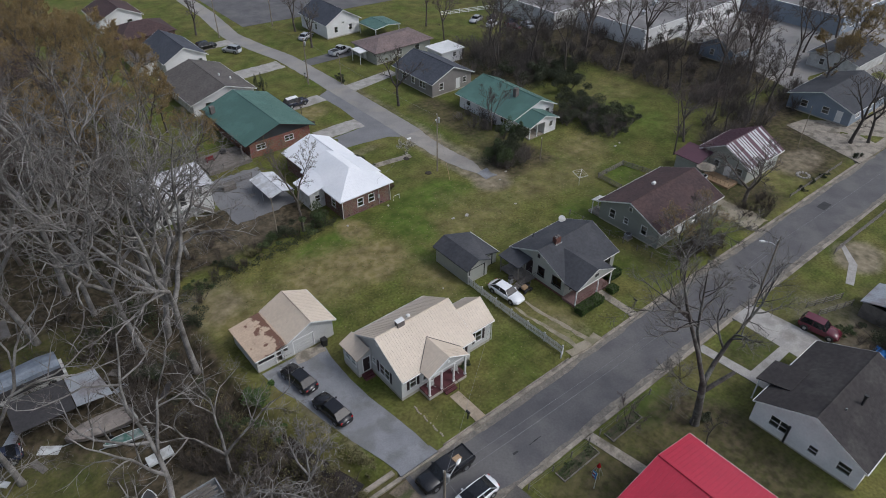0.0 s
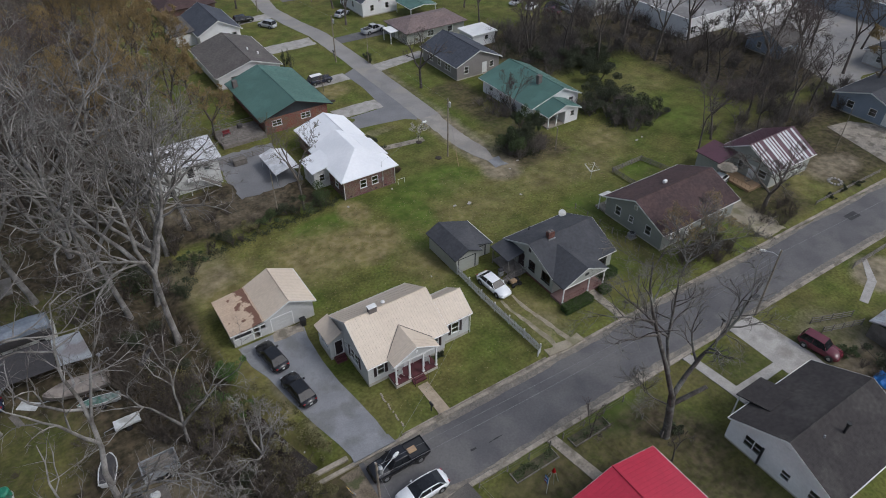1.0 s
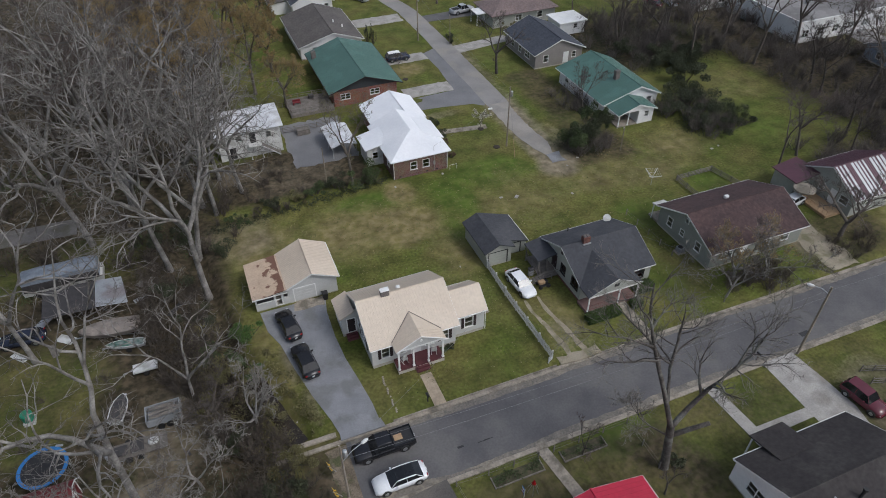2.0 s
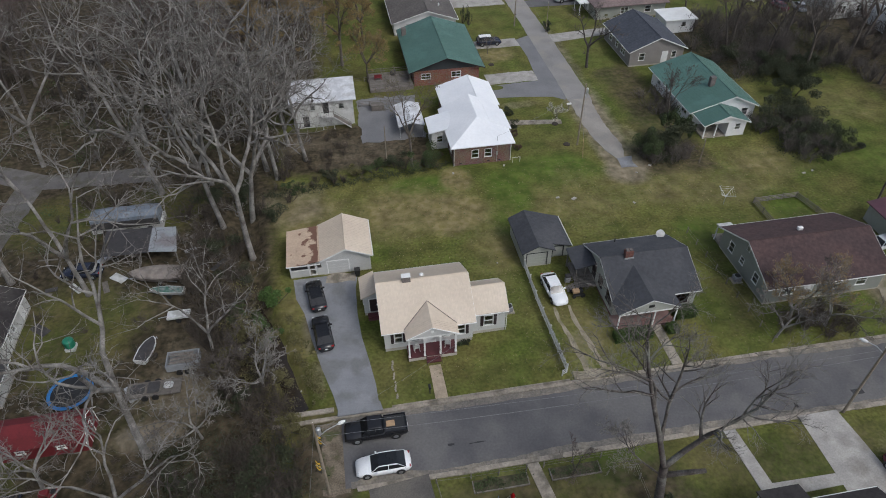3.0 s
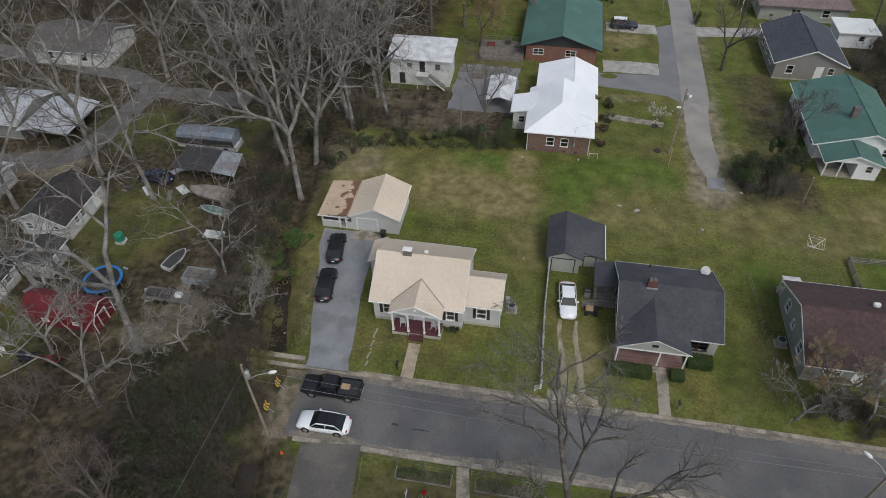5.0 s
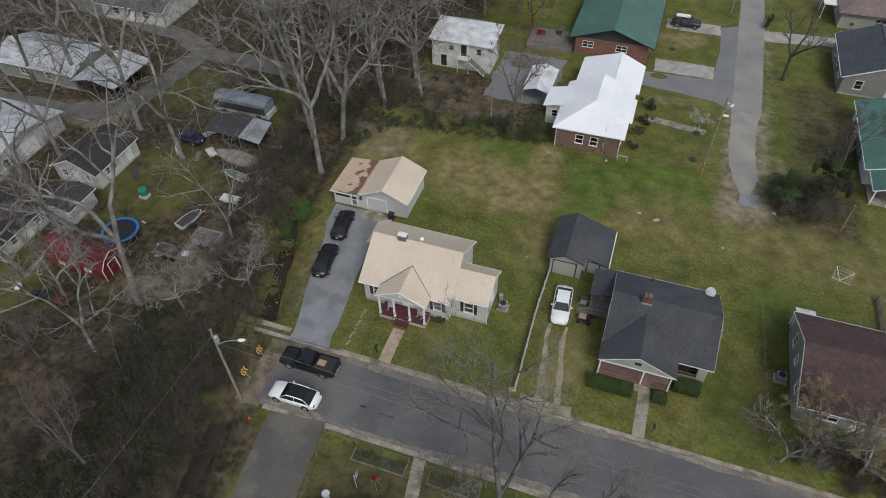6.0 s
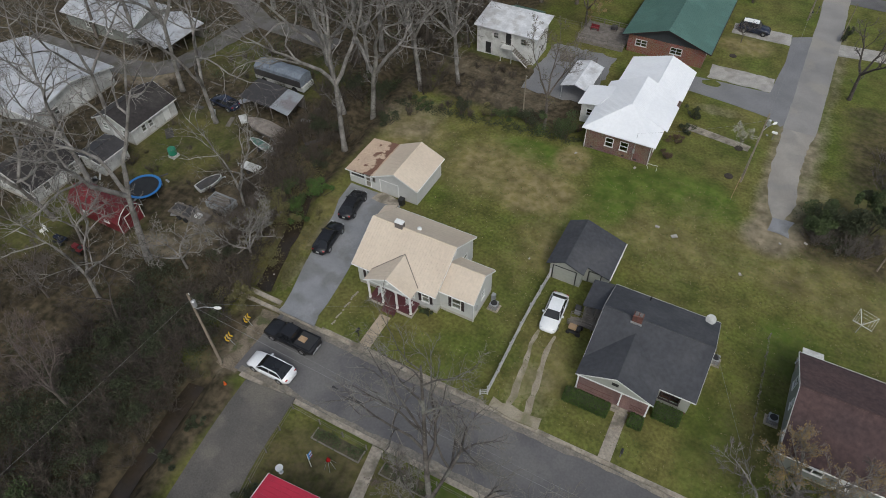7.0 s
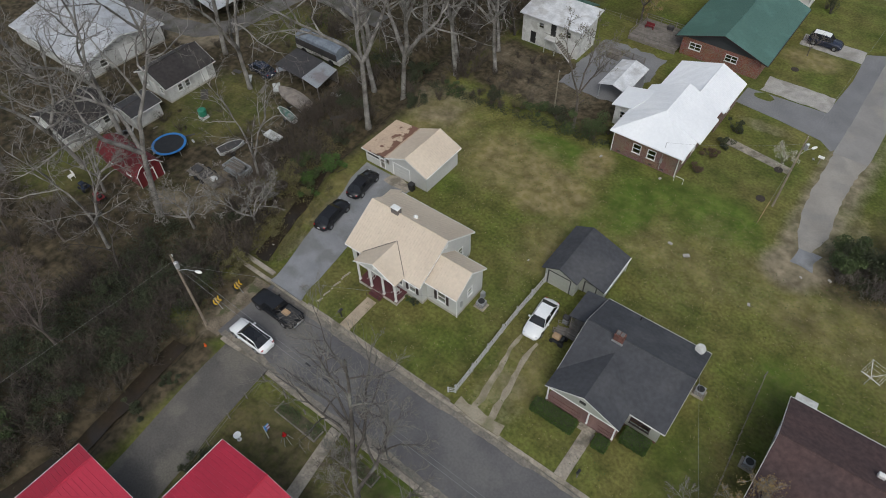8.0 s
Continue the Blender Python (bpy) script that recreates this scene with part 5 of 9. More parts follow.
def simple_house(name, label, x0, x1, y0, y1, zt, zr, axis_, wallm, roofm, ridge=None, over=.45, rib=0, holes=None, hip=None, trim="white", shut=None):
    """A plain gabled or hipped house on one rectangle."""
    h = thing(name, (x0 + x1) / 2, (y0 + y1) / 2, 0, label, "house")
    footing(h, x0, x1, y0, y1, .25)
    holes = holes or {}
    shell(h, x0, x1, y0, y1, .25, zt, wallm, S=holes.get("S", ()), E=holes.get("E", ()), N=holes.get("N", ()), W=holes.get("W", ()), trim=trim if trim else "white")
    if hip:
        hip_roof(h, x0 - over, x1 + over, y0 - over, y1 + over, zt, zr, hip[0], hip[1], axis_, roofm)
    else:
        gable_roof(h, x0 - over, x1 + over, y0 - over, y1 + over, zt, zr, axis_, roofm, ridge=ridge, rib=rib, trim=trim)
        if axis_ == "x":
            m = (y0 + y1) / 2 if ridge is None else ridge
            for at, s in ((x0, 1), (x1, -1)):
                pediment(h, "y", at, y0, y1, zt, m, zr - .2, wallm, s)
        else:
            m = (x0 + x1) / 2 if ridge is None else ridge
            for at, s in ((y0, 1), (y1, -1)):
                pediment(h, "x", at, x0, x1, zt, m, zr - .2, wallm, s)
    return h


# ---- houses to the east of the bungalow ----
h = simple_house("house", "sage green house with a brown shingle roof", 67.3, 81.5, 36.2, 46.2, 2.9, 5.2, "x", "sage", "shingle_brown", ridge=41.2,
                 holes=dict(W=[("win", 2.2, 1.2, .9, 1.3), ("win", 4.6, 1.4, .7, .9), ("win", 7.6, 1.2, .9, 1.3)], S=[("win", 2.5, 1.2, 1.6, 1.3), ("door", 5, .35, 1, 2.1), ("win", 8.5, 1.2, 1.2, 1.3), ("win", 11.5, 1.2, 1.2, 1.3)]))
part("attic_window", boxes((67.25, 67.3, 40.9, 41.5, 3.6, 4.3)), "white", h)
part("attic_pane", boxes((67.22, 67.25, 41.0, 41.4, 3.7, 4.2)), "glass", h)
part("roof_vent", boxes((73.9, 74.5, 42.5, 42.9, 4.6, 5.0), bevel=.05), "white", h)
part("rear_porch", boxes((67.4, 69.4, 46.2, 48.2, -.2, .3)), "concrete", h)
bm = bmesh.new()
slab(bm, [(67.2, 46.66, 2.6), (69.0, 46.66, 2.6), (69.0, 47.8, 2.35), (67.2, 47.8, 2.35)], .1)
part("rear_roof", bm, "old_white", h)
posts(h, [(67.4, 47.6), (68.8, 47.6)], .0, 2.28, .1)

h = simple_house("house", "grey house with a plum metal roof partly bare silver", 91.6, 101.2, 37.6, 46.2, 3.0, 5.5, "x", "stone_grey", "purple_metal", ridge=41.9, rib=.35,
                 holes=dict(W=[("win", 3.5, 1.3, .8, 1.1), ("door", 5.5, .3, .95, 2.1), ("win", 7.2, 1.3, 1.3, 1.1)], S=[("win", 3, 1.2, 1.2, 1.3), ("win", 7, 1.2, 1.2, 1.3)]))
rnd = random.Random(4)
for i in range(15):
    x = 91.3 + i * .66
    if rnd.random() < .85:
        w = rnd.uniform(.25, .5)
        bm = bmesh.new()
        slab(bm, [(x, 37.14, 3.05), (x + w, 37.14, 3.05), (x + w, 41.8, 5.48), (x, 41.8, 5.48)], .02)
        part("roofing_sheet", bm, "galv", h, "bare silver roofing sheet")
shell(h, 88.0, 91.6, 44.0, 47.8, .1, 2.6, "stone_grey", S=[("win", 2, 1.2, 1.0, 1.0)], sides="SNW")
bm = bmesh.new()
slab(bm, [(87.6, 43.6, 2.7), (91.7, 43.6, 3.4), (91.7, 48.1, 3.4), (87.6, 48.1, 2.7)], .1)
part("annex_roof", bm, "purple_metal", h)
part("deck", boxes((88.6, 91.5, 38.5, 43.5, -.1, .35)), "wood_tan", h)
part("deck_rail", tubes(([(88.6, 43.4, 1.2), (88.6, 38.5, 1.2), (91.4, 38.5, 1.2)], .04), *[([(88.6, 38.5 + .7 * i, .3), (88.6, 38.5 + .7 * i, 1.2)], .03) for i in range(8)], n=4), "wood_tan", h)

h = simple_house("house", "blue-grey house with a dark shingle roof", 124.5, 140, 36.5, 48, 2.9, 5.0, "x", "blue_grey", "shingle", holes=dict(W=[("win", 3, 1.2, 1.2, 1.2), ("win", 7, 1.2, 1.2, 1.2), ("door", 9.5, .3, 1, 2.1)], S=[("win", 3, 1.2, 1.5, 1.2), ("win", 8, 1.2, 1.5, 1.2)]))

# ---- across the street ----
h = simple_house("house", "white block house with a dark brown shingle roof", 50.7, 63.2, 2.6, 13.0, 2.95, 5.5, "x", "white_siding", "shingle_black", ridge=7.8, over=.22,
                 holes=dict(W=[("win", 2.7, 1.2, 1.9, 1.3), ("win", 6.1, 1.0, .85, .95), ("win", 8.9, 1.2, 1.2, 1.1)], N=[("win", 3, 1.2, 1.4, 1.2), ("door", 6.5, .3, 1, 2.1), ("win", 10, 1.2, 1.4, 1.2)]))
bm = bmesh.new()
slab(bm, [(53.4, 11.2, 3.95), (57.2, 11.2, 3.95), (57.2, 14.6, 2.95), (53.4, 14.6, 2.95)], .12)
part("entry_roof", bm, "shingle_black", h)
posts(h, [(53.6, 14.3), (57.0, 14.3)], -.1, 2.85, .12)
part("gable_vent", boxes((50.64, 50.7, 7.4, 8.1, 4.1, 4.6)), "white", h)
part("flue_pipe", tubes(([(50.55, 9.4, .3), (50.55, 9.4, 2.6)], .12)), "black", h, "black flue pipe")
part("roof_flue", tubes(([(56.2, 6.0, 4.4), (56.2, 6.0, 5.8)], .13), ([(56.2, 6.0, 5.75), (56.2, 6.0, 5.95)], .22)), "black", h)
part("roof_vent", tubes(([(54.0, 6.6, 4.7), (54.0, 6.6, 5.2)], .08)), "galv", h)

h = thing("red_roofed_house", 36.7, 9, 0, "house with a bright red metal roof", "house")
shell(h, 31.7, 41.7, 3.0, 14.4, -.3, 2.9, "white_siding", N=[("win", 3, 1.1, 1.3, 1.3), ("door", 6, .2, 1, 2.1), ("win", 8.6, 1.1, 1.3, 1.3)], W=[("win", 3, 1.1, 1.2, 1.3), ("win", 8, 1.1, 1.2, 1.3)])
gable_roof(h, 31.1, 42.2, 2.2, 14.9, 3.0, 4.35, "y", "red_metal", ridge=36.9, rib=.4)
pediment(h, "x", 14.4, 31.7, 41.7, 2.9, 36.9, 4.2, "white_siding", -1)
pediment(h, "x", 3.0, 31.7, 41.7, 2.9, 36.9, 4.2, "white_siding", 1)
part("ridge_cap", tubes(([(36.9, 2.2, 4.38), (36.9, 14.95, 4.38)], .09), n=6), "red_metal", h)
h = thing("red_roofed_garage", 26, 3, 0, "garage with a bright red metal roof", "garage")
shell(h, 22.0, 29.6, -4.0, 7.2, -.3, 2.6, "white_siding", E=[("door", 4, .05, 2.6, 2.1)], N=[("win", 3, 1.2, 1, 1)])
gable_roof(h, 21.7, 30.0, -4.5, 7.5, 2.75, 3.8, "y", "red_metal", ridge=24.3, rib=.4, zen=2.75)
pediment(h, "x", 7.2, 22.0, 29.6, 2.6, 24.2, 3.75, "white_siding", -1)
pediment(h, "x", -4.0, 22.0, 29.6, 2.6, 24.2, 3.75, "white_siding", 1)
h = thing("garden_shed", 77, 10, 0, "small grey shed with a pale metal roof", "shed")
shell(h, 75.0, 79.5, 8.6, 13.0, -.2, 2.2, "wood_grey", N=[("door", 2, 0, 1, 1.9)])
gable_roof(h, 74.7, 79.8, 8.3, 13.3, 2.3, 3.1, "x", "grey_metal", rib=.4, trim=None)

# ---- houses along the lane ----
h = simple_house("house", "grey house with a slate blue shingle roof", 74.6, 84.6, 93.8, 106, 2.9, 5.2, "y", "taupe_siding", "shingle_navy", holes=dict(S=[("win", 2.2, 1.1, 1.0, 1.3), ("door", 6.5, .3, 1, 2.1), ("win", 8.2, 1.2, .8, 1.1)], W=[("win", 3, 1.1, 1.2, 1.3), ("win", 6, 1.1, 1.0, 1.3), ("win", 9, 1.1, 1.8, 1.3)]))
h = thing("white_shed", 90, 108, 0, "white shed with a flat roof", "shed")
shell(h, 86.8, 92.6, 105.8, 110.8, -.2, 2.5, "white_siding", S=[("win", 3.6, 1.2, .9, .9), ("door", 5, .1, .9, 2)])
part("roof", boxes((86.4, 93.0, 105.4, 111.2, 2.5, 2.75), bevel=.04), "white", h)

h = thing("house", 81.5, 79.5, 0, "white house with a green metal roof and gabled porch", "house")
shell(h, 76.2, 86.6, 73.2, 87.5, -.2, 2.6, "white_siding", S=[("win", 2, 1.1, 1.2, 1.3), ("win", 8.8, 1.1, 1.0, 1.2)], W=[("win", 2.5, 1.1, 1.0, 1.3), ("win", 12, 1.1, 1.6, 1.3)])
gable_roof(h, 75.6, 87.2, 72.7, 88.2, 2.6, 4.7, "y", "green_metal", ridge=82.6, rib=.35)
pediment(h, "x", 73.2, 76.2, 86.6, 2.6, 82.6, 4.5, "white_siding", 1)
pediment(h, "x", 87.5, 76.2, 86.6, 2.6, 82.6, 4.5, "white_siding", -1)
shell(h, 80.3, 83.2, 69.4, 73.2, -.2, 2.4, "white_siding", S=[("win", 1.6, 1.1, .8, 1.0)], E=[("win", 2, 1.1, .8, 1.0)], sides="SEW")
gable_roof(h, 76.2, 83.6, 69.0, 74.2, 2.45, 3.75, "y", "green_metal", ridge=79.9, rib=.35)
pediment(h, "x", 69.4, 76.6, 83.2, 2.4, 79.9, 3.6, "white_siding", 1)
posts(h, [(76.7, 69.5), (78.5, 69.5)], -.05, 2.4, .14)
part("chimney", boxes((80.6, 81.4, 77.2, 77.9, 3.6, 5.7)), "chimney_grey", h)
part("porch_floor", boxes((76.6, 80.3, 69.4, 73.1, -.2, .2)), "concrete", h)

h = simple_house("house", "white house with a taupe shingle roof", 35.2, 47.3, 114.6, 131, 2.6, 4.6, "y", "white_siding", "shingle_taupe", ridge=41.8, holes=dict(S=[("win", 3, 1, 1.2, 1.2)], E=[("win", 4, 1, 1.2, 1.2), ("door", 8, .3, 1, 2), ("win", 12, 1, 1.2, 1.2)]))
for x, y in ((43.5, 121), (44.5, 118)):
    part("roof_vent", tubes(([(x, y, 4.0), (x, y, 4.5)], .15)), "white", h)
h = simple_house("house", "white gabled house with a grey shingle roof", 38.5, 47.2, 136.6, 150, 2.9, 5.4, "y", "white_siding", "shingle_navy", holes=dict(S=[("win", 6, 1.1, .9, 1.2), ("win", 7.4, 1.1, .9, 1.2)], E=[("win", 4, 1.1, 1.2, 1.2), ("win", 9, 1.1, 1.2, 1.2)]))
shell(h, 34.5, 38.5, 140, 150, -.2, 2.5, "white_siding", sides="SNW")
bm = bmesh.new()
slab(bm, [(34.0, 150.4, 2.5), (34.0, 139.6, 2.5), (38.6, 139.6, 3.2), (38.6, 150.4, 3.2)], .12)
part("side_roof", bm, "shingle_taupe", h)
h = simple_house("house", "brick house with a dark maroon shingle roof", 36, 48, 156, 166, 2.9, 5.0, "x", "brick", "shingle_brown", hip=(40, 44), holes=dict(E=[("win", 4, 1.1, 1.2, 1.2)]))
h = simple_house("house", "cream house with a brown roof", 36, 46, 172, 184, 3.0, 5.5, "y", "white_siding", "shingle_brown", holes=dict(S=[("win", 3, 1.1, 1.2, 1.2), ("win", 7, 1.1, 1.2, 1.2)]))
h = simple_house("house", "low house with a faded rose-brown shingle roof", 75.8, 90.5, 114.5, 123, 2.8, 4.2, "x", "stone_grey", "shingle_rose", over=.6, hip=(79.5, 86.8), holes=dict(S=[("win", 6, 1, 1.5, 1.2), ("win", 11, 1, 1.2, 1.2)], W=[("door", 4, .3, 1, 2)]))
part("porch_awning", boxes((73.2, 75.7, 117.0, 120.5, 2.45, 2.6)), "white", h)
posts(h, [(73.4, 117.2), (73.4, 120.3)], 0, 2.45, .1)
h = simple_house("house", "white two-storey gabled house with a dark roof", 76.0, 85.0, 135.0, 147, 3.4, 6.2, "y", "white_siding", "shingle_navy", holes=dict(S=[("win", 2.5, 1.2, .9, 1.3), ("win", 4.5, 3.0, .7, .35), ("win", 6.5, 1.2, .9, 1.3)], W=[("win", 3, 1.2, .9, 1.3), ("win", 7, 1.2, .9, 1.3)]))
h = thing("carport", 89, 131, 0, "open carport with a green metal roof", "carport")
gable_roof(h, 84.2, 91.5, 127.0, 134.2, 2.7, 3.2, "y", "green_metal", rib=.4, trim="white")
posts(h, [(84.5, 127.3), (91.2, 127.3), (84.5, 133.9), (91.2, 133.9)], 0, 2.6, .12)

# ---- commercial buildings far off to the north-east ----
def flat_block(label, x0, x1, y0, y1, z, wallm, roofm, rz=0.0):
    h = thing("commercial_building", (x0 + x1) / 2, (y0 + y1) / 2, 0, label, "building")
    shell(h, x0, x1, y0, y1, -.2, z + .5, wallm, S=[("win", 2 + 4 * i, 1.2, 1.6, 1.4) for i in range(int((x1 - x0 - 3) / 4))], W=[("door", 4, .05, 2.6, 2.6)] if y1 - y0 > 8 else [])
    part("flat_roof", boxes((x0 + .17, x1 - .17, y0 + .17, y1 - .17, z - .2, z)), roofm, h)
    part("parapet_cap", boxes((x0 - .05, x1 + .05, y0 - .05, y0 + .25, z + .5, z + .6), (x0 - .05, x1 + .05, y1 - .25, y1 + .05, z + .5, z + .6), (x0 - .05, x0 + .25, y0 + .25, y1 - .25, z + .5, z + .6), (x1 - .25, x1 + .05, y0 + .25, y1 - .25, z + .5, z + .6)), "white", h)
    for i in range(3):
        x, y = x0 + (x1 - x0) * (.25 + .22 * i), y0 + (y1 - y0) * (.4 + .15 * (i % 2))
        part("roof_unit", boxes((x, x + 1.4, y, y + 1.1, z, z + .9), bevel=.05), "galv", h)
    return h


M["flat_grey"] = mat("weathered_flat_roofing", (.2, .19, .185), (.14, .135, .13), .95, .3, 4, .2, .2, stain=(.3, .29, .28), stain_scale=.15, stain_amt=.7)
flat_block("white commercial building with a weathered flat roof", 128, 168, 84, 104, 3.8, "white_siding", "flat_grey")
flat_block("pale commercial building with a flat roof", 122, 150, 106, 126, 3.6, "old_white", "flat_grey")
flat_block("long low building with a pale roof", 172, 200, 60, 100, 4.0, "blue_grey", "flat_grey")
h = simple_house("house", "small grey gabled house among trees", 135, 142, 66, 74, 2.9, 5.2, "x", "blue_grey", "shingle_taupe", holes=dict(W=[("win", 3, 1.1, 1, 1.2)]))
h = simple_house("house", "low building with a dark roof", 148, 162, 46, 56, 2.9, 4.6, "x", "old_white", "shingle", holes=dict(W=[("win", 3, 1.1, 1, 1.2), ("win", 6, 1.1, 1, 1.2)]))

# ---- houses in the west yard ----
h = simple_house("cabin", "small white house with a dark mossy roof", -20.0, -13.6, 42.8, 50.5, 2.5, 4.2, "y", "old_white", "shingle_black", over=.3, holes=dict(S=[("win", 1.5, 1.1, .9, 1.0), ("door", 3.2, .3, .9, 1.9), ("win", 5, 1.1, .7, .9)], E=[("win", 2, 1.1, .7, .9), ("win", 3.2, 1.1, .7, .9), ("door", 6.0, .3, .9, 1.9)]))
h = simple_house("cabin", "low white cottage with a dark brown roof", -23.0, -15.8, 29.2, 36.2, 2.3, 3.9, "y", "old_white", "shingle_black", over=.3, holes=dict(S=[("win", 2, 1.1, .9, .9)], E=[("win", 2, 1, .8, .9), ("door", 4, .3, .9, 1.9), ("win", 5.6, 1, .8, .9)]))
h = simple_house("lean_to_shed", "open shed with a rusty white-edged roof", -16.0, -12.4, 36.6, 40.6, 2.3, 2.8, "y", "old_white", "tarp_grey", over=.3)
h = simple_house("metal_building", "long building with a pale weathered metal roof", -45.0, -27.2, 39.0, 52.0, 2.7, 4.3, "x", "old_white", "dull_white", rib=.5, holes=dict(E=[("win", 3, 1, 1, 1), ("door", 7, .1, 2.4, 2.1)]))
h = simple_house("workshop", "low grey house with a pale weathered metal roof", -46.6, -32.2, 60.6, 68.8, 2.7, 4.2, "x", "sage", "dull_white", rib=.5, holes=dict(S=[("win", 5, 1, 1.4, 1.1), ("win", 9.5, 1, 1.1, 1.0)]))
gable_roof(h, -31.6, -23.9, 59.4, 68.0, 2.45, 3.35, "y", "dull_white", ridge=-28.2, rib=.5, trim=None)
posts(h, [(-31.2, 59.8), (-27.8, 59.8), (-24.3, 59.8), (-24.3, 63.8), (-24.3, 67.6)], -.1, 2.4, .12, "wood_grey")
part("carport_wall", boxes((-31.6, -24.2, 67.5, 67.65, -.1, 2.4), (-31.7, -31.55, 61, 67.5, -.1, 2.4)), "wood_grey", h)
h = simple_house("house", "white house deep among bare trees", -43.5, -31, 80.8, 90.5, 2.8, 4.8, "x", "old_white", "shingle_taupe", holes=dict(S=[("win", 3, 1.1, 1.2, 1.2), ("door", 6, .2, 1, 2), ("win", 9, 1.1, 1.2, 1.2)]))
h = simple_house("shed", "small shed with a green roof", 17.5, 22.0, 91.5, 95.0, 2.2, 3.0, "x", "wood_tan", "green_metal", over=.3, trim=None)


# ---- vehicles: built at the origin with the front towards +x, then set down ----
def loft(bm, rings, cap=True):
    rows = [[bm.verts.new(p) for p in r] for r in rings]
    k = len(rows[0])
    for a, b in zip(rows, rows[1:]):
        for i in range(k):
            j = (i + 1) % k
            bm.faces.new((a[i], a[j], b[j], b[i]))
    if cap:
        bm.faces.new(rows[0][::-1])
        bm.faces.new(rows[-1])
    bmesh.ops.recalc_face_normals(bm, faces=bm.faces[:])


def lerp_table(table, x):
    return float(np.interp(x, [a for a, _ in table], [b for _, b in table]))


CAR_SHAPES = {
    "sedan": dict(belt=[(-.5, .7), (-.485, .9), (-.4, 1.0), (-.3, 1.0), (.2, .95), (.36, .86), (.46, .74), (.5, .55)], glass=(.235, .085, -.255, -.41), H=1.45, bed=None),
    "suv": dict(belt=[(-.5, .75), (-.49, 1.0), (-.4, 1.08), (.22, 1.05), (.4, .97), (.47, .85), (.5, .6)], glass=(.2, .08, -.4, -.475), H=1.72, bed=None),
    "pickup": dict(belt=[(-.5, .75), (-.495, 1.1), (.25, 1.12), (.42, 1.06), (.485, .95), (.5, .6)], glass=(.24, .12, -.1, -.125), H=1.85, bed=(-.485, -.135)),
}


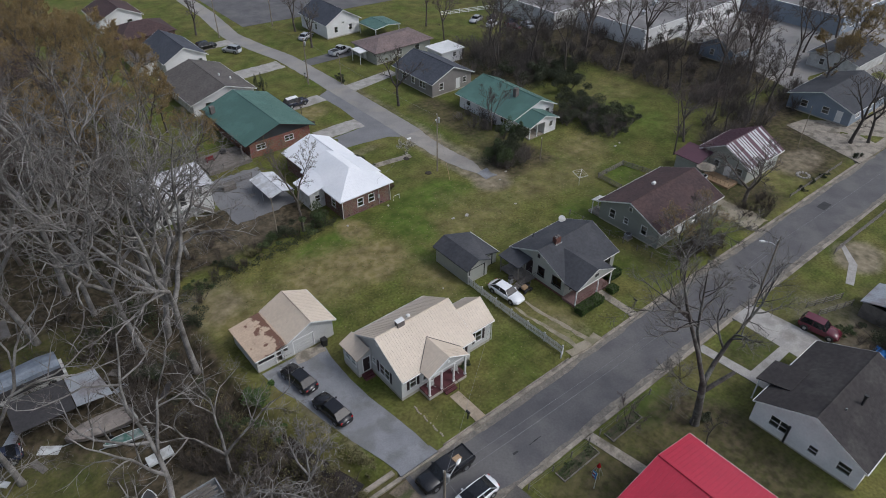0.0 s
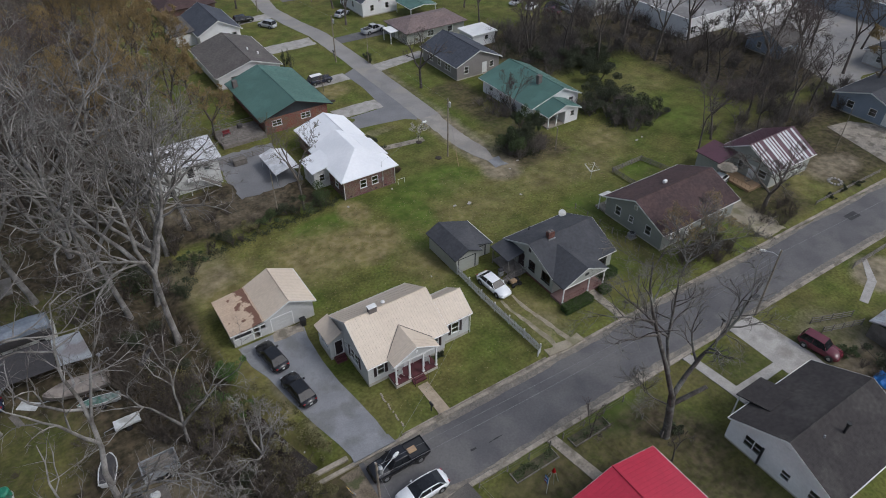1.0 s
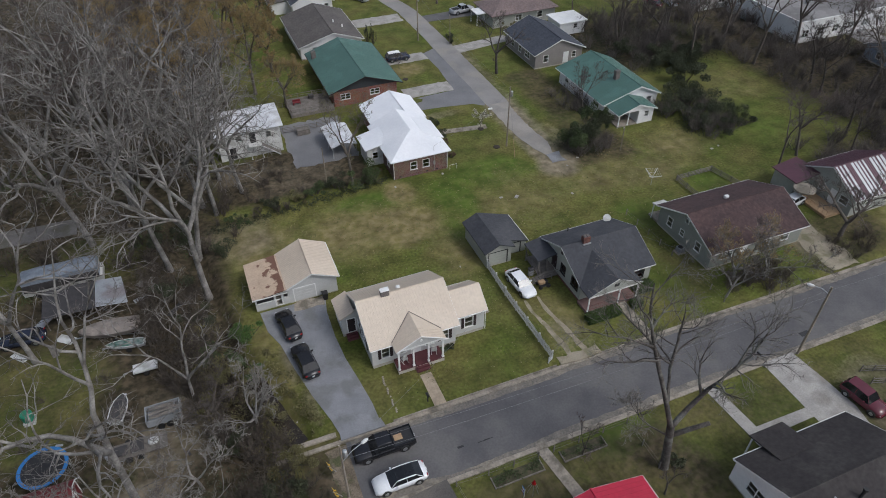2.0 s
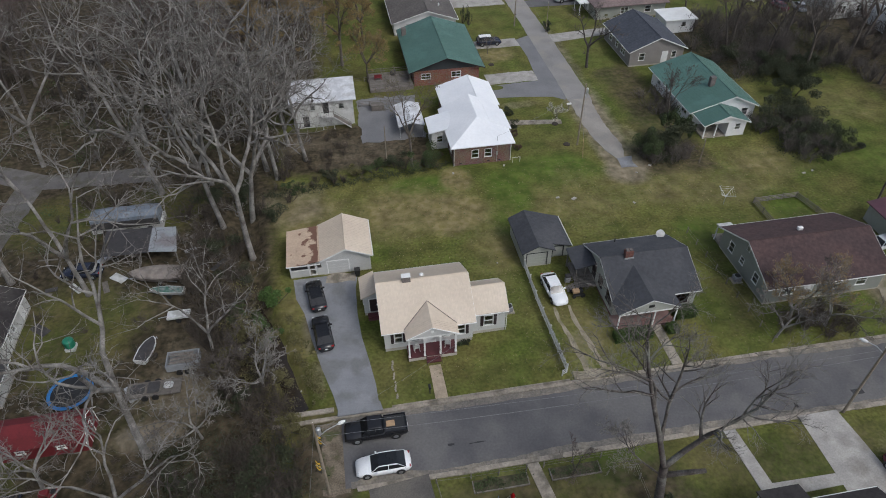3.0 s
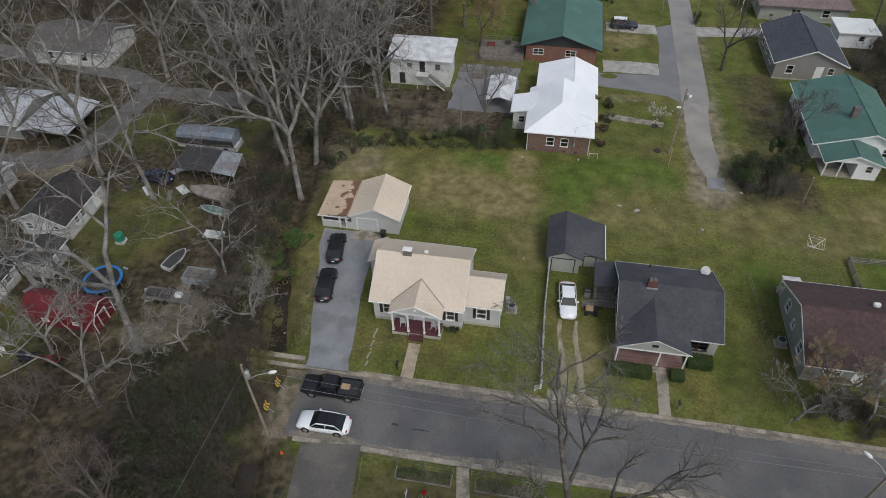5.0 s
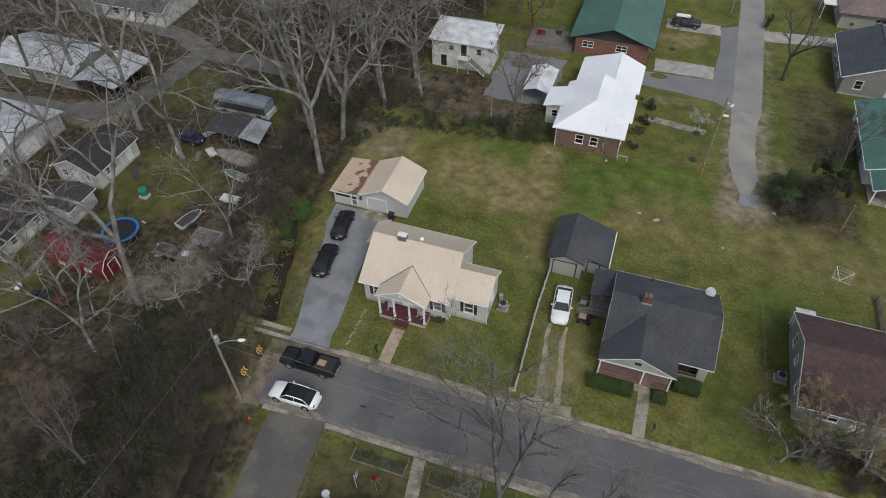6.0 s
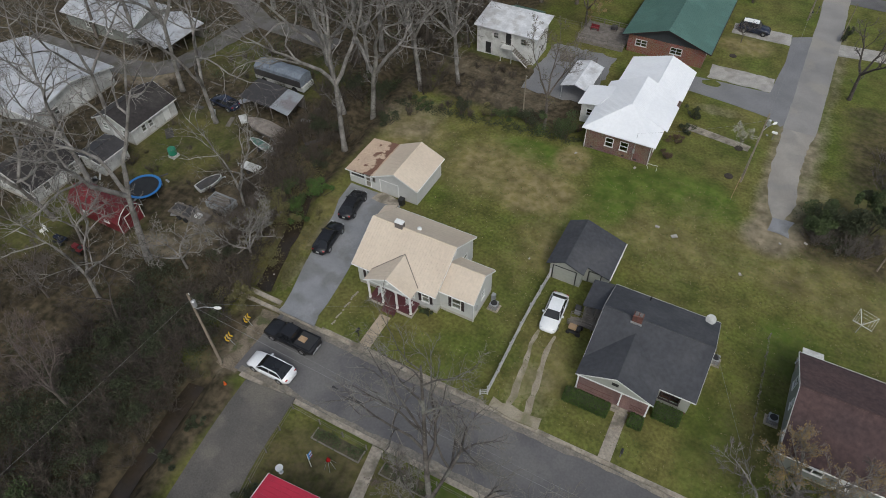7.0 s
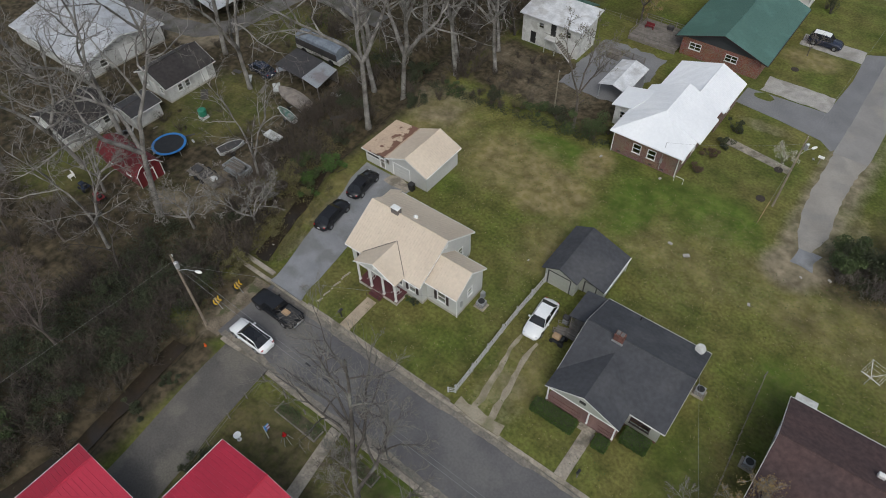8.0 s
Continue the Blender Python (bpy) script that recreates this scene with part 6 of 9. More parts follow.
def car(name, label, kind, paint, L, W, x, y, heading, z=0.0, roof=None, rims="rim", extra=None):
    S = CAR_SHAPES[kind]
    c = thing(name, 0, 0, 0, label, "pickup truck" if kind == "pickup" else "car")
    w, H_ = W / 2, S["H"]
    lo = .3 if kind == "pickup" else .22
    xs = [-.5, -.49, -.45, -.38, -.3, -.2, -.1, 0, .1, .2, .3, .38, .44, .48, .5]
    rings = []
    for s in xs:
        hw = w * (1 - (.12 if kind == "pickup" else .24) * (max(0, abs(s) - .34) / .16) ** 2.2)
        t = lerp_table(S["belt"], s)
        b = lo + .18 * max(0, (abs(s) - .44) / .06)
        rings.append([(s * L, k * hw * f, z_) for k, seq in ((1, ((.86, b), (.97, b + .12), (1.0, (b + t) / 2), (.985, t - .14), (.9, t - .02))), (-1, ((.9, t - .02), (.985, t - .14), (1.0, (b + t) / 2), (.97, b + .12), (.86, b)))) for f, z_ in seq])
    bm = bmesh.new()
    loft(bm, rings)
    body = part("body", bm, paint, c, smooth=True)
    g0, g1, g2, g3 = (v * L for v in S["glass"])
    zb0, zb3 = lerp_table(S["belt"], g0 / L) - .06, lerp_table(S["belt"], g3 / L) - .06
    bw, tw = w * .93, w * .7
    mids = [g1 + (g2 - g1) * i / 4 for i in range(5)]
    zt = [H_ - .04 - .0 * i + (-.02 if i in (0, 4) else .02 if i == 2 else .01) for i in range(5)]
    bm = bmesh.new()
    loft(bm, [[(g0, -bw, zb0), (g0, bw, zb0), (g0 - .02, bw * .98, zb0 + .02), (g0 - .02, -bw * .98, zb0 + .02)]] + [[(a, -bw, zb0), (a, bw, zb0), (a, tw, q), (a, -tw, q)] for a, q in zip(mids, zt)] + [[(g3, -bw, zb3), (g3, bw, zb3), (g3 + .02, bw * .98, zb3 + .02), (g3 + .02, -bw * .98, zb3 + .02)]])
    part("glasshouse", bm, "tinted", c, "dark tinted windows")
    bm = bmesh.new()
    loft(bm, [[(a, -tw * 1.02, q - .02), (a, tw * 1.02, q - .02), (a, tw * .94, q + .025), (a, -tw * .94, q + .025)] for a, q in zip(mids, zt)])
    rp = part("roof", bm, roof or paint, c, smooth=False)
    if roof:
        rp["label"] = "black panoramic glass roof" if roof == "tinted" else "pale roof"
    for k in (-1, 1):
        for p, q in (((g0, k * bw, zb0), (g1, k * tw, zt[0])), ((g3, k * bw, zb3), (g2, k * tw, zt[4])), (((g1 + g2) / 2, k * bw * 1.005, zb0), ((g1 + g2) / 2, k * tw * 1.01, zt[2]))):
            part("pillar", tubes(([p, q], .026), n=6), paint, c)
        if roof:
            part("roof_rail", tubes(([(a, k * tw * 1.02, q - .005) for a, q in zip(mids, zt)], .06), n=6), paint, c)
        bm = bmesh.new()
        mx = g0 - .12 * L
        loft(bm, [[(mx + dx, k * (w * .97 + o), zb0 + zz) for dx, zz in ((-.09, .02), (.07, .02), (.09, .12), (-.07, .16))] for o in (0, .2)])
        part("wing_mirror", bm, paint, c)
        for nm, sx, m, zz in (("headlight", .462, "lens", .66), ("taillight", -.475, "tail", .84)):
            t = zz if kind != "pickup" else .9
            part(nm, boxes((sx * L - .06, sx * L + .06, min(k * w * .58, k * w * .84), max(k * w * .58, k * w * .84), t - .06, t + .05), bevel=.02), m, c)
        part("door_seam", boxes((g3 * .4, g3 * .4 + .015, min(k * w * .985, k * w * 1.004), max(k * w * .985, k * w * 1.004), lo + .2, zb0 - .05)), "black", c)
    r = .4 if kind == "pickup" else .34
    first = None
    for sx in (.31, -.3):
        for k in (-1, 1):
            y0 = k * (w - .2)
            if first is None:
                first = (sx, k)
            bm = bmesh.new()
            tube(bm, [(sx * L, y0, r), (sx * L, k * (w - .03), r), (sx * L, k * (w + .005), r)], [r, r, r * .9], 16)
            wh = part("wheel", bm, "tyre", c)
            bm = bmesh.new()
            tube(bm, [(sx * L, k * (w - .02), r), (sx * L, k * (w + .015), r)], [r * .66, r * .6], 12)
            part("rim", bm, rims, wh)
            bm = bmesh.new()
            tube(bm, [(sx * L, k * (w - .25), r + .04), (sx * L, k * (w + .002), r + .04)], [r + .09, r + .09], 16)
            part("wheel_arch", bm, "black", c)
    part("bumper", boxes((.485 * L, .502 * L, -w * .6, w * .6, lo + .1, lo + .28), bevel=.01), "black" if kind == "pickup" else paint, c)
    part("bumper", boxes((-.504 * L, -.485 * L, -w * .62, w * .62, lo + .1, lo + .3), bevel=.01), "galv" if kind == "pickup" else paint, c)
    part("number_plate", boxes((-.509 * L, -.504 * L, -.15, .15, .62, .74)), "white", c)
    if S["bed"]:
        a, b = S["bed"][0] * L, S["bed"][1] * L
        z0, z1 = 1.1, 1.24
        part("bed_rim", boxes((a, b, w * .86, w * .97, z0 - .1, z1), (a, b, -w * .97, -w * .86, z0 - .1, z1), (a, a + .1, -w * .86, w * .86, z0 - .1, z1), (b - .06, b, -w * .86, w * .86, z0 - .1, z1)), paint, c)
        part("bed_liner", boxes((a + .1, b - .06, -w * .86, w * .86, 1.1, 1.125)), "bed_grey", c, "dark plastic bed liner")
    c.matrix_basis = pose(x, y, z, 0, 0, heading)
    return c


M["bed_grey"] = mat("dark_bed_liner", (.03, .031, .034), (.024, .025, .027), .8, 2, 8, .2, .2, lines=(1, .12))
RZ = ROAD_Z
car("pickup_truck", "black crew-cab pickup parked at the kerb", "pickup", "paint_black", 5.9, 2.0, 23.2, 27.7, 180, RZ)
car("sedan", "white crossover with a black panoramic roof parked on the street", "sedan", "paint_white", 4.95, 1.9, 23.5, 24.0, 180, RZ, roof="tinted")
car("sedan", "black sedan on the gravel driveway by the garage", "sedan", "paint_black", 4.9, 1.86, 18.2, 46.1, 98, .035)
car("sedan", "black sedan on the gravel driveway behind another", "sedan", "paint_black", 5.0, 1.88, 18.75, 40.35, 97, .035)
car("sedan", "white sedan with a dark sunroof beside the picket fence", "sedan", "paint_white", 4.95, 1.88, 45.0, 42.3, 274, .0)
car("suv", "dark maroon off-roader on the concrete drive", "suv", "paint_maroon", 4.5, 1.85, 68.6, 14.6, 277, .035)
car("sedan", "white car in the earth drive", "sedan", "paint_white", 4.6, 1.8, 86.6, 42.6, 190, .03)
car("suv", "dark blue car with a pale roof on the pad", "suv", "paint_navy", 4.7, 1.85, 52.3, 107.6, 0, .05, roof="white")
car("suv", "black car on a far driveway", "suv", "paint_black", 4.7, 1.85, 51.5, 147.5, 0, .04)
car("suv", "silver off-roader on the far lawn", "suv", "paint_silver", 4.5, 1.85, 55, 141.6, 120, .0)
car("pickup_truck", "silver pickup beside the far house", "pickup", "paint_silver", 5.6, 1.95, 73.5, 125.5, 10, .03)
car("sedan", "pale car near the far white house", "sedan", "paint_silver", 4.6, 1.8, 72.5, 139, 30, .0)
for i, (x, y, a, p) in enumerate([(113, 118, 20, "paint_white"), (116, 121, 30, "paint_black"), (112, 123, 200, "paint_silver"), (117.5, 116, 15, "paint_navy"), (115, 113, 100, "paint_maroon"), (119, 112, 80, "paint_silver")]):
    car("sedan", "old car parked in the far yard", "sedan", p, 4.6, 1.8, x, y, a)["group"] = "cars in the far yard"
car("sedan", "dark car standing under trees in the west yard", "sedan", "paint_navy", 4.7, 1.85, -9.0, 55.0, 175)
box_ = solo("cardboard_box", boxes((24.2, 25.0, 27.4, 28.0, RZ + 1.125, RZ + 1.23), bevel=.01), "wood_tan", "flattened cardboard box in a truck bed", "box")


# ---- fences ----
def picket_fence():
    f = thing("picket_fence", 42.8, 38, 0, "weathered white picket fence between the two lots", "fence")
    line = [(42.75, 46.75), (42.72, 44.2), (42.66, 41.6), (42.7, 39.0), (42.78, 36.4), (42.86, 33.8), (42.92, 31.1)]
    first = pk = None
    for i, (x, y) in enumerate(line):
        if first is None:
            first = part("post", boxes((x - .06, x + .06, y - .06, y + .06, -.3, 1.35), (x - .08, x + .08, y - .08, y + .08, 1.35, 1.4)), "fence_white", f)
        else:
            share(first, "post", x - line[0][0], y - line[0][1], random.uniform(-.06, .02))
    for (ax, ay), (bx, by) in zip(line, line[1:]):
        for z in (.35, .95):
            part("rail", tubes(([(ax - .04, ay, z), (bx - .04, by, z)], .04), n=4), "fence_white", f)
        k = int(math.dist((ax, ay), (bx, by)) / .145)
        for i in range(k):
            x, y = ax + (bx - ax) * (i + .5) / k, ay + (by - ay) * (i + .5) / k
            if pk is None:
                bm = bmesh.new()
                prism(bm, [(0, -.045, .06), (0, .045, .06), (0, .045, 1.12), (0, 0, 1.2), (0, -.045, 1.12)], .02, 0, 0)
                pk = part("picket", bm, "fence_white", f)
                pk.location = (x, y, 0)
            else:
                o = share(pk, "picket", x, y, random.uniform(-.03, .02))
                o.rotation_euler = (random.gauss(0, .012), random.gauss(0, .02), random.gauss(0, .05))
    # the bent end panel by the street
    part("end_rail", tubes(([(42.95, 31.0, .95), (42.35, 30.75, .8)], .04), ([(42.95, 31.0, .6), (42.35, 30.75, .5)], .04), ([(42.95, 31.0, .3), (42.35, 30.75, .2)], .04), n=4), "fence_white", f)
    part("end_post", boxes((42.3, 42.4, 30.7, 30.8, -.4, .9)), "fence_white", f)


picket_fence()


def post_fence(label, line, gap, h, material, rails=2, rail_r=.03, post_w=.09, name="fence", mesh=None):
    f = thing(name, line[0][0], line[0][1], gz(*line[0]), label, "fence")
    first = None
    pts = densify(line, gap)
    for x, y in pts:
        if first is None:
            first = part("post", boxes((x - post_w / 2, x + post_w / 2, y - post_w / 2, y + post_w / 2, -.4, h + .08)), material, f)
            fx, fy = x, y
        else:
            share(first, "post", x - fx, y - fy, gz(x, y) - gz(fx, fy) + random.uniform(-.05, .03))
    for a, b in zip(pts, pts[1:]):
        for i in range(rails):
            z = h * (i + 1) / rails - .08
            part("rail", tubes(([(a[0], a[1], gz(*a) + z), (b[0], b[1], gz(*b) + z)], rail_r), n=4), material, f)
    return f


post_fence("low dark wire fence between the yards", [(64.6, 49.3), (65.0, 40), (65.5, 31)], 2.0, .9, "wood_grey", 2, .015)
post_fence("weathered timber pen fence", [(76.0, 49.0), (76.0, 53.5), (82.2, 53.6), (83.4, 48.6)], 1.6, .9, "wood_grey", 4, .06)
post_fence("thin wire fence along the southern pavement", [(36.0, 21.3), (31.0, 21.4), (27.9, 21.5), (28.4, 17), (29.4, 11.5)], 2.2, .9, "wood_grey", 2, .015)
post_fence("thin wire fence along the southern pavement", [(37.6, 21.3), (45.6, 21.3), (45.6, 16.2)], 2.2, .9, "wood_grey", 2, .015)
post_fence("rustic timber rail fence", [(85, 20.4), (92, 20.4), (104, 20.2)], 2.2, 1.0, "wood_grey", 3, .06)
post_fence("timber ramp railing by the drive", [(71.5, 17.5), (76.5, 15.6)], 1.2, 1.0, "wood_grey", 3, .05)
post_fence("timber ramp railing by the drive", [(71.2, 15.9), (76.2, 14.2)], 1.2, 1.0, "wood_grey", 3, .05)
post_fence("low timber edging rail along the street", [(94, 31.3), (110, 31.0)], 1.8, .6, "wood_grey", 2, .06)
post_fence("white gate rails across the far yard", [(108, 132), (128, 126)], 2.5, 1.1, "white", 3, .06)
post_fence("pale wire fence north of the outbuilding", [(22.5, 97), (36, 97)], 2.5, .9, "wood_grey", 2, .02)
post_fence("grey board fence behind the brick house", [(26.2, 88.5), (33.5, 88.2)], 1.6, 1.0, "wood_grey", 4, .05)

M["bed_mulch"] = mat("leaf_mulch", (0.09, 0.075, 0.05), (0.05, 0.055, 0.025), 0.97, 1.5, 6.0, 0.4, 0.5)
# planting beds edged with timber by the southern pavement
for x0, x1 in ((31.0, 36.0), (38.0, 42.6)):
    e = thing("planting_bed", (x0 + x1) / 2, 20.6, 0, "narrow planting bed edged with pale timbers", "flower bed")
    part("edging", boxes((x0, x1, 19.9, 20.0, -.1, .14), (x0, x0 + .1, 20.0, 21.1, -.1, .14), (x1 - .1, x1, 20.0, 21.1, -.1, .14)), "wood_grey", e)
    part("soil", boxes((x0 + .1, x1 - .1, 20.0, 21.1, -.1, .06)), "bed_mulch", e)
# the broken stone edging along the drive and lawn
rs = random.Random(8)
st = thing("edging_stones", 25.0, 33, 0, "broken line of pale edging stones", "edging")
s0 = None
for i in range(22):
    x, y = 25.6 + .06 * math.sin(i) + (.0), 31.0 + i * .22
    if s0 is None:
        bm = boxes((-.11, .11, -.08, .08, -.03, .1), bevel=.03)
        s0 = part("stone", bm, "concrete", st)
        s0.location = (x, y, 0)
    elif rs.random() < .85:
        share(s0, "stone", x, y, rs.uniform(-.05, 0), rs.uniform(0, 3))


# ---- poles, lamps and wires ----
def pole(x, y, h, label, lamp=None, arm=0.0, box_=True, r=.14, z=0.0):
    p = thing("utility_pole", x, y, gz(x, y), label, "utility pole")
    bm = bmesh.new()
    tube(bm, [(x, y, gz(x, y) - .3), (x, y, h)], [r, r * .65], 10)
    part("pole", bm, "wood_pole", p)
    if box_:
        bm = bmesh.new()
        tube(bm, [(x + .3, y, h - 1.6), (x + .3, y, h - 1.5), (x + .3, y, h - .8), (x + .3, y, h - .7)], [.12, .2, .2, .1], 10)
        part("transformer", bm, "galv", p, "grey transformer can")
        part("bracket", boxes((x, x + .3, y - .04, y + .04, h - 1.4, h - 1.32), (x, x + .3, y - .04, y + .04, h - .95, h - .87)), "galv", p)
    part("insulator", tubes(([(x, y + .12, h - .25), (x, y + .12, h - .05)], .05), ([(x, y, h - .2), (x, y + .12, h - .2)], .02)), "white", p)
    if lamp:
        lx, ly, lz = lamp
        part("lamp_arm", tubes(([(x, y, lz - .5), ((x + lx) / 2, (y + ly) / 2, lz - .05), (lx, ly, lz)], .035)), "galv", p)
        d = Vector((lx - x, ly - y, 0)).normalized()
        a = Vector((lx, ly, lz))
        bm = bmesh.new()
        tube(bm, [a - d * .05, a + d * .1, a + d * .4, a + d * .62], [.06, .14, .15, .07], 10)
        hd = part("lamp_head", bm, "white", p, "white cobra-head street lamp", smooth=True)
        bm = bmesh.new()
        tube(bm, [a + d * .15 - Vector((0, 0, .13)), a + d * .42 - Vector((0, 0, .13))], [.08, .08], 8)
        part("lamp_lens", bm, "lens", hd)
    return p


pole(18.6, 22.3, 10.6, "weathered timber pole with a street lamp and transformer", lamp=(20.4, 23.0, 9.0))
pole(67.6, 21.9, 9.6, "timber pole with a lamp across the street", lamp=(66.6, 23.0, 9.2), box_=False)
pole(57.6, 71.35, 10.0, "timber pole with a transformer on the lane", lamp=(58.4, 72.5, 8.1), r=.13)
pole(59.2, 114.9, 9.5, "timber pole on the lane")
pole(56.8, 152.5, 9.5, "timber pole on the lane", box_=False)
pole(70.5, 152, 9.5, "timber pole by the car park", box_=False)
pole(64.5, 110.8, 6.0, "slim pole by the verge", box_=False, r=.08)
pole(29.0, 71.2, 6.5, "slim old timber pole in the brush", box_=False, r=.1)
pole(73.2, 63.5, 4.0, "old leaning timber post", box_=False, r=.1)
pole(110.5, 38.5, 7.5, "slim pole by the drive", box_=False, r=.07)


def wire(label, p, q, sag, r=.011, colour="wire"):
    p, q = Vector(p), Vector(q)
    pts = []
    for i in range(15):
        s = i / 14
        v = p.lerp(q, s)
        v.z -= 4 * sag * s * (1 - s)
        pts.append(v)
    w = solo("overhead_wire", tubes((pts, r), n=4), colour, label, "wire")


M["wire"] = mat("grey_cable", (.22, .22, .225), (.17, .17, .175), .6, 2, 8, .1, 0)
wire("overhead cable along the street", (18.6, 22.4, 10.1), (67.6, 22.0, 9.1), .5)
wire("overhead cable along the street", (18.6, 22.4, 8.6), (67.6, 22.0, 8.2), .6, .014)
wire("overhead cable along the street", (67.6, 22.0, 9.1), (150, 20.5, 9.2), .7)
wire("service cable to the cottage", (18.6, 22.4, 9.2), (38.2, 37.75, 3.3), .5)
wire("overhead cable down the thicket", (18.6, 22.4, 9.8), (14, -30, 10), .8)
wire("service cable to the bungalow", (67.6, 22.0, 8.6), (59.6, 44.5, 3.0), .4)
wire("overhead cable on the lane", (57.6, 71.35, 9.6), (59.2, 114.9, 9.2), .6)
wire("overhead cable on the lane", (59.2, 114.9, 9.2), (56.8, 152.5, 9.2), .5)
wire("service cable to the brick house", (57.6, 71.35, 9.1), (44.67, 69.3, 4.2), .4)
wire("guy cable of the lane pole", (57.6, 71.35, 8.8), (57.16, 67.6, 0), .0)


# ---- chevron boards at the dead end ----
def chevron_board(x, y, z0, tilt, label):
    c = thing("chevron_sign", 0, 0, 0, label, "road sign", "chevron boards at the dead end")
    part("post", boxes((-.04, .04, -.02, .02, -.3, 1.5)), "galv", c)
    part("board", boxes((-.03, .0, -.55, .55, .7, 1.45)), "black", c, "black sign board")
    for i in range(3):
        yy = -.4 + i * .3
        for s in (-1, 1):
            bm = bmesh.new()
            prism(bm, [(.002, yy, 1.075), (.002, yy + .16, 1.075), (.002, yy + .32, 1.075 + s * .34), (.002, yy + .16, 1.075 + s * .34)], .008, 0, 0)
            part("chevron", bm, "yellow", c)
    c.matrix_basis = pose(x, y, z0, 0, tilt, 8)


chevron_board(18.3, 24.6, ROAD_Z, -28, "yellow and black chevron board leaning at the dead end")
chevron_board(18.4, 27.2, ROAD_Z, -24, "yellow and black chevron board at the dead end")
bm = bmesh.new()
tube(bm, [(20.6, 20.6, 0), (20.6, 20.6, .05), (20.6, 20.6, .5)], [.16, .14, .03], 10)
solo("traffic_cone", bm, mat("orange_plastic", (.55, .1, .02), None, .5), "small orange traffic cone in the grass", "cone")


# ---- round the cottage ----
def wheelie_bin(x, y, colour, label):
    b = thing("wheelie_bin", x, y, gz(x, y), label, "bin")
    bm = bmesh.new()
    loft(bm, [[(x - s, y - s, z), (x + s, y - s, z), (x + s, y + s, z), (x - s, y + s, z)] for s, z in ((.24, .02), (.31, .98))])
    part("body", bm, colour, b)
    part("lid", boxes((x - .34, x + .34, y - .36, y + .33, .98, 1.06), bevel=.025), colour, b)
    for k in (-1, 1):
        bm = bmesh.new()
        tube(bm, [(x + k * .2, y + .27, .11), (x + k * .27, y + .27, .11)], [.11, .11], 10)
        part("wheel", bm, "tyre", b)


wheelie_bin(23.1, 49.1, "black", "black wheelie bin by the garage")


def ac_unit(x, y, label):
    a = thing("air_conditioner", x, y, 0, label, "air conditioner")
    part("pad", boxes((x - .6, x + .6, y - .55, y + .55, -.1, .08)), "concrete", a)
    part("casing", boxes((x - .4, x + .4, y - .4, y + .4, .08, .8), bevel=.03), "ac_grey", a)
    bm = bmesh.new()
    tube(bm, [(x, y, .8), (x, y, .83)], [.34, .34], 16)
    part("fan_guard", bm, "black", a)
    for i in range(5):
        part("louvre", boxes((x - .41, x + .41, y - .412, y + .412, .18 + i * .12, .22 + i * .12)), "chimney_grey", a)


M["ac_grey"] = mat("grey_enamel", (.3, .31, .32), (.26, .27, .28), .5, 1.5, 6, .08, .05)
ac_unit(39.2, 40.4, "grey air conditioner on a concrete pad by the cottage")
ac_unit(60.5, 44.2, "grey air conditioner on a pad by the bungalow")
ac_unit(66.4, 40.3, "grey air conditioner beside the sage green house")
b = thing("gas_meter_box", 39.0, 41.6, 0, "pale utility cabinet beside the cottage", "utility box")
part("cabinet", boxes((38.5, 38.9, 41.2, 41.6, 0, .8), bevel=.02), "ac_grey", b)


def rocking_chair(x, y, rz):
    c = thing("rocking_chair", 0, 0, 0, "pale wooden rocking chair on the porch", "chair", "porch chairs")
    part("seat", boxes((-.26, .26, -.26, .24, .4, .44)), "old_white", c)
    for i in range(5):
        part("back_slat", boxes((-.22 + i * .1, -.16 + i * .1, .22, .25, .44, 1.15)), "old_white", c)
    part("top_rail", boxes((-.27, .27, .21, .26, 1.1, 1.2)), "old_white", c)
    for k in (-.27, .27):
        part("arm", boxes((k - .04, k + .04, -.28, .24, .62, .66)), "old_white", c)
        part("rocker", tubes(([(k, -.45, .1), (k, -.1, .02), (k, .2, .03), (k, .5, .14)], .03)), "old_white", c)
        for yy in (-.22, .2):
            part("leg", boxes((k - .025, k + .025, yy - .025, yy + .025, .02, .64)), "old_white", c)
    c.matrix_basis = pose(x, y, .55, 0, 0, rz)


rocking_chair(28.3, 36.3, 190)
rocking_chair(31.6, 36.3, 165)
m_ = thing("mailbox", 28.85, 31.0, 0, "black post-mounted mailbox by the walk", "mailbox")
part("post", boxes((28.8, 28.9, 30.95, 31.05, -.3, 1.0)), "black", m_)
bm = bmesh.new()
tube(bm, [(28.85, 30.75, 1.1), (28.85, 31.25, 1.1)], [.14, .14], 10)
part("box", bm, "black", m_)
for x, y in ((55.6, 30.9), (63.0, 22.9), (59.5, 115.9), (60.2, 118)):
    m_ = thing("mailbox", x, y, gz(x, y), "black mailbox on a timber post", "mailbox", "mailboxes")
    z = gz(x, y)
    part("post", boxes((x - .05, x + .05, y - .05, y + .05, z - .3, z + 1.0)), "wood_grey", m_)
    bm = bmesh.new()
    tube(bm, [(x, y - .22, z + 1.1), (x, y + .25, z + 1.1)], [.12, .12], 10)
    part("box", bm, "black", m_)
w_ = thing("front_steps", 29.9, 30.6, 0, "pale concrete steps from the street to the walk", "steps")
for i in range(3):
    part("step", boxes((29.3, 30.55, 30.0 + .3 * i, 30.3 + .3 * i, -.6, -.14 + .07 * i)), "pale_concrete", w_)
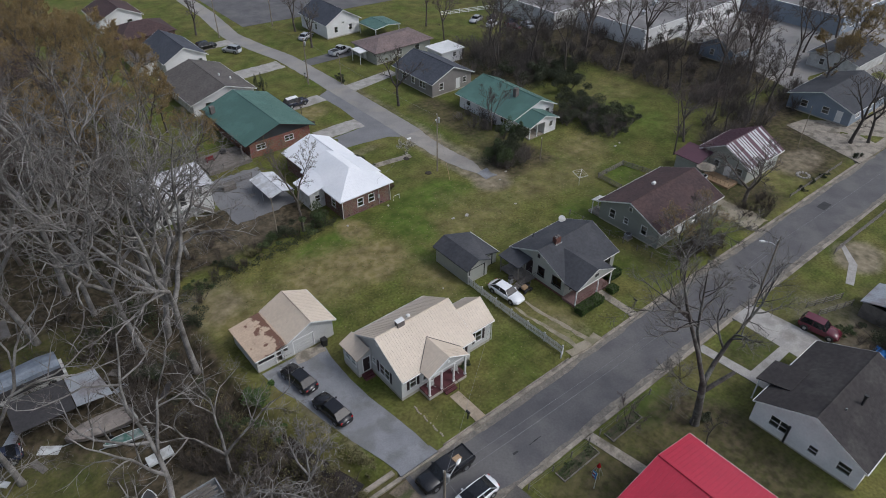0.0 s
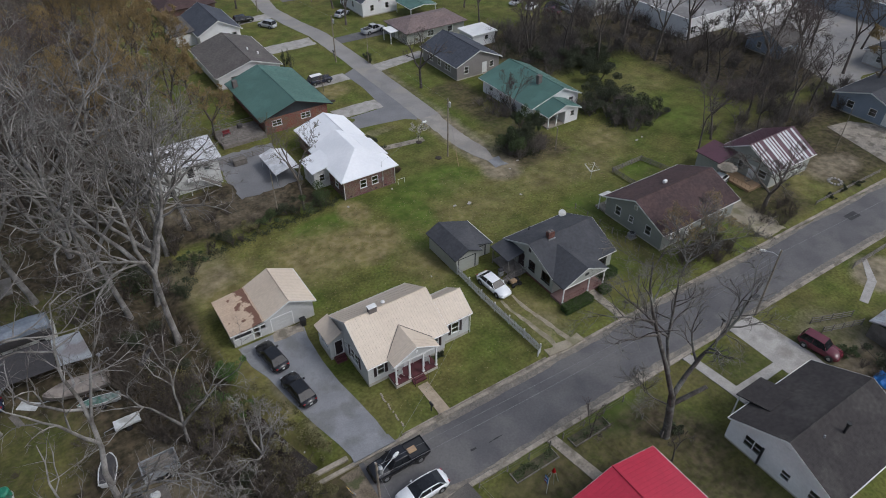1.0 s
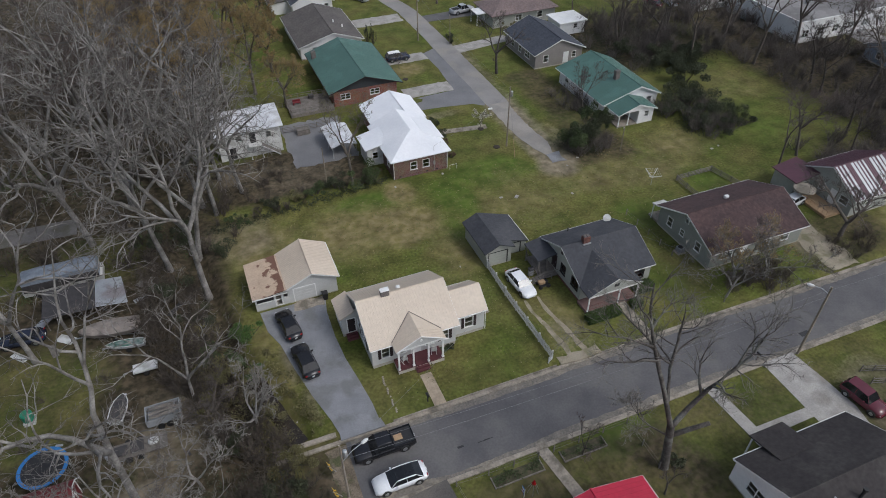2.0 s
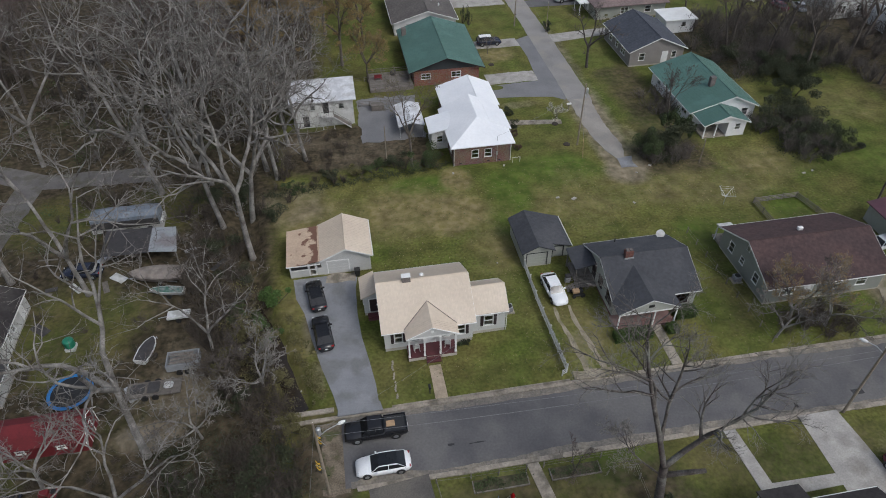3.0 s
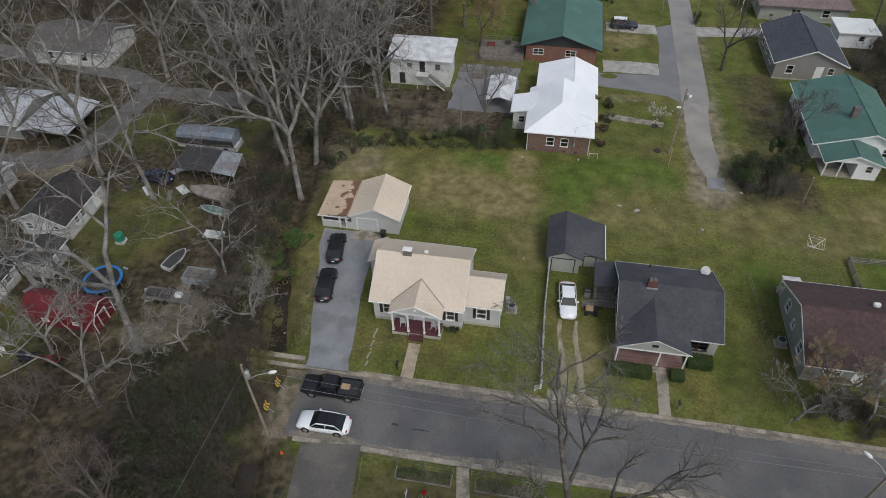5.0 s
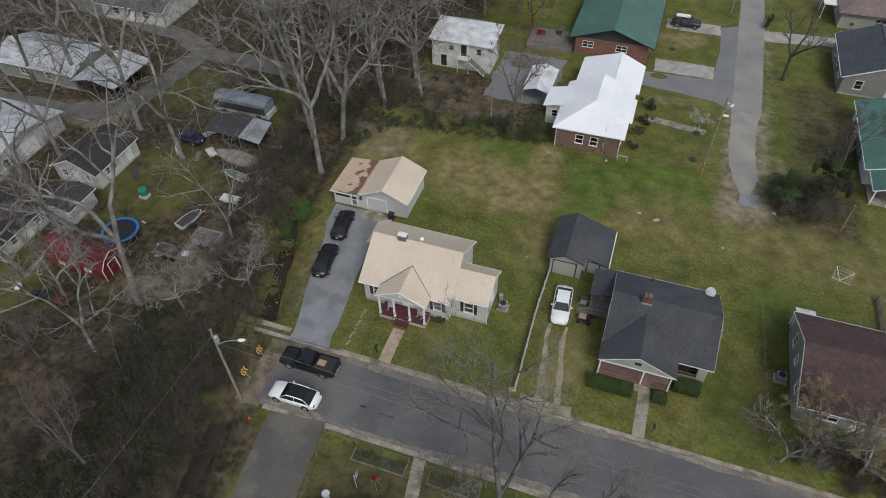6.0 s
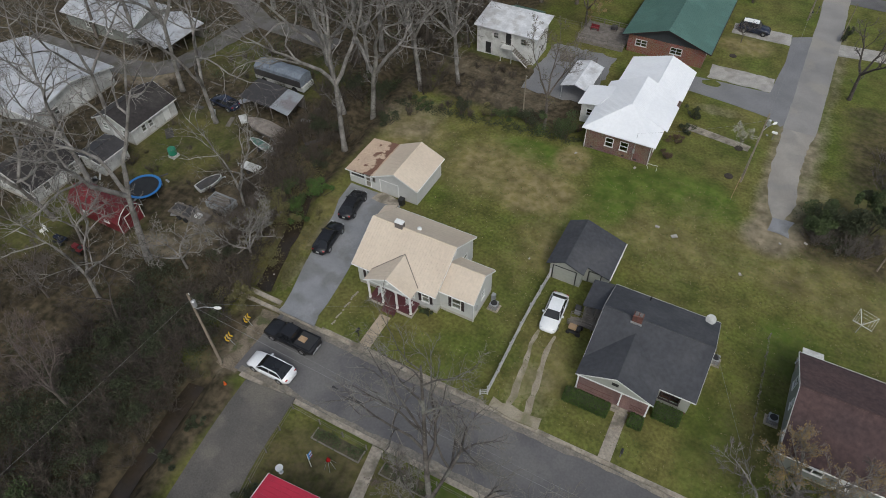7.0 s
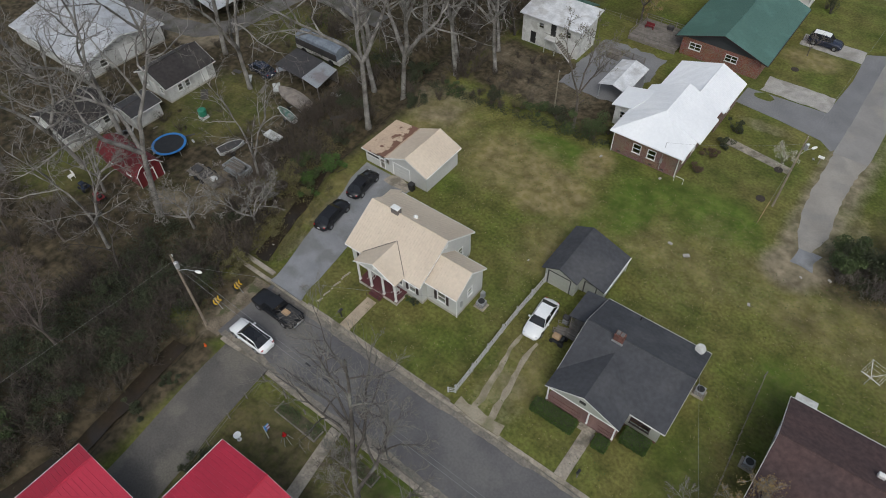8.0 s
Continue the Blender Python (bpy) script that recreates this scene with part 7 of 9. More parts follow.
# round the bungalow
d_ = thing("satellite_dish", 58.9, 46.1, 2.9, "pale grey satellite dish on the eave", "satellite dish")
part("mast", tubes(([(58.85, 46.0, 2.75), (58.85, 46.1, 3.35)], .03)), "galv", d_)
aim = Vector((-.35, -.6, .72)).normalized()
bm = bmesh.new()
hub = Vector((58.9, 46.15, 3.4))
tube(bm, [hub, hub + aim * .05, hub + aim * .1, hub + aim * .11], [.1, .36, .5, .48], 18)
part("feed_arm", tubes(([hub + aim * .12, hub + aim * .62 + Vector((0, 0, -.12))], .018)), "galv", d_)
part("dish", bm, "old_white", d_)
mo = thing("garden_tractor", 47.4, 41.4, 0, "orange-brown garden tractor by the timber steps", "mower")
part("hood", boxes((46.9, 47.7, 41.1, 41.7, .45, .85), bevel=.08), "wood_tan", mo)
part("seat", boxes((47.75, 48.1, 41.15, 41.6, .5, .8), bevel=.05), "black", mo)
part("deck", boxes((47.0, 48.1, 40.9, 41.9, .2, .38), bevel=.04), "black", mo)
for x, r in ((47.0, .2), (48.0, .28)):
    for k in (40.95, 41.85):
        bm = bmesh.new()
        tube(bm, [(x, k - .1, r), (x, k + .1, r)], [r, r], 12)
        part("wheel", bm, "tyre", mo)
g_ = thing("gas_grill", 47.0, 43.6, 0, "covered grey grill by the side porch", "grill")
part("hood", boxes((46.7, 47.4, 43.35, 43.85, .8, 1.2), bevel=.08), "tarp_grey", g_)
part("cart", boxes((46.75, 47.35, 43.4, 43.8, .02, .8), bevel=.02), "ac_grey", g_)
# lawn clutter
for i, (x, y, s) in enumerate([(50.8, 59.3, .5), (52.9, 58.7, .7), (39.8, 48.2, .25), (60.5, 56.4, .4), (66.0, 64.2, .4), (86.5, 58.5, .5), (88, 58.8, .4), (45.5, 68.0, .4), (58.8, 82.0, .35), (63.5, 62.9, .3), (19.2, 42.3, .45), (16.3, 33.5, .2), (38.0, 67.4, .4)]):
    bm = boxes((-s / 2, s / 2, -s / 3, s / 3, -.03, .08), bevel=.03)
    o = solo("flat_stone", bm, "pale_concrete" if i != 10 else "wood_tan", "pale flat stone lying in the grass" if i != 10 else "orange-tan cut stump on the bank", "stone" if i != 10 else "stump")
    o.matrix_basis = pose(x, y, .02, 0, 0, 37 * i)
# folding clothes frame
cf = thing("clothes_frame", 72.0, 54.4, 0, "pale rotary clothes dryer leaning on the lawn", "clothes dryer")
part("post", tubes(([(72.0, 54.0, -.1), (72.15, 54.2, 1.5)], .035)), "galv", cf)
tips = []
for k in range(4):
    a = .5 + k * math.pi / 2
    tip = (72.15 + 1.25 * math.cos(a), 54.2 + 1.25 * math.sin(a), 1.95 + .15 * math.sin(a))
    tips.append(tip)
    part("arm", tubes(([(72.1, 54.15, 1.1), tip], .028)), "white", cf)
for f in (.55, .8, 1.0):
    ring = [tuple(c0 + (c1 - c0) * f for c0, c1 in zip((72.1, 54.15, 1.1), t)) for t in tips]
    part("line", tubes((ring + ring[:1], .012), n=4), "white", cf)
um = thing("parasol", 88.2, 42.6, .3, "pale round garden parasol on the deck", "parasol")
bm = bmesh.new()
tube(bm, [(88.2, 42.6, 2.3), (88.2, 42.6, 2.45), (88.2, 42.6, 2.75)], [1.5, 1.45, .05], 12)
part("canopy", bm, "concrete", um)
part("pole", tubes(([(88.2, 42.6, .0), (88.2, 42.6, 2.6)], .03)), "galv", um)
fp = thing("fire_pit", 101.9, 33.2, 0, "ring of pale stones round a fire pit", "fire pit")
s0 = None
for i in range(12):
    a = i * math.pi / 6
    if s0 is None:
        s0 = part("stone", boxes((-.2, .2, -.14, .14, -.03, .2), bevel=.04), "pale_concrete", fp)
        s0.location = (101.9 + .9, 33.2, 0)
    else:
        share(s0, "stone", 101.9 + .9 * math.cos(a), 33.2 + .9 * math.sin(a), 0, a)
# flag, teepee ornament, fallen tarp
fl = thing("garden_flag", 32.6, 17.8, 0, "small striped flag on a white pole", "flag")
part("pole", tubes(([(32.6, 17.8, -.1), (32.6, 17.8, 2.4)], .025)), "white", fl)
part("cloth", boxes((32.62, 32.63, 17.8, 18.3, 1.3, 2.3)), "blue", fl)
for i in range(4):
    part("stripe", boxes((32.605, 32.645, 17.98, 18.3, 1.34 + .22 * i, 1.44 + .22 * i)), "white" if i % 2 else "tail", fl)
tp = thing("garden_trellis", 34.0, 18.6, 0, "small conical trellis with red cloth", "garden ornament")
for i in range(6):
    a = i * math.pi / 3
    part("stake", tubes(([(34 + .55 * math.cos(a), 18.6 + .55 * math.sin(a), 0), (34.0, 18.6, 1.6)], .02)), "galv", tp)
bm = bmesh.new()
tube(bm, [(34, 18.6, 1.2), (34, 18.6, 1.7)], [.22, .04], 8)
part("cloth", bm, "tail", tp)
bi = thing("birdbath", 30.6, 17.2, 0, "white garden ornament by the red-roofed house", "garden ornament")
bm = bmesh.new()
tube(bm, [(30.6, 16.2, 0), (30.6, 16.2, .1), (30.6, 16.2, .75), (30.6, 16.2, .9)], [.25, .1, .1, .35], 10)
part("bowl", bm, "white", bi)
bm = bmesh.new()
rt = random.Random(3)
gv = [[bm.verts.new((69.2 + i * .4, 7.6 + j * .4, .08 + rt.uniform(0, .35))) for j in range(5)] for i in range(6)]
for i in range(5):
    for j in range(4):
        bm.faces.new((gv[i][j], gv[i + 1][j], gv[i + 1][j + 1], gv[i][j + 1]))
bmesh.ops.solidify(bm, geom=bm.faces[:], thickness=.02)
solo("tarpaulin", bm, "tarp_blue", "crumpled bright blue tarpaulin on the ground", "tarp")


# ---- the junk yard to the west ----
def trampoline(x, y, r):
    t = thing("trampoline", x, y, 0, "round trampoline with a bright blue pad", "trampoline")
    bm = bmesh.new()
    N_ = 28
    ins, outs = [], []
    rg = [[(x + q * math.cos(6.2832 * i / N_), y + q * math.sin(6.2832 * i / N_), z) for i in range(N_)] for q, z in ((r, .88), (r, .95), (r - .32, .95), (r - .32, .88))]
    rows = [[bm.verts.new(p) for p in g] for g in rg]
    for a, b in zip(rows, rows[1:] + rows[:1]):
        for i in range(N_):
            bm.faces.new((a[i], a[(i + 1) % N_], b[(i + 1) % N_], b[i]))
    part("pad", bm, "blue", t)
    bm = bmesh.new()
    tube(bm, [(x, y, .86), (x, y, .89)], [r - .3, r - .3], N_)
    part("mat", bm, "black", t)
    for i in range(6):
        a = i * math.pi / 3
        px, py = x + (r - .1) * math.cos(a), y + (r - .1) * math.sin(a)
        part("leg", tubes(([(px, py, -.05), (px, py, .9)], .03)), "galv", t)


trampoline(-5.9, 36.8, 2.15)
h = thing("barn_shed", -7.0, 31.8, 0, "barn-red shed with a gambrel roof and white trim", "shed")
shell(h, -10.6, -2.9, 30.4, 33.5, -.05, 1.9, "red_paint", S=[("win", 2, .9, .7, .7), ("win", 5.5, .9, .7, .7)], E=[("door", 1.5, 0, 1.2, 1.8)], doorc="red_paint")
for a, b, za, zb in ((30.1, 30.9, 1.85, 2.75), (30.9, 31.95, 2.75, 3.25), (33.8, 33.0, 1.85, 2.75), (33.0, 31.95, 2.75, 3.25)):
    bm = bmesh.new()
    Q = [(-10.9, a, za), (-2.6, a, za), (-2.6, b, zb), (-10.9, b, zb)]
    slab(bm, Q if a < b else Q[::-1], .06)
    part("roof", bm, "red_paint", h)
for at, s in ((-10.6, 1), (-2.9, -1)):
    bm = bmesh.new()
    prism(bm, [(at, 30.4, 1.9), (at, 33.5, 1.9), (at, 33.0, 2.7), (at, 31.95, 3.15), (at, 30.9, 2.7)], .12 * s, 0, 0)
    part("gable", bm, "red_paint", h)
part("trim", tubes(([(-2.86, 30.35, 0), (-2.86, 30.35, 1.9)], .05), ([(-2.86, 33.55, 0), (-2.86, 33.55, 1.9)], .05), ([(-2.58, 30.1, 1.85), (-2.58, 30.9, 2.75), (-2.58, 31.95, 3.25), (-2.58, 33.0, 2.75), (-2.58, 33.8, 1.85)], .05), n=4), "white", h)
# sheeted coach
v = thing("old_bus", -4.8, 63.2, 0, "old cream coach under a blue-grey sheet", "bus")
bm = bmesh.new()
loft(bm, [[(xx, 62.0, .45), (xx, 64.4, .45), (xx, 64.45, 1.2), (xx, 61.95, 1.2)] for xx in (-9.2, -4, -.6)])
part("body", bm, "old_white", v)
bm = bmesh.new()
loft(bm, [[(xx, 61.9, 1.1), (xx, 64.5, 1.1), (xx, 64.45, 2.6 + o), (xx, 63.6, 2.95 + o), (xx, 62.6, 2.95 + o), (xx, 61.95, 2.6 + o)] for xx, o in ((-9.0, -.1), (-7, .05), (-4.8, -.05), (-2.6, .05), (-.9, -.15))])
part("sheet", bm, "tarp_blue_grey", v, "blue-grey tarpaulin")
part("side_band", boxes((-9.0, -.9, 61.84, 61.9, 1.15, 2.15)), "tarp_grey", v, "dark lower edge of the sheet")
for xx in (-7.6, -2.2):
    for yy in (62.0, 64.4):
        bm = bmesh.new()
        tube(bm, [(xx, yy - .15, .45), (xx, yy + .15, .45)], [.45, .45], 14)
        part("wheel", bm, "tyre", v)
# trailer, boats, oddments
tr = thing("open_shed", -2.5, 57.5, 0, "low open shed with dark and rusted sheet roofs", "shed")
bm = bmesh.new()
slab(bm, [(-6.6, 55.6, 2.0), (-1.2, 55.4, 2.0), (-1.2, 59.8, 2.3), (-6.6, 60.0, 2.3)], .06)
part("dark_roof", bm, "tarp_grey", tr)
bm = bmesh.new()
Q = [(-1.1, 55.4, 2.1), (2.2, 55.0, 2.0), (1.7, 59.4, 2.3), (-1.1, 59.7, 2.35)]
slab(bm, Q, .05)
part("rusty_roof", bm, "grey_metal", tr)
seam_lines(tr, Q, .3, "grey_metal")
posts(tr, [(-6.4, 55.8), (-1.2, 55.6), (2.0, 55.2), (-6.4, 59.7), (-1.2, 59.5), (1.6, 59.2), (-3.8, 55.7)], -.1, 1.98, .1, "wood_grey")
part("back_wall", boxes((-6.4, 1.6, 59.5, 59.55, 0, 2.2)), "wood_grey", tr)


def boat(name, label, x, y, L, W, H_, rz, hull, deck, cover=False):
    b = thing(name, 0, 0, 0, label, "boat")
    st = [(-.5, .85, .12), (-.3, .95, .04), (0, 1.0, 0), (.25, .8, .06), (.42, .4, .2), (.5, .04, .35)]
    bm = bmesh.new()
    loft(bm, [[(s * L, -W / 2 * w, H_), (s * L, -W / 2 * w * .7, H_ * .4 + H_ * k * .4), (s * L, 0, H_ * .25 + H_ * k), (s * L, W / 2 * w * .7, H_ * .4 + H_ * k * .4), (s * L, W / 2 * w, H_)] for s, w, k in st])
    part("hull", bm, hull, b, smooth=False)
    bm = bmesh.new()
    loft(bm, [[(s * L * .94, -W / 2 * w * .86, H_), (s * L * .94, W / 2 * w * .86, H_), (s * L * .94, W / 2 * w * .5, H_ + (.22 if cover else .05)), (s * L * .94, -W / 2 * w * .5, H_ + (.22 if cover else .05))] for s, w, k in st])
    part("cover" if cover else "deck", bm, deck, b)
    part("trailer", tubes(([(-.4 * L, -W * .3, .3), (.4 * L, 0, .3), (.62 * L, 0, .3)], .05), ([(-.4 * L, W * .3, .3), (.4 * L, 0, .3)], .05), ([(-.1 * L, -W * .5, .3), (-.1 * L, W * .5, .3)], .05), ([(.62 * L, 0, .3), (.62 * L, 0, 0)], .03), n=5), "galv", b)
    for k in (-1, 1):
        bm = bmesh.new()
        tube(bm, [(-.1 * L, k * W * .5, .28), (-.1 * L, k * (W * .5 + .15), .28)], [.28, .28], 12)
        part("wheel", bm, "tyre", b)
    b.matrix_basis = pose(x, y, 0, 0, 0, rz)
    return b


M["jet_green"] = mat("faded_green_vinyl", (.05, .13, .1), (.3, .31, .3), .5, 1.6, 5, .15, .05)
boat("covered_boat", "boat on a trailer under a stained canvas cover", -.1, 52.6, 6.2, 2.5, 1.25, 172, "canvas", "canvas", True)
boat("jet_ski", "white and green jet ski on a trailer", 1.4, 49.9, 4.0, 1.2, .8, 168, "hull_white", "jet_green")
# the fishing boat's dark deck colour stands in for its open, dark inside
boat("fishing_boat", "small white boat stood in the yard", .6, 41.2, 3.4, 1.7, .9, 75, "hull_white", "tarp_grey")
c_ = thing("utility_trailer", 3.2, 45.8, 0, "small flatbed trailer with a pale cover", "trailer")
part("bed", boxes((2.0, 4.4, 45.2, 46.4, .5, .75), bevel=.03), "hull_white", c_)
for k in (45.15, 46.45):
    bm = bmesh.new()
    tube(bm, [(3.2, k - .08, .28), (3.2, k + .08, .28)], [.28, .28], 12)
    part("wheel", bm, "tyre", c_)
part("drawbar", tubes(([(2.0, 45.8, .55), (1.0, 45.8, .4), (1.0, 45.8, 0)], .04)), "galv", c_)
c_ = thing("dump_trailer", 4.3, 38.8, 0, "blue-grey box trailer loaded with scrap timber", "trailer")
part("box", boxes((3.0, 6.2, 37.9, 38.0, .5, 1.4), (3.0, 6.2, 39.7, 39.8, .5, 1.4), (3.0, 3.1, 38.0, 39.7, .5, 1.4), (6.1, 6.2, 38.0, 39.7, .5, 1.4), (3.1, 6.1, 38.0, 39.7, .5, .6)), "ac_grey", c_)
for i in range(9):
    part("plank", tubes(([(3.2 + rs.uniform(0, .4), 38.2 + i * .16, 1.2 + rs.uniform(0, .3)), (5.9 + rs.uniform(-.6, .2), 38.3 + i * .15, 1.3 + rs.uniform(0, .25))], .07), n=4), "wood_grey", c_)
for k in (37.8, 39.9):
    for xx in (4.2, 5.0):
        bm = bmesh.new()
        tube(bm, [(xx, k - .09, .32), (xx, k + .09, .32)], [.32, .32], 12)
        part("wheel", bm, "tyre", c_)
c_ = thing("flatbed_trailer", 2.4, 36.2, 0, "low flatbed trailer piled with dark debris", "trailer")
part("deck", boxes((-.6, 4.6, 35.2, 37.0, .4, .55)), "wood_grey", c_)
part("load", boxes((-.2, 1.2, 35.5, 36.6, .55, .95), (1.4, 2.6, 35.4, 36.8, .55, .85), bevel=.15), "tarp_grey", c_)
part("sack", boxes((3.0, 3.9, 35.7, 36.5, .55, 1.0), bevel=.18), "hull_white", c_)
for xx in (1.2, 2.2):
    for k in (35.1, 37.1):
        bm = bmesh.new()
        tube(bm, [(xx, k - .09, .32), (xx, k + .09, .32)], [.32, .32], 12)
        part("wheel", bm, "tyre", c_)
g_ = thing("water_tank", -7.6, 43.4, 0, "green plastic drum on a white stand", "drum")
bm = bmesh.new()
tube(bm, [(-7.6, 43.4, .4), (-7.6, 43.4, .5), (-7.6, 43.4, 1.3), (-7.6, 43.4, 1.42)], [.45, .55, .55, .4], 14)
part("drum", bm, "green_plastic", g_)
part("stand", boxes((-8.1, -7.1, 42.9, 43.9, .0, .4)), "hull_white", g_)
g_ = thing("garden_chair", -11.2, 26.4, 0, "white plastic garden chairs tipped together", "chair")
part("seat", boxes((-11.6, -11.0, 26.0, 26.6, .4, .45)), "white", g_)
part("backrest", boxes((-11.6, -11.0, 26.58, 26.66, .45, .95)), "white", g_)
for xx in (-11.57, -11.03):
    for yy in (26.03, 26.57):
        part("leg", boxes((xx - .03, xx + .03, yy - .03, yy + .03, 0, .4)), "white", g_)
for nm, x, y, colr, lab in (("ride_on_mower", -5.3, 26.2, "red_paint", "red ride-on mower in the leaf litter"), ("ride_on_mower", -8.3, 26.2, "paint_navy", "dark blue ride-on mower in the leaf litter")):
    mo = thing(nm, x, y, 0, lab, "mower")
    part("hood", boxes((x - .8, x, y - .3, y + .3, .4, .85), bevel=.08), colr, mo)
    part("fender", boxes((x, x + .7, y - .5, y + .5, .5, .62), bevel=.05), colr, mo)
    part("seat", boxes((x + .2, x + .6, y - .22, y + .22, .62, .95), bevel=.06), "black", mo)
    for xx, r in ((x - .6, .2), (x + .4, .28)):
        for k in (-.45, .45):
            bm = bmesh.new()
            tube(bm, [(xx, y + k - .1, r), (xx, y + k + .1, r)], [r, r], 12)
            part("wheel", bm, "tyre", mo)
# scrap: sheets and planks lying about, one by one
for i in range(34):
    x, y = rs.uniform(-14, 7), rs.choice((rs.uniform(34, 41), rs.uniform(44, 60)))
    if any(abs(x - a) < 3 and abs(y - b) < 2 for a, b in ((-6, 37), (.6, 41), (3, 45.8), (0, 52.6), (-2, 57), (-9, 55))):
        continue
    L_ = rs.uniform(.5, 2.4)
    bm = boxes((-L_ / 2, L_ / 2, -.12 - .2 * (i % 3), .12 + .2 * (i % 3), -.03, .05), bevel=.01)
    o = solo("scrap_board", bm, ("wood_grey", "hull_white", "grey_metal", "tarp_grey")[i % 4], ("grey weathered board lying in the yard", "pale painted panel lying in the yard", "rusted metal sheet lying in the yard", "dark sheet lying in the yard")[i % 4], "scrap", "scrap in the yard")
    o.matrix_basis = pose(x, y, .02, 0, 0, rs.uniform(0, 180))
lg = thing("fallen_log", 9.0, 38, 0, "long grey plank ramp lying by the creek", "plank")
part("plank", tubes(([(7.6, 41.2, .2), (9.6, 36.4, .35)], .22), n=4), "wood_grey", lg)
p_ = thing("pallet_stack", 29.5, 84, 0, "stacked pallets and a small trailer in the yard", "pallets")
for i in range(5):
    part("pallet", boxes((28.2 + .1 * (i % 2), 30.2 + .1 * (i % 2), 86.7, 87.9, .2 * i, .2 * i + .15)), "wood_grey", p_)
# timber deck behind the ranch house
d_ = thing("timber_deck", 32.3, 96, 0, "weathered grey timber deck with a low rail", "deck")
for i in range(24):
    part("deck_board", boxes((28.6, 35.9, 92.9 + i * .25, 93.11 + i * .25, .48, .54)), "wood_grey", d_)
posts(d_, [(x, y) for x in (28.7, 31.0, 33.4, 35.8) for y in (92.95, 98.8)], -.05, 1.35, .1, "wood_grey", "deck_post")
part("deck_rail", tubes(([(28.7, 92.95, 1.3), (28.7, 98.8, 1.3), (35.8, 98.8, 1.3)], .05), ([(28.7, 92.95, .95), (28.7, 98.8, .95), (35.8, 98.8, .95)], .04), n=4), "wood_grey", d_)
part("skirt", boxes((28.6, 35.9, 92.86, 92.9, 0, .48), (28.56, 28.6, 92.9, 98.9, 0, .48)), "wood_grey", d_)
k_ = thing("barbecue", 33.0, 97.6, .54, "covered barbecue standing on the deck", "barbecue")
part("cover", boxes((32.5, 33.5, 97.3, 97.9, .6, 1.4), bevel=.14), "tarp_grey", k_)
part("foot", boxes((32.6, 32.7, 97.4, 97.8, .54, .62), (33.3, 33.4, 97.4, 97.8, .54, .62)), "black", k_)
k_ = thing("garden_bench", 30.2, 96.4, .54, "faded red bench standing on the deck", "bench")
part("seat", boxes((29.6, 30.9, 96.1, 96.5, .92, .98), bevel=.01), "red_paint", k_)
part("backrest", boxes((29.6, 30.9, 96.5, 96.56, 1.0, 1.4), bevel=.01), "red_paint", k_)
for x in (29.65, 30.8):
    part("leg", boxes((x, x + .07, 96.12, 96.5, .54, .92)), "red_paint", k_)
k_ = thing("mailbox", 59.5, 81.4, 0, "white mailbox on a timber post by the lane", "mailbox")
part("post", boxes((59.45, 59.55, 81.35, 81.45, -.1, 1.0)), "wood_grey", k_)
bm = bmesh.new()
loft(bm, [[(x, 81.27, 1.0), (x, 81.53, 1.0), (x, 81.53, 1.15), (x, 81.46, 1.24), (x, 81.34, 1.24), (x, 81.27, 1.15)] for x in (59.15, 59.85)])
part("box", bm, "white", k_)
k_ = thing("guy_guard", 57.2, 67.9, 0, "faded yellow guard on the pole's guy cable", "guy guard")
part("sleeve", tubes(([(57.17, 67.68, .2), (57.3, 68.75, 2.7)], .035), n=6), "wood_tan", k_)
for x, y in ((56.1, 71.75), (56.1, 77.7), (50.9, 99.3)):
    k_ = thing("tree_ring", x, y, 0, "dark mulch ring round a young tree", "mulch ring")
    bm = bmesh.new()
    tube(bm, [(x, y, -.02), (x, y, .05), (x, y, .07)], [.55, .5, .3], 12)
    part("mulch", bm, "soil", k_)
# creek water
wl_ = densify([(11, 46), (13.2, 41.4), (16.0, 31.5), (16.2, 30.8)], 1.5)
strip("creek", wl_, .85, -.85, .05, "water", "dark still water in the ditch", "creek", amp=.15)
strip("creek", densify([(17.6, 19.5), (18.5, 14), (19.5, 7), (18.5, 2), (17, -8)], 1.5), .85, -.85, .05, "water", "dark still water in the ditch", "creek", amp=.15)
cu = thing("culvert_wall", 16.6, 30.4, 0, "low concrete culvert wall at the dead end", "wall")
part("coping", boxes((13.6, 19.4, 30.5, 31.0, -.9, .12), bevel=.02), "concrete", cu)


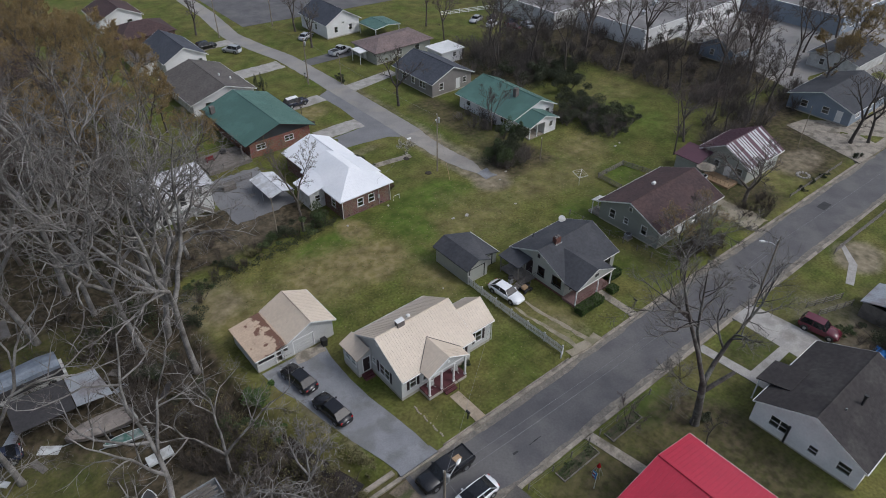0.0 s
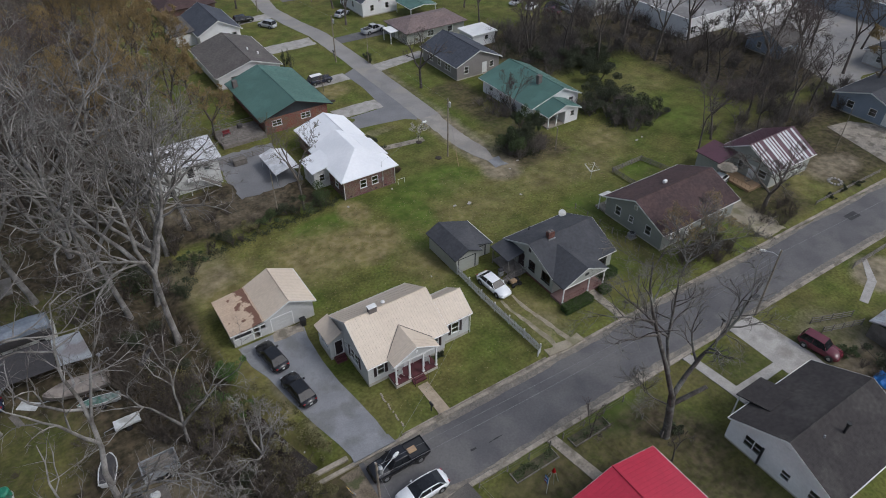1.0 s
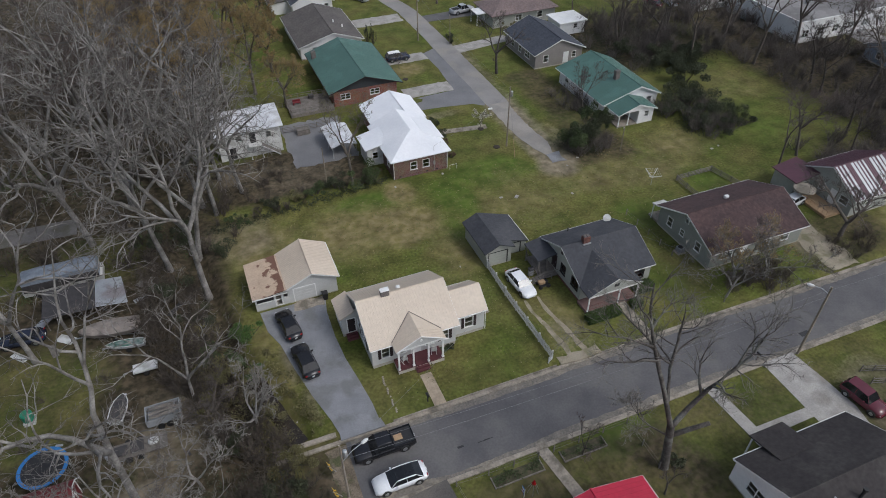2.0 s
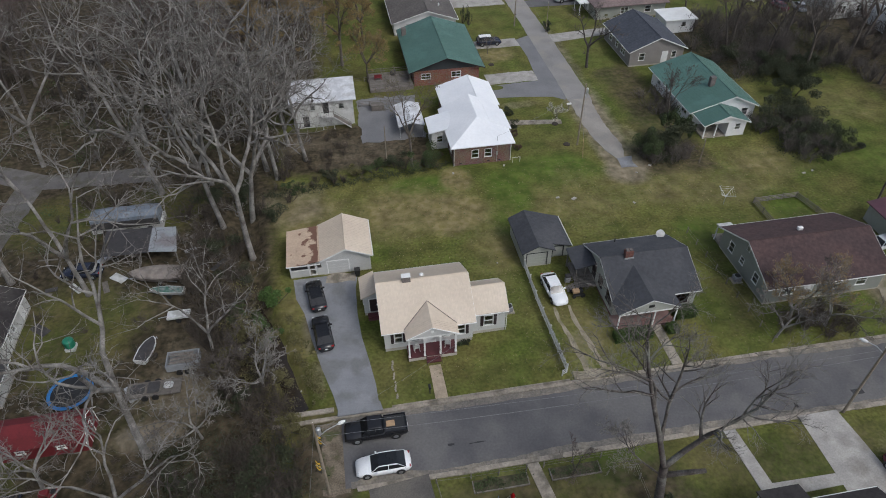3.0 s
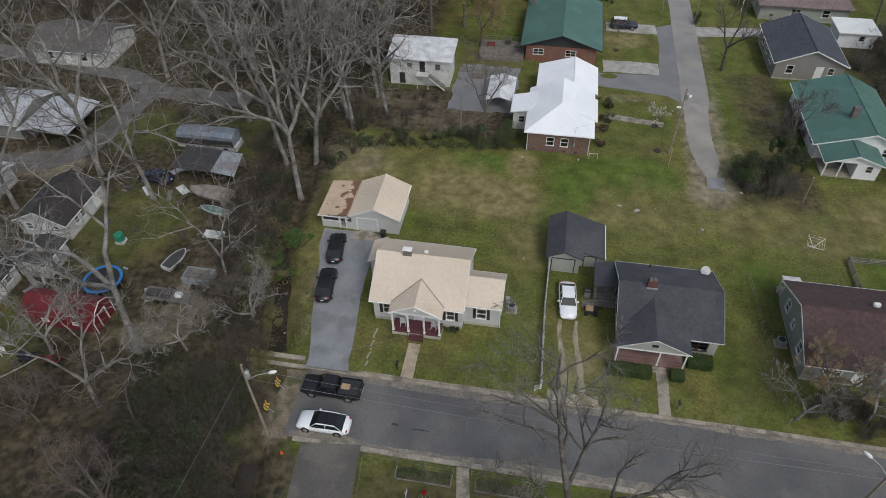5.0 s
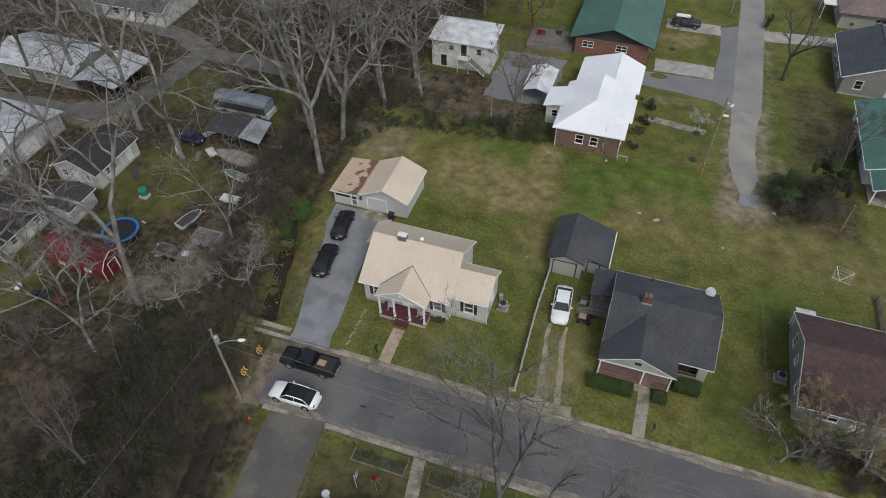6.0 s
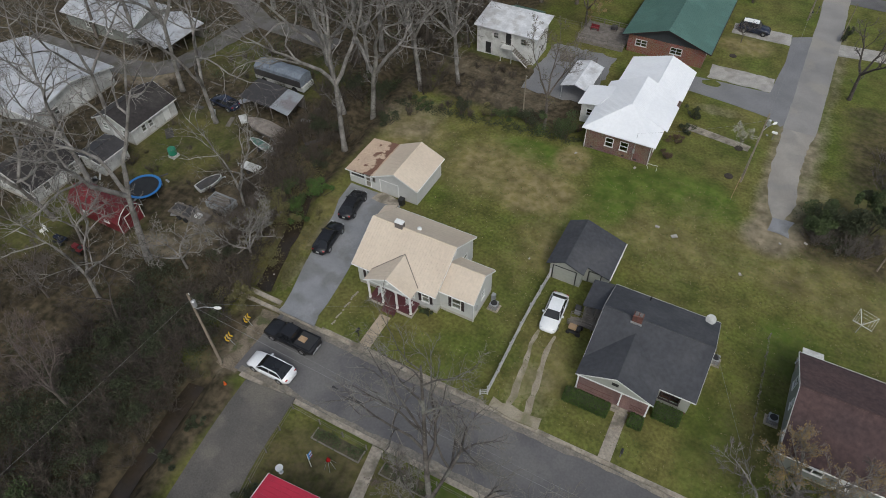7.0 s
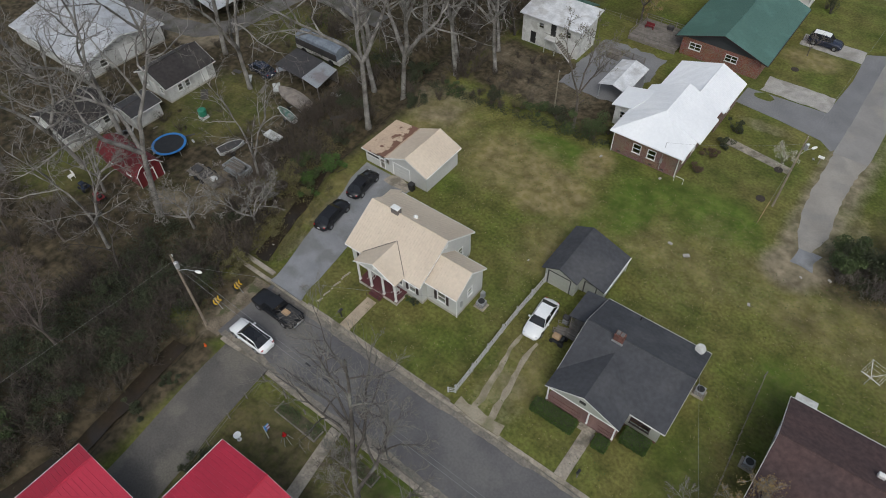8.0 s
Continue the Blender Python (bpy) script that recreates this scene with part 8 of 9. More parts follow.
# ---- plants ----
class Bag:
    """Collects vertices and faces quickly."""

    def __init__(self):
        self.v, self.f = [], []

    def tube(self, pts, radii, n):
        base = len(self.v)
        for i, p in enumerate(pts):
            d = (pts[min(i + 1, len(pts) - 1)] - pts[max(i - 1, 0)])
            d.normalize()
            u = d.cross(Vector((0.3, 0.2, 0.93)) if abs(d.z) < 0.85 else Vector((1, 0.1, 0)))
            u.normalize()
            w = d.cross(u)
            r = radii[i]
            for k in range(n):
                a = 2 * math.pi * k / n
                q = p + u * (math.cos(a) * r) + w * (math.sin(a) * r)
                self.v.append((q.x, q.y, q.z))
        for i in range(len(pts) - 1):
            for k in range(n):
                a, b = base + i * n + k, base + i * n + (k + 1) % n
                self.f.append((a, b, b + n, a + n))

    def spike(self, p, q, r):
        """A fine twig: a three-sided spike."""
        d = (q - p).normalized()
        u = d.cross(Vector((0.3, 0.9, 0.2))).normalized()
        w = d.cross(u)
        b = len(self.v)
        for a in (0, 2.1, 4.2):
            t = p + (u * math.cos(a) + w * math.sin(a)) * r
            self.v.append((t.x, t.y, t.z))
        self.v.append((q.x, q.y, q.z))
        self.f += [(b, b + 1, b + 3), (b + 1, b + 2, b + 3), (b + 2, b, b + 3)]

    def leaf(self, p, s, rnd):
        n = Vector((rnd.gauss(0, 1), rnd.gauss(0, 1), rnd.gauss(0.6, 1))).normalized()
        u = n.orthogonal().normalized()
        a = rnd.random() * 6.28
        w = n.cross(u)
        e, g = (u * math.cos(a) + w * math.sin(a)) * s, (w * math.cos(a) - u * math.sin(a)) * s * .6
        b = len(self.v)
        for t in (p - e, p + g + n * s * .15, p + e, p - g + n * s * .15):
            self.v.append((t.x, t.y, t.z))
        self.f.append((b, b + 1, b + 2, b + 3))

    def mesh(self, name, material, smooth=False):
        me = bpy.data.meshes.new(name)
        me.from_pydata(self.v, [], self.f)
        me.materials.append(M[material])
        if smooth:
            me.shade_smooth()
        return me


def wander(p, d, length, segs, rnd, bend, rise):
    pts = [p.copy()]
    d = d.normalized()
    for _ in range(segs):
        d = (d + Vector((rnd.gauss(0, bend), rnd.gauss(0, bend), rnd.gauss(0, bend) * .7 + rise))).normalized()
        pts.append(pts[-1] + d * (length / segs))
    return pts


def along(pts, s):
    k = s * (len(pts) - 1)
    i = min(int(k), len(pts) - 2)
    return pts[i].lerp(pts[i + 1], k - i), (pts[i + 1] - pts[i]).normalized()


def fan(d, angle, rnd):
    u = d.orthogonal().normalized()
    a = rnd.random() * 6.2832
    side = u * math.cos(a) + d.cross(u) * math.sin(a)
    return (d * math.cos(angle) + side * math.sin(angle)).normalized()


def branchwork(wood, fine, buds, pts, r0, rnd, cfg, level=1):
    """Branches, twigs and buds along one limb."""
    count, (lo, hi), ang, ratio = cfg["count"][level - 1], cfg["from"][level - 1], cfg["angle"][level - 1], cfg["ratio"][level - 1]
    L = sum((b - a).length for a, b in zip(pts, pts[1:]))
    for i in range(count):
        s = lo + (hi - lo) * (i + rnd.random()) / count
        p, d = along(pts, s)
        nd = fan(d, radians(rnd.gauss(ang, 12)), rnd)
        nd.z += cfg["up"]
        nd.normalize()
        ln = L * ratio * (1.15 - .6 * s) * rnd.uniform(.7, 1.25)
        r = max(cfg["min_r"], r0 * (1 - .75 * s) * cfg.get("shrink", .66))
        if level >= cfg["levels"]:
            q = p + nd * ln
            fine.spike(p, q, cfg["twig_r"])
            if buds is not None and rnd.random() < cfg.get("bud_p", 0):
                for _ in range(cfg.get("bud_n", 3)):
                    buds.leaf(p.lerp(q, rnd.random()) + Vector((rnd.gauss(0, .12), rnd.gauss(0, .12), rnd.gauss(0, .12))), cfg.get("bud_s", .07), rnd)
            continue
        segs = cfg.get("segs", (5, 4, 3, 2))[level - 1]
        c = wander(p, nd, ln, segs, rnd, cfg["bend"], cfg.get("sweep", cfg["up"] * .3))
        rr = [r * (1 - .8 * j / segs) for j in range(segs + 1)]
        (wood if level <= cfg.get("wood", 2) else fine).tube(c, rr, (5, 4, 3, 3)[level - 1])
        branchwork(wood, fine, buds, c, r, rnd, cfg, level + 1)


def tree_thing(name, label, x, y, wood, fine, buds, bark, twig, bud, category="tree", group=""):
    t = thing(name, x, y, gz(x, y), label, category, group)
    for nm, bag, m, sm in (("trunk", wood, bark, True), ("crown", fine, twig, False), ("budding_foliage", buds, bud, False)):
        if bag is None or not bag.f:
            continue
        o = new(nm, bag.mesh(nm, m, sm))
        o.parent = t
    return t


BIG = dict(levels=4, count=(9, 7, 7, 7), angle=(48, 42, 42, 40), ratio=(.52, .48, .5, .55), bend=.16, up=.1, min_r=.02, twig_r=.021)
BIG["from"] = ((.3, 1), (.25, 1), (.15, 1), (.1, 1))


def bare_tree(name, label, x, y, H_, r, seed, cfg=BIG, forks=3, bark="bark_pale", twig="twig", bud=None, trunk_part=.42, spread=30, **more):
    """A leafless tree: a trunk that divides into a few leaders, with limbs, branches and twigs."""
    rnd = random.Random(seed)
    cfg = dict(cfg, **more)
    wood, fine, buds = Bag(), Bag(), (Bag() if bud else None)
    trunk = wander(Vector((0, 0, -.3)), Vector((rnd.gauss(0, .06), rnd.gauss(0, .06), 1)), H_ * trunk_part, 5, rnd, .035, .05)
    wood.tube(trunk, [r * 1.35] + [r * (1 - .07 * i) for i in range(5)], 8)
    a0 = rnd.random() * 6.28
    for k in range(forks):
        a = a0 + 6.28 * k / forks + rnd.gauss(0, .3)
        sp = radians(rnd.gauss(spread, 6))
        d = Vector((math.cos(a) * math.sin(sp), math.sin(a) * math.sin(sp), math.cos(sp)))
        lead = wander(trunk[-1] - Vector((0, 0, .1)), d, H_ * (1 - trunk_part) * rnd.uniform(.95, 1.2) * cfg.get("reach", 1), 9, rnd, cfg.get("lead_bend", .1), .04)
        lr = r * cfg.get("lead_r", .7)
        wood.tube(lead, [lr * (1 - .86 * j / 9) for j in range(10)], 6)
        branchwork(wood, fine, buds, lead, lr, rnd, cfg)
    if trunk_part > .3:
        branchwork(wood, fine, buds, trunk[2:], r * .5, rnd, dict(cfg, count=(3, 4, 5, 5)))
    return tree_thing(name, label, x, y, wood, fine, buds, bark, twig, bud)


def scatter_copies(protos, spots, rnd):
    """Stand copies of the first trees at further places, turned and scaled at random."""
    for i, (x, y, s) in enumerate(spots):
        p = protos[i % len(protos)]
        c = copy_thing(p, pose(x, y, gz(x, y), rnd.uniform(-3, 3), rnd.uniform(-3, 3), rnd.uniform(0, 360)))
        c.scale = (s, s, s * rnd.uniform(.92, 1.1))


rnd = random.Random(12)
PALE = dict(BIG, min_r=.022, twig_r=.012, bend=.27, up=.07, sweep=.035, angle=(54, 50, 46, 42), ratio=(.56, .5, .48, .5), count=(7, 5, 5, 4), wood=3, shrink=.7, segs=(7, 5, 3, 2), lead_bend=.17, lead_r=.78, reach=1.12)
# tall pale sycamores of the west yard
SYC = "tall bare sycamore with pale mottled limbs"
syc = [bare_tree("sycamore_tree", SYC, 2.2, 29.0, 22, .36, 3, PALE, forks=3, spread=30, trunk_part=.4, twig="twig"), bare_tree("sycamore_tree", SYC, 10.5, 55.5, 22, .35, 7, PALE, forks=4, spread=44, trunk_part=.47, reach=1.3, twig="twig"), bare_tree("sycamore_tree", SYC, -7.6, 51.4, 21, .3, 11, PALE, forks=3, trunk_part=.3, spread=27, twig="twig")]
for t in syc:
    t["group"] = "tall bare trees of the west yard"
scatter_copies(syc, [(10.2, 63, 1.0), (6.8, 61, .9), (7.5, 39.5, .6), (-11.5, 34, .85), (-17, 55, .95), (-24, 47, .95), (-12.4, 28.5, .8), (-20, 22, .9), (1.6, 22.5, .7), (-2, 70, 1.0), (3, 77, 1.05), (-20, 80, 1.0), (12, 73, .9), (-33, 62, .95), (-6, 83, 1.1), (-35, 35, .9), (13.5, 70.5, .8), (15, 79, .9), (10, 88, 1.0), (17.5, 74.5, .75), (4.5, 71, 1.0), (14.5, 93, .9), (-1, 92, 1.0)], rnd)
# grey-brown wood behind
WOOD = dict(BIG, count=(8, 6, 6, 5), twig_r=.015, shrink=.72, bend=.2, angle=(50, 46, 44, 40), lead_bend=.14)
grey_ = [bare_tree("bare_tree", "grey-brown leafless woodland tree", 7, 84, 16, .26, 21, WOOD, bark="bark", twig="twig"), bare_tree("bare_tree", "dark brown leafless woodland tree", -14, 88, 15, .24, 22, WOOD, forks=2, bark="bark_dark", twig="twig_dark", spread=22), bare_tree("bare_tree", "grey leafless woodland tree", 1, 96, 17, .28, 23, WOOD, forks=4, bark="bark", twig="twig_red")]
for t in grey_:
    t["group"] = "leafless woodland trees"
spots = []
for _ in range(900):
    x, y = rnd.uniform(-75, 14), rnd.uniform(66, 150)
    if 72 < y < 80.5 or (-50 < x < -13 and 58 < y < 94) or (x > 12 and y < 100) or any(math.hypot(x - a, y - b) < 4.2 for a, b, _ in spots):
        continue
    spots.append((x, y, rnd.uniform(.75, 1.15)))
    if len(spots) > 50:
        break
spots += [(-40, 60, 1), (-52, 70, 1), (-55, 30, 1), (-60, 45, 1.1), (-30, 26, .9), (-14, 16, .8), (-24, 8, .8), (6.5, 21, .55), (10, 12, .6), (-2, 5, .8), (12.5, 2, .6), (4, -6, .8), (-15, -4, .9), (14.5, 84, .7), (-28, 100, 1)]
# the belt east of the lane
spots += [(104, 86, .9), (100, 92, .85), (95, 97, .7), (114, 80, .95), (116, 66, .8), (115, 90, 1), (107, 98, .9), (118, 70, .9), (122, 62, .9), (116, 56, .8), (109, 54, .75), (124, 80, 1), (97, 99, .8), (103, 108, .9), (128, 58, .9), (132, 76, .9), (104, 48.5, .6), (97, 52, .7), (113, 49, .8), (121, 50, .8), (134, 62, .9), (140, 55, 1.0), (146, 66, .9), (120, 94, .9), (110, 112, .9), (130, 114, .8), (96, 116, .7), (100, 128, .8), (155, 60, .9), (150, 76, .9)]
scatter_copies(grey_, spots, rnd)
# golden catkin trees
M["bud_gold_twig"] = mat("ochre_twigs", (0.23, 0.18, 0.105), (0.17, 0.135, 0.085), 0.95, 0.5, 3.0, 0.25, 0.0)
GOLD = dict(BIG, bud_p=.95, bud_n=4, bud_s=.055, count=(8, 7, 7, 5))
gold = [bare_tree("catkin_tree", "tree hazed with golden-brown spring catkins", 22, 118, 15, .3, 31, GOLD, bark="bark", twig="bud_gold_twig", bud="bud_gold", forks=4), bare_tree("catkin_tree", "tree hazed with golden-brown spring catkins", 24.5, 104, 14, .28, 32, GOLD, bark="bark", twig="bud_gold_twig", bud="bud_gold")]
for t in gold:
    t["group"] = "golden catkin trees"
scatter_copies(gold, [(14, 110, 1.05), (9, 122, 1.1), (17, 130, 1.1), (25, 131, 1), (3, 112, 1), (29, 112, .75), (12, 99, .9), (27, 145, 1), (16, 146, 1.1), (2, 133, 1.1), (28.5, 97, .6), (22, 160, 1), (19, 102, 1), (7, 104, 1.05), (21, 137, 1.1), (10, 138, 1.1), (29, 124, .9), (135, 47, .9), (152, 50, .9), (166, 58, 1), (170, 48, 1)], rnd)


# the big street tree across the road, with its sawn stub and long eastern limb
def street_tree():
    rnd = random.Random(5)
    cfg = dict(BIG, count=(9, 6, 6, 4), ratio=(.5, .55, .6, .7), up=.1, min_r=.018, twig_r=.012, shrink=.72, bend=.2)
    wood, fine = Bag(), Bag()
    base = Vector((46.1, 16.2, 0))
    V_ = lambda x, y, z: Vector((x, y, z)) - base
    wood.tube([V_(46.1, 16.2, -.3), V_(46.1, 16.2, .7), V_(45.8, 16.3, 3.2), V_(45.5, 16.5, 6.2)], [.55, .42, .37, .34], 9)
    limbs = [([V_(45.5, 16.5, 6.1), V_(44.6, 17.5, 10), V_(44.0, 18.4, 12.6), V_(43.5, 19.3, 15.2), V_(43.1, 20, 18), V_(43.0, 20.2, 20.4)], .25),
             ([V_(45.5, 16.5, 5.9), V_(47.0, 16.7, 7.6), V_(48.4, 16.6, 9.6), V_(49.6, 16.2, 11.6), V_(50.6, 15.8, 13.6), V_(51.4, 15.8, 16.0)], .27),
             ([V_(44.9, 17.2, 9), V_(45.6, 18.6, 11.4), V_(46.2, 19.2, 14), V_(46.4, 19.6, 16.8)], .2), ([V_(45.7, 16.4, 4.6), V_(44.0, 17.2, 6.0), V_(42.8, 17.6, 7.4), V_(42.2, 17.6, 9.0)], .1)]
    for pts, r in limbs:
        k = len(pts) - 1
        wood.tube(pts, [r * (1 - .75 * j / k) for j in range(k + 1)], 7)
        branchwork(wood, fine, None, pts, r, rnd, cfg)
    wood.tube([V_(45.7, 16.4, 4.8), V_(47.0, 15.6, 6.2), V_(48.0, 15.0, 7.2)], [.25, .22, .19], 7)
    wood.f.append(tuple(len(wood.v) - 7 + i for i in range(7)))
    t = tree_thing("street_tree", "large dark leafless tree with a sawn-off limb", base.x, base.y, wood, fine, None, "street_bark", "twig_street", None)


# light from above put into the colours: paler twigs, pale patches on dark bark
M["twig_street"] = mat("lit_grey_twigs", (0.2, 0.185, 0.165), (0.13, 0.12, 0.105), 0.95, 0.5, 3.0, 0.25, 0.0)
M["street_bark"] = mat("light_patched_dark_bark", (0.1, 0.09, 0.08), (0.06, 0.052, 0.046), stain=(0.24, 0.24, 0.21), stain_scale=0.5, stain_amt=0.6, **BARK)
street_tree()
MED = dict(levels=4, count=(6, 5, 5, 5), angle=(45, 42, 40, 40), ratio=(.5, .5, .5, .55), bend=.14, up=.1, min_r=.016, twig_r=.017)
MED["from"] = BIG["from"]
CRANKY = dict(MED, min_r=.022, twig_r=.012, bend=.27, up=.07, angle=(52, 48, 46, 42), count=(8, 6, 5, 4), wood=3, shrink=.76, segs=(6, 4, 3, 2), lead_bend=.16)
SMALL = dict(MED, levels=3, count=(6, 6, 6), min_r=.012)
SMALL["from"] = BIG["from"][:3]
bare_tree("garden_tree", "bare tree with a pale crown beside the brick house", 32.5, 70.2, 12.5, .2, 41, MED, bark="bark", twig="twig", bud="leaf_olive", bud_n=1, bud_s=.07, bud_p=.35)
bare_tree("garden_tree", "leafless tree by the lane", 67.3, 95.1, 10, .26, 42, MED, bark="bark_dark", twig="twig")
bare_tree("garden_tree", "spreading grey leafless tree by the drive", 87.7, 35.1, 9.5, .32, 43, dict(MED, count=(8, 6, 6, 6)), bark="bark", twig="twig", spread=42, trunk_part=.25)
bare_tree("garden_tree", "slender leafless tree behind the house", 91.9, 50.4, 12, .16, 44, MED, forks=2, bark="bark", twig="twig", spread=14)
OLV = dict(MED, count=(8, 6, 6, 5), bud_p=.45, bud_n=2, bud_s=.06, wood=3)
bare_tree("budding_tree", "small tree hazed with olive spring buds", 69.0, 33.6, 7.6, .2, 45, OLV, bark="bark_pale", twig="twig_pale", bud="bud_gold", forks=4, spread=40, trunk_part=.25)
bare_tree("garden_tree", "bare grey street-side tree", 66.3, 31.6, 7.0, .16, 46, dict(MED, count=(8, 6, 6, 5), wood=3), bark="bark_pale", twig="twig", spread=34, trunk_part=.3)
bare_tree("garden_tree", "reddish bare street-side tree", 72.5, 32.2, 7.5, .16, 47, dict(MED, count=(8, 6, 6, 5), wood=3), bark="bark_pale", twig="twig", spread=38, trunk_part=.25)
bare_tree("sapling", "small leafless tree by the street", 39.9, 20.0, 4.6, .07, 48, SMALL, bark="bark_dark", twig="twig_red", trunk_part=.35)
bare_tree("sapling", "small pruned leafless tree", 44.5, 13.9, 4.0, .1, 49, SMALL, bark="bark_dark", twig="twig_dark", forks=2)
bare_tree("sapling", "pink-twigged sapling by the pad", 51.2, 103.6, 3.6, .06, 50, SMALL, bark="bark", twig="twig_red")
M["blossom"] = mat("white_spring_blossom", (.6, .58, .52), (.5, .48, .4), .8, 1.0, 3.0, .2, 0)
bare_tree("sapling", "young tree with sparse white blossom", 56.1, 77.7, 3.4, .05, 61, dict(SMALL, bud_p=.5, bud_n=2, bud_s=.06), bark="bark", twig="twig", bud="blossom")
bare_tree("garden_tree", "leafless tree on the verge", 53.3, 157.6, 9, .25, 51, MED, bark="bark_dark", twig="twig")
bare_tree("garden_tree", "leafless tree on the verge", 70.5, 133, 10, .25, 52, MED, bark="bark", twig="twig")
bare_tree("garden_tree", "leafless tree on the verge", 73, 145, 10, .25, 53, MED, bark="bark", twig="twig")
bare_tree("garden_tree", "reddish bare tree against the green-roofed house", 74.2, 76.5, 7.5, .14, 54, MED, bark="bark", twig="twig_red", forks=4, trunk_part=.3)
bare_tree("garden_tree", "pale leafless tree at the creek bank", 12.6, 34.2, 6.8, .16, 55, CRANKY, bark="bark_pale", twig="twig_pale", forks=4, spread=35, trunk_part=.3)
bare_tree("garden_tree", "pale leafless tree among brush", 7.0, 30.0, 7.0, .15, 56, CRANKY, bark="bark_pale", twig="twig_pale", forks=4, spread=35, trunk_part=.3)
bare_tree("garden_tree", "pale branching bare tree above the red shed", -6.5, 27.4, 8.5, .18, 57, CRANKY, bark="bark_pale", twig="twig_pale", forks=4, spread=40, trunk_part=.35)
for i, (x, y, h_) in enumerate([(-3, 20, 7), (-9.5, 17, 8), (9, 36.5, 5.5)]):
    bare_tree("garden_tree", "pale branching bare tree in the yard", x, y, h_, .14, 70 + i, CRANKY, bark="bark", twig="twig", forks=4, spread=42, trunk_part=.3)
bare_tree("garden_tree", "grey bare tree by the blue house", 119, 33.5, 12, .3, 58, MED, bark="bark_dark", twig="twig")
bare_tree("garden_tree", "grey bare tree by the blue house", 121.5, 31.5, 11, .26, 59, MED, bark="bark_dark", twig="twig")


def leafy(name, label, x, y, rx, ry, h, seed, material, count=900, size=.1, group="", z0=0.0):
    """An evergreen shrub: stems and many small leaves in uneven clumps."""
    rnd = random.Random(seed)
    wood, leaves = Bag(), Bag()
    lumps = [(rnd.gauss(0, .55) * rx, rnd.gauss(0, .55) * ry, rnd.uniform(.25, .9) * h, rnd.uniform(.22, .5)) for _ in range(9)]
    for a, b, c, s in lumps:
        wood.tube(wander(Vector((a * .2, b * .2, -.1)), Vector((a, b, c)), math.sqrt(a * a + b * b + c * c), 3, rnd, .08, .0), [.05, .04, .03, .015], 4)
    for _ in range(count):
        a, b, c, s = lumps[rnd.randrange(9)]
        d = Vector((rnd.gauss(0, 1), rnd.gauss(0, 1), rnd.gauss(0, 1))).normalized() * (rnd.random() ** .4)
        p = Vector((a + d.x * s * rx, b + d.y * s * ry, c + d.z * s * h * .55))
        if p.z > .03:
            leaves.leaf(p, size * rnd.uniform(.6, 1.4), rnd)
    t = thing(name, x, y, gz(x, y) + z0, label, "shrub", group)
    o = new("stem_core", wood.mesh("stem_core", "bark_dark")); o.parent = t
    o = new("foliage", leaves.mesh("foliage", material)); o.parent = t
    return t


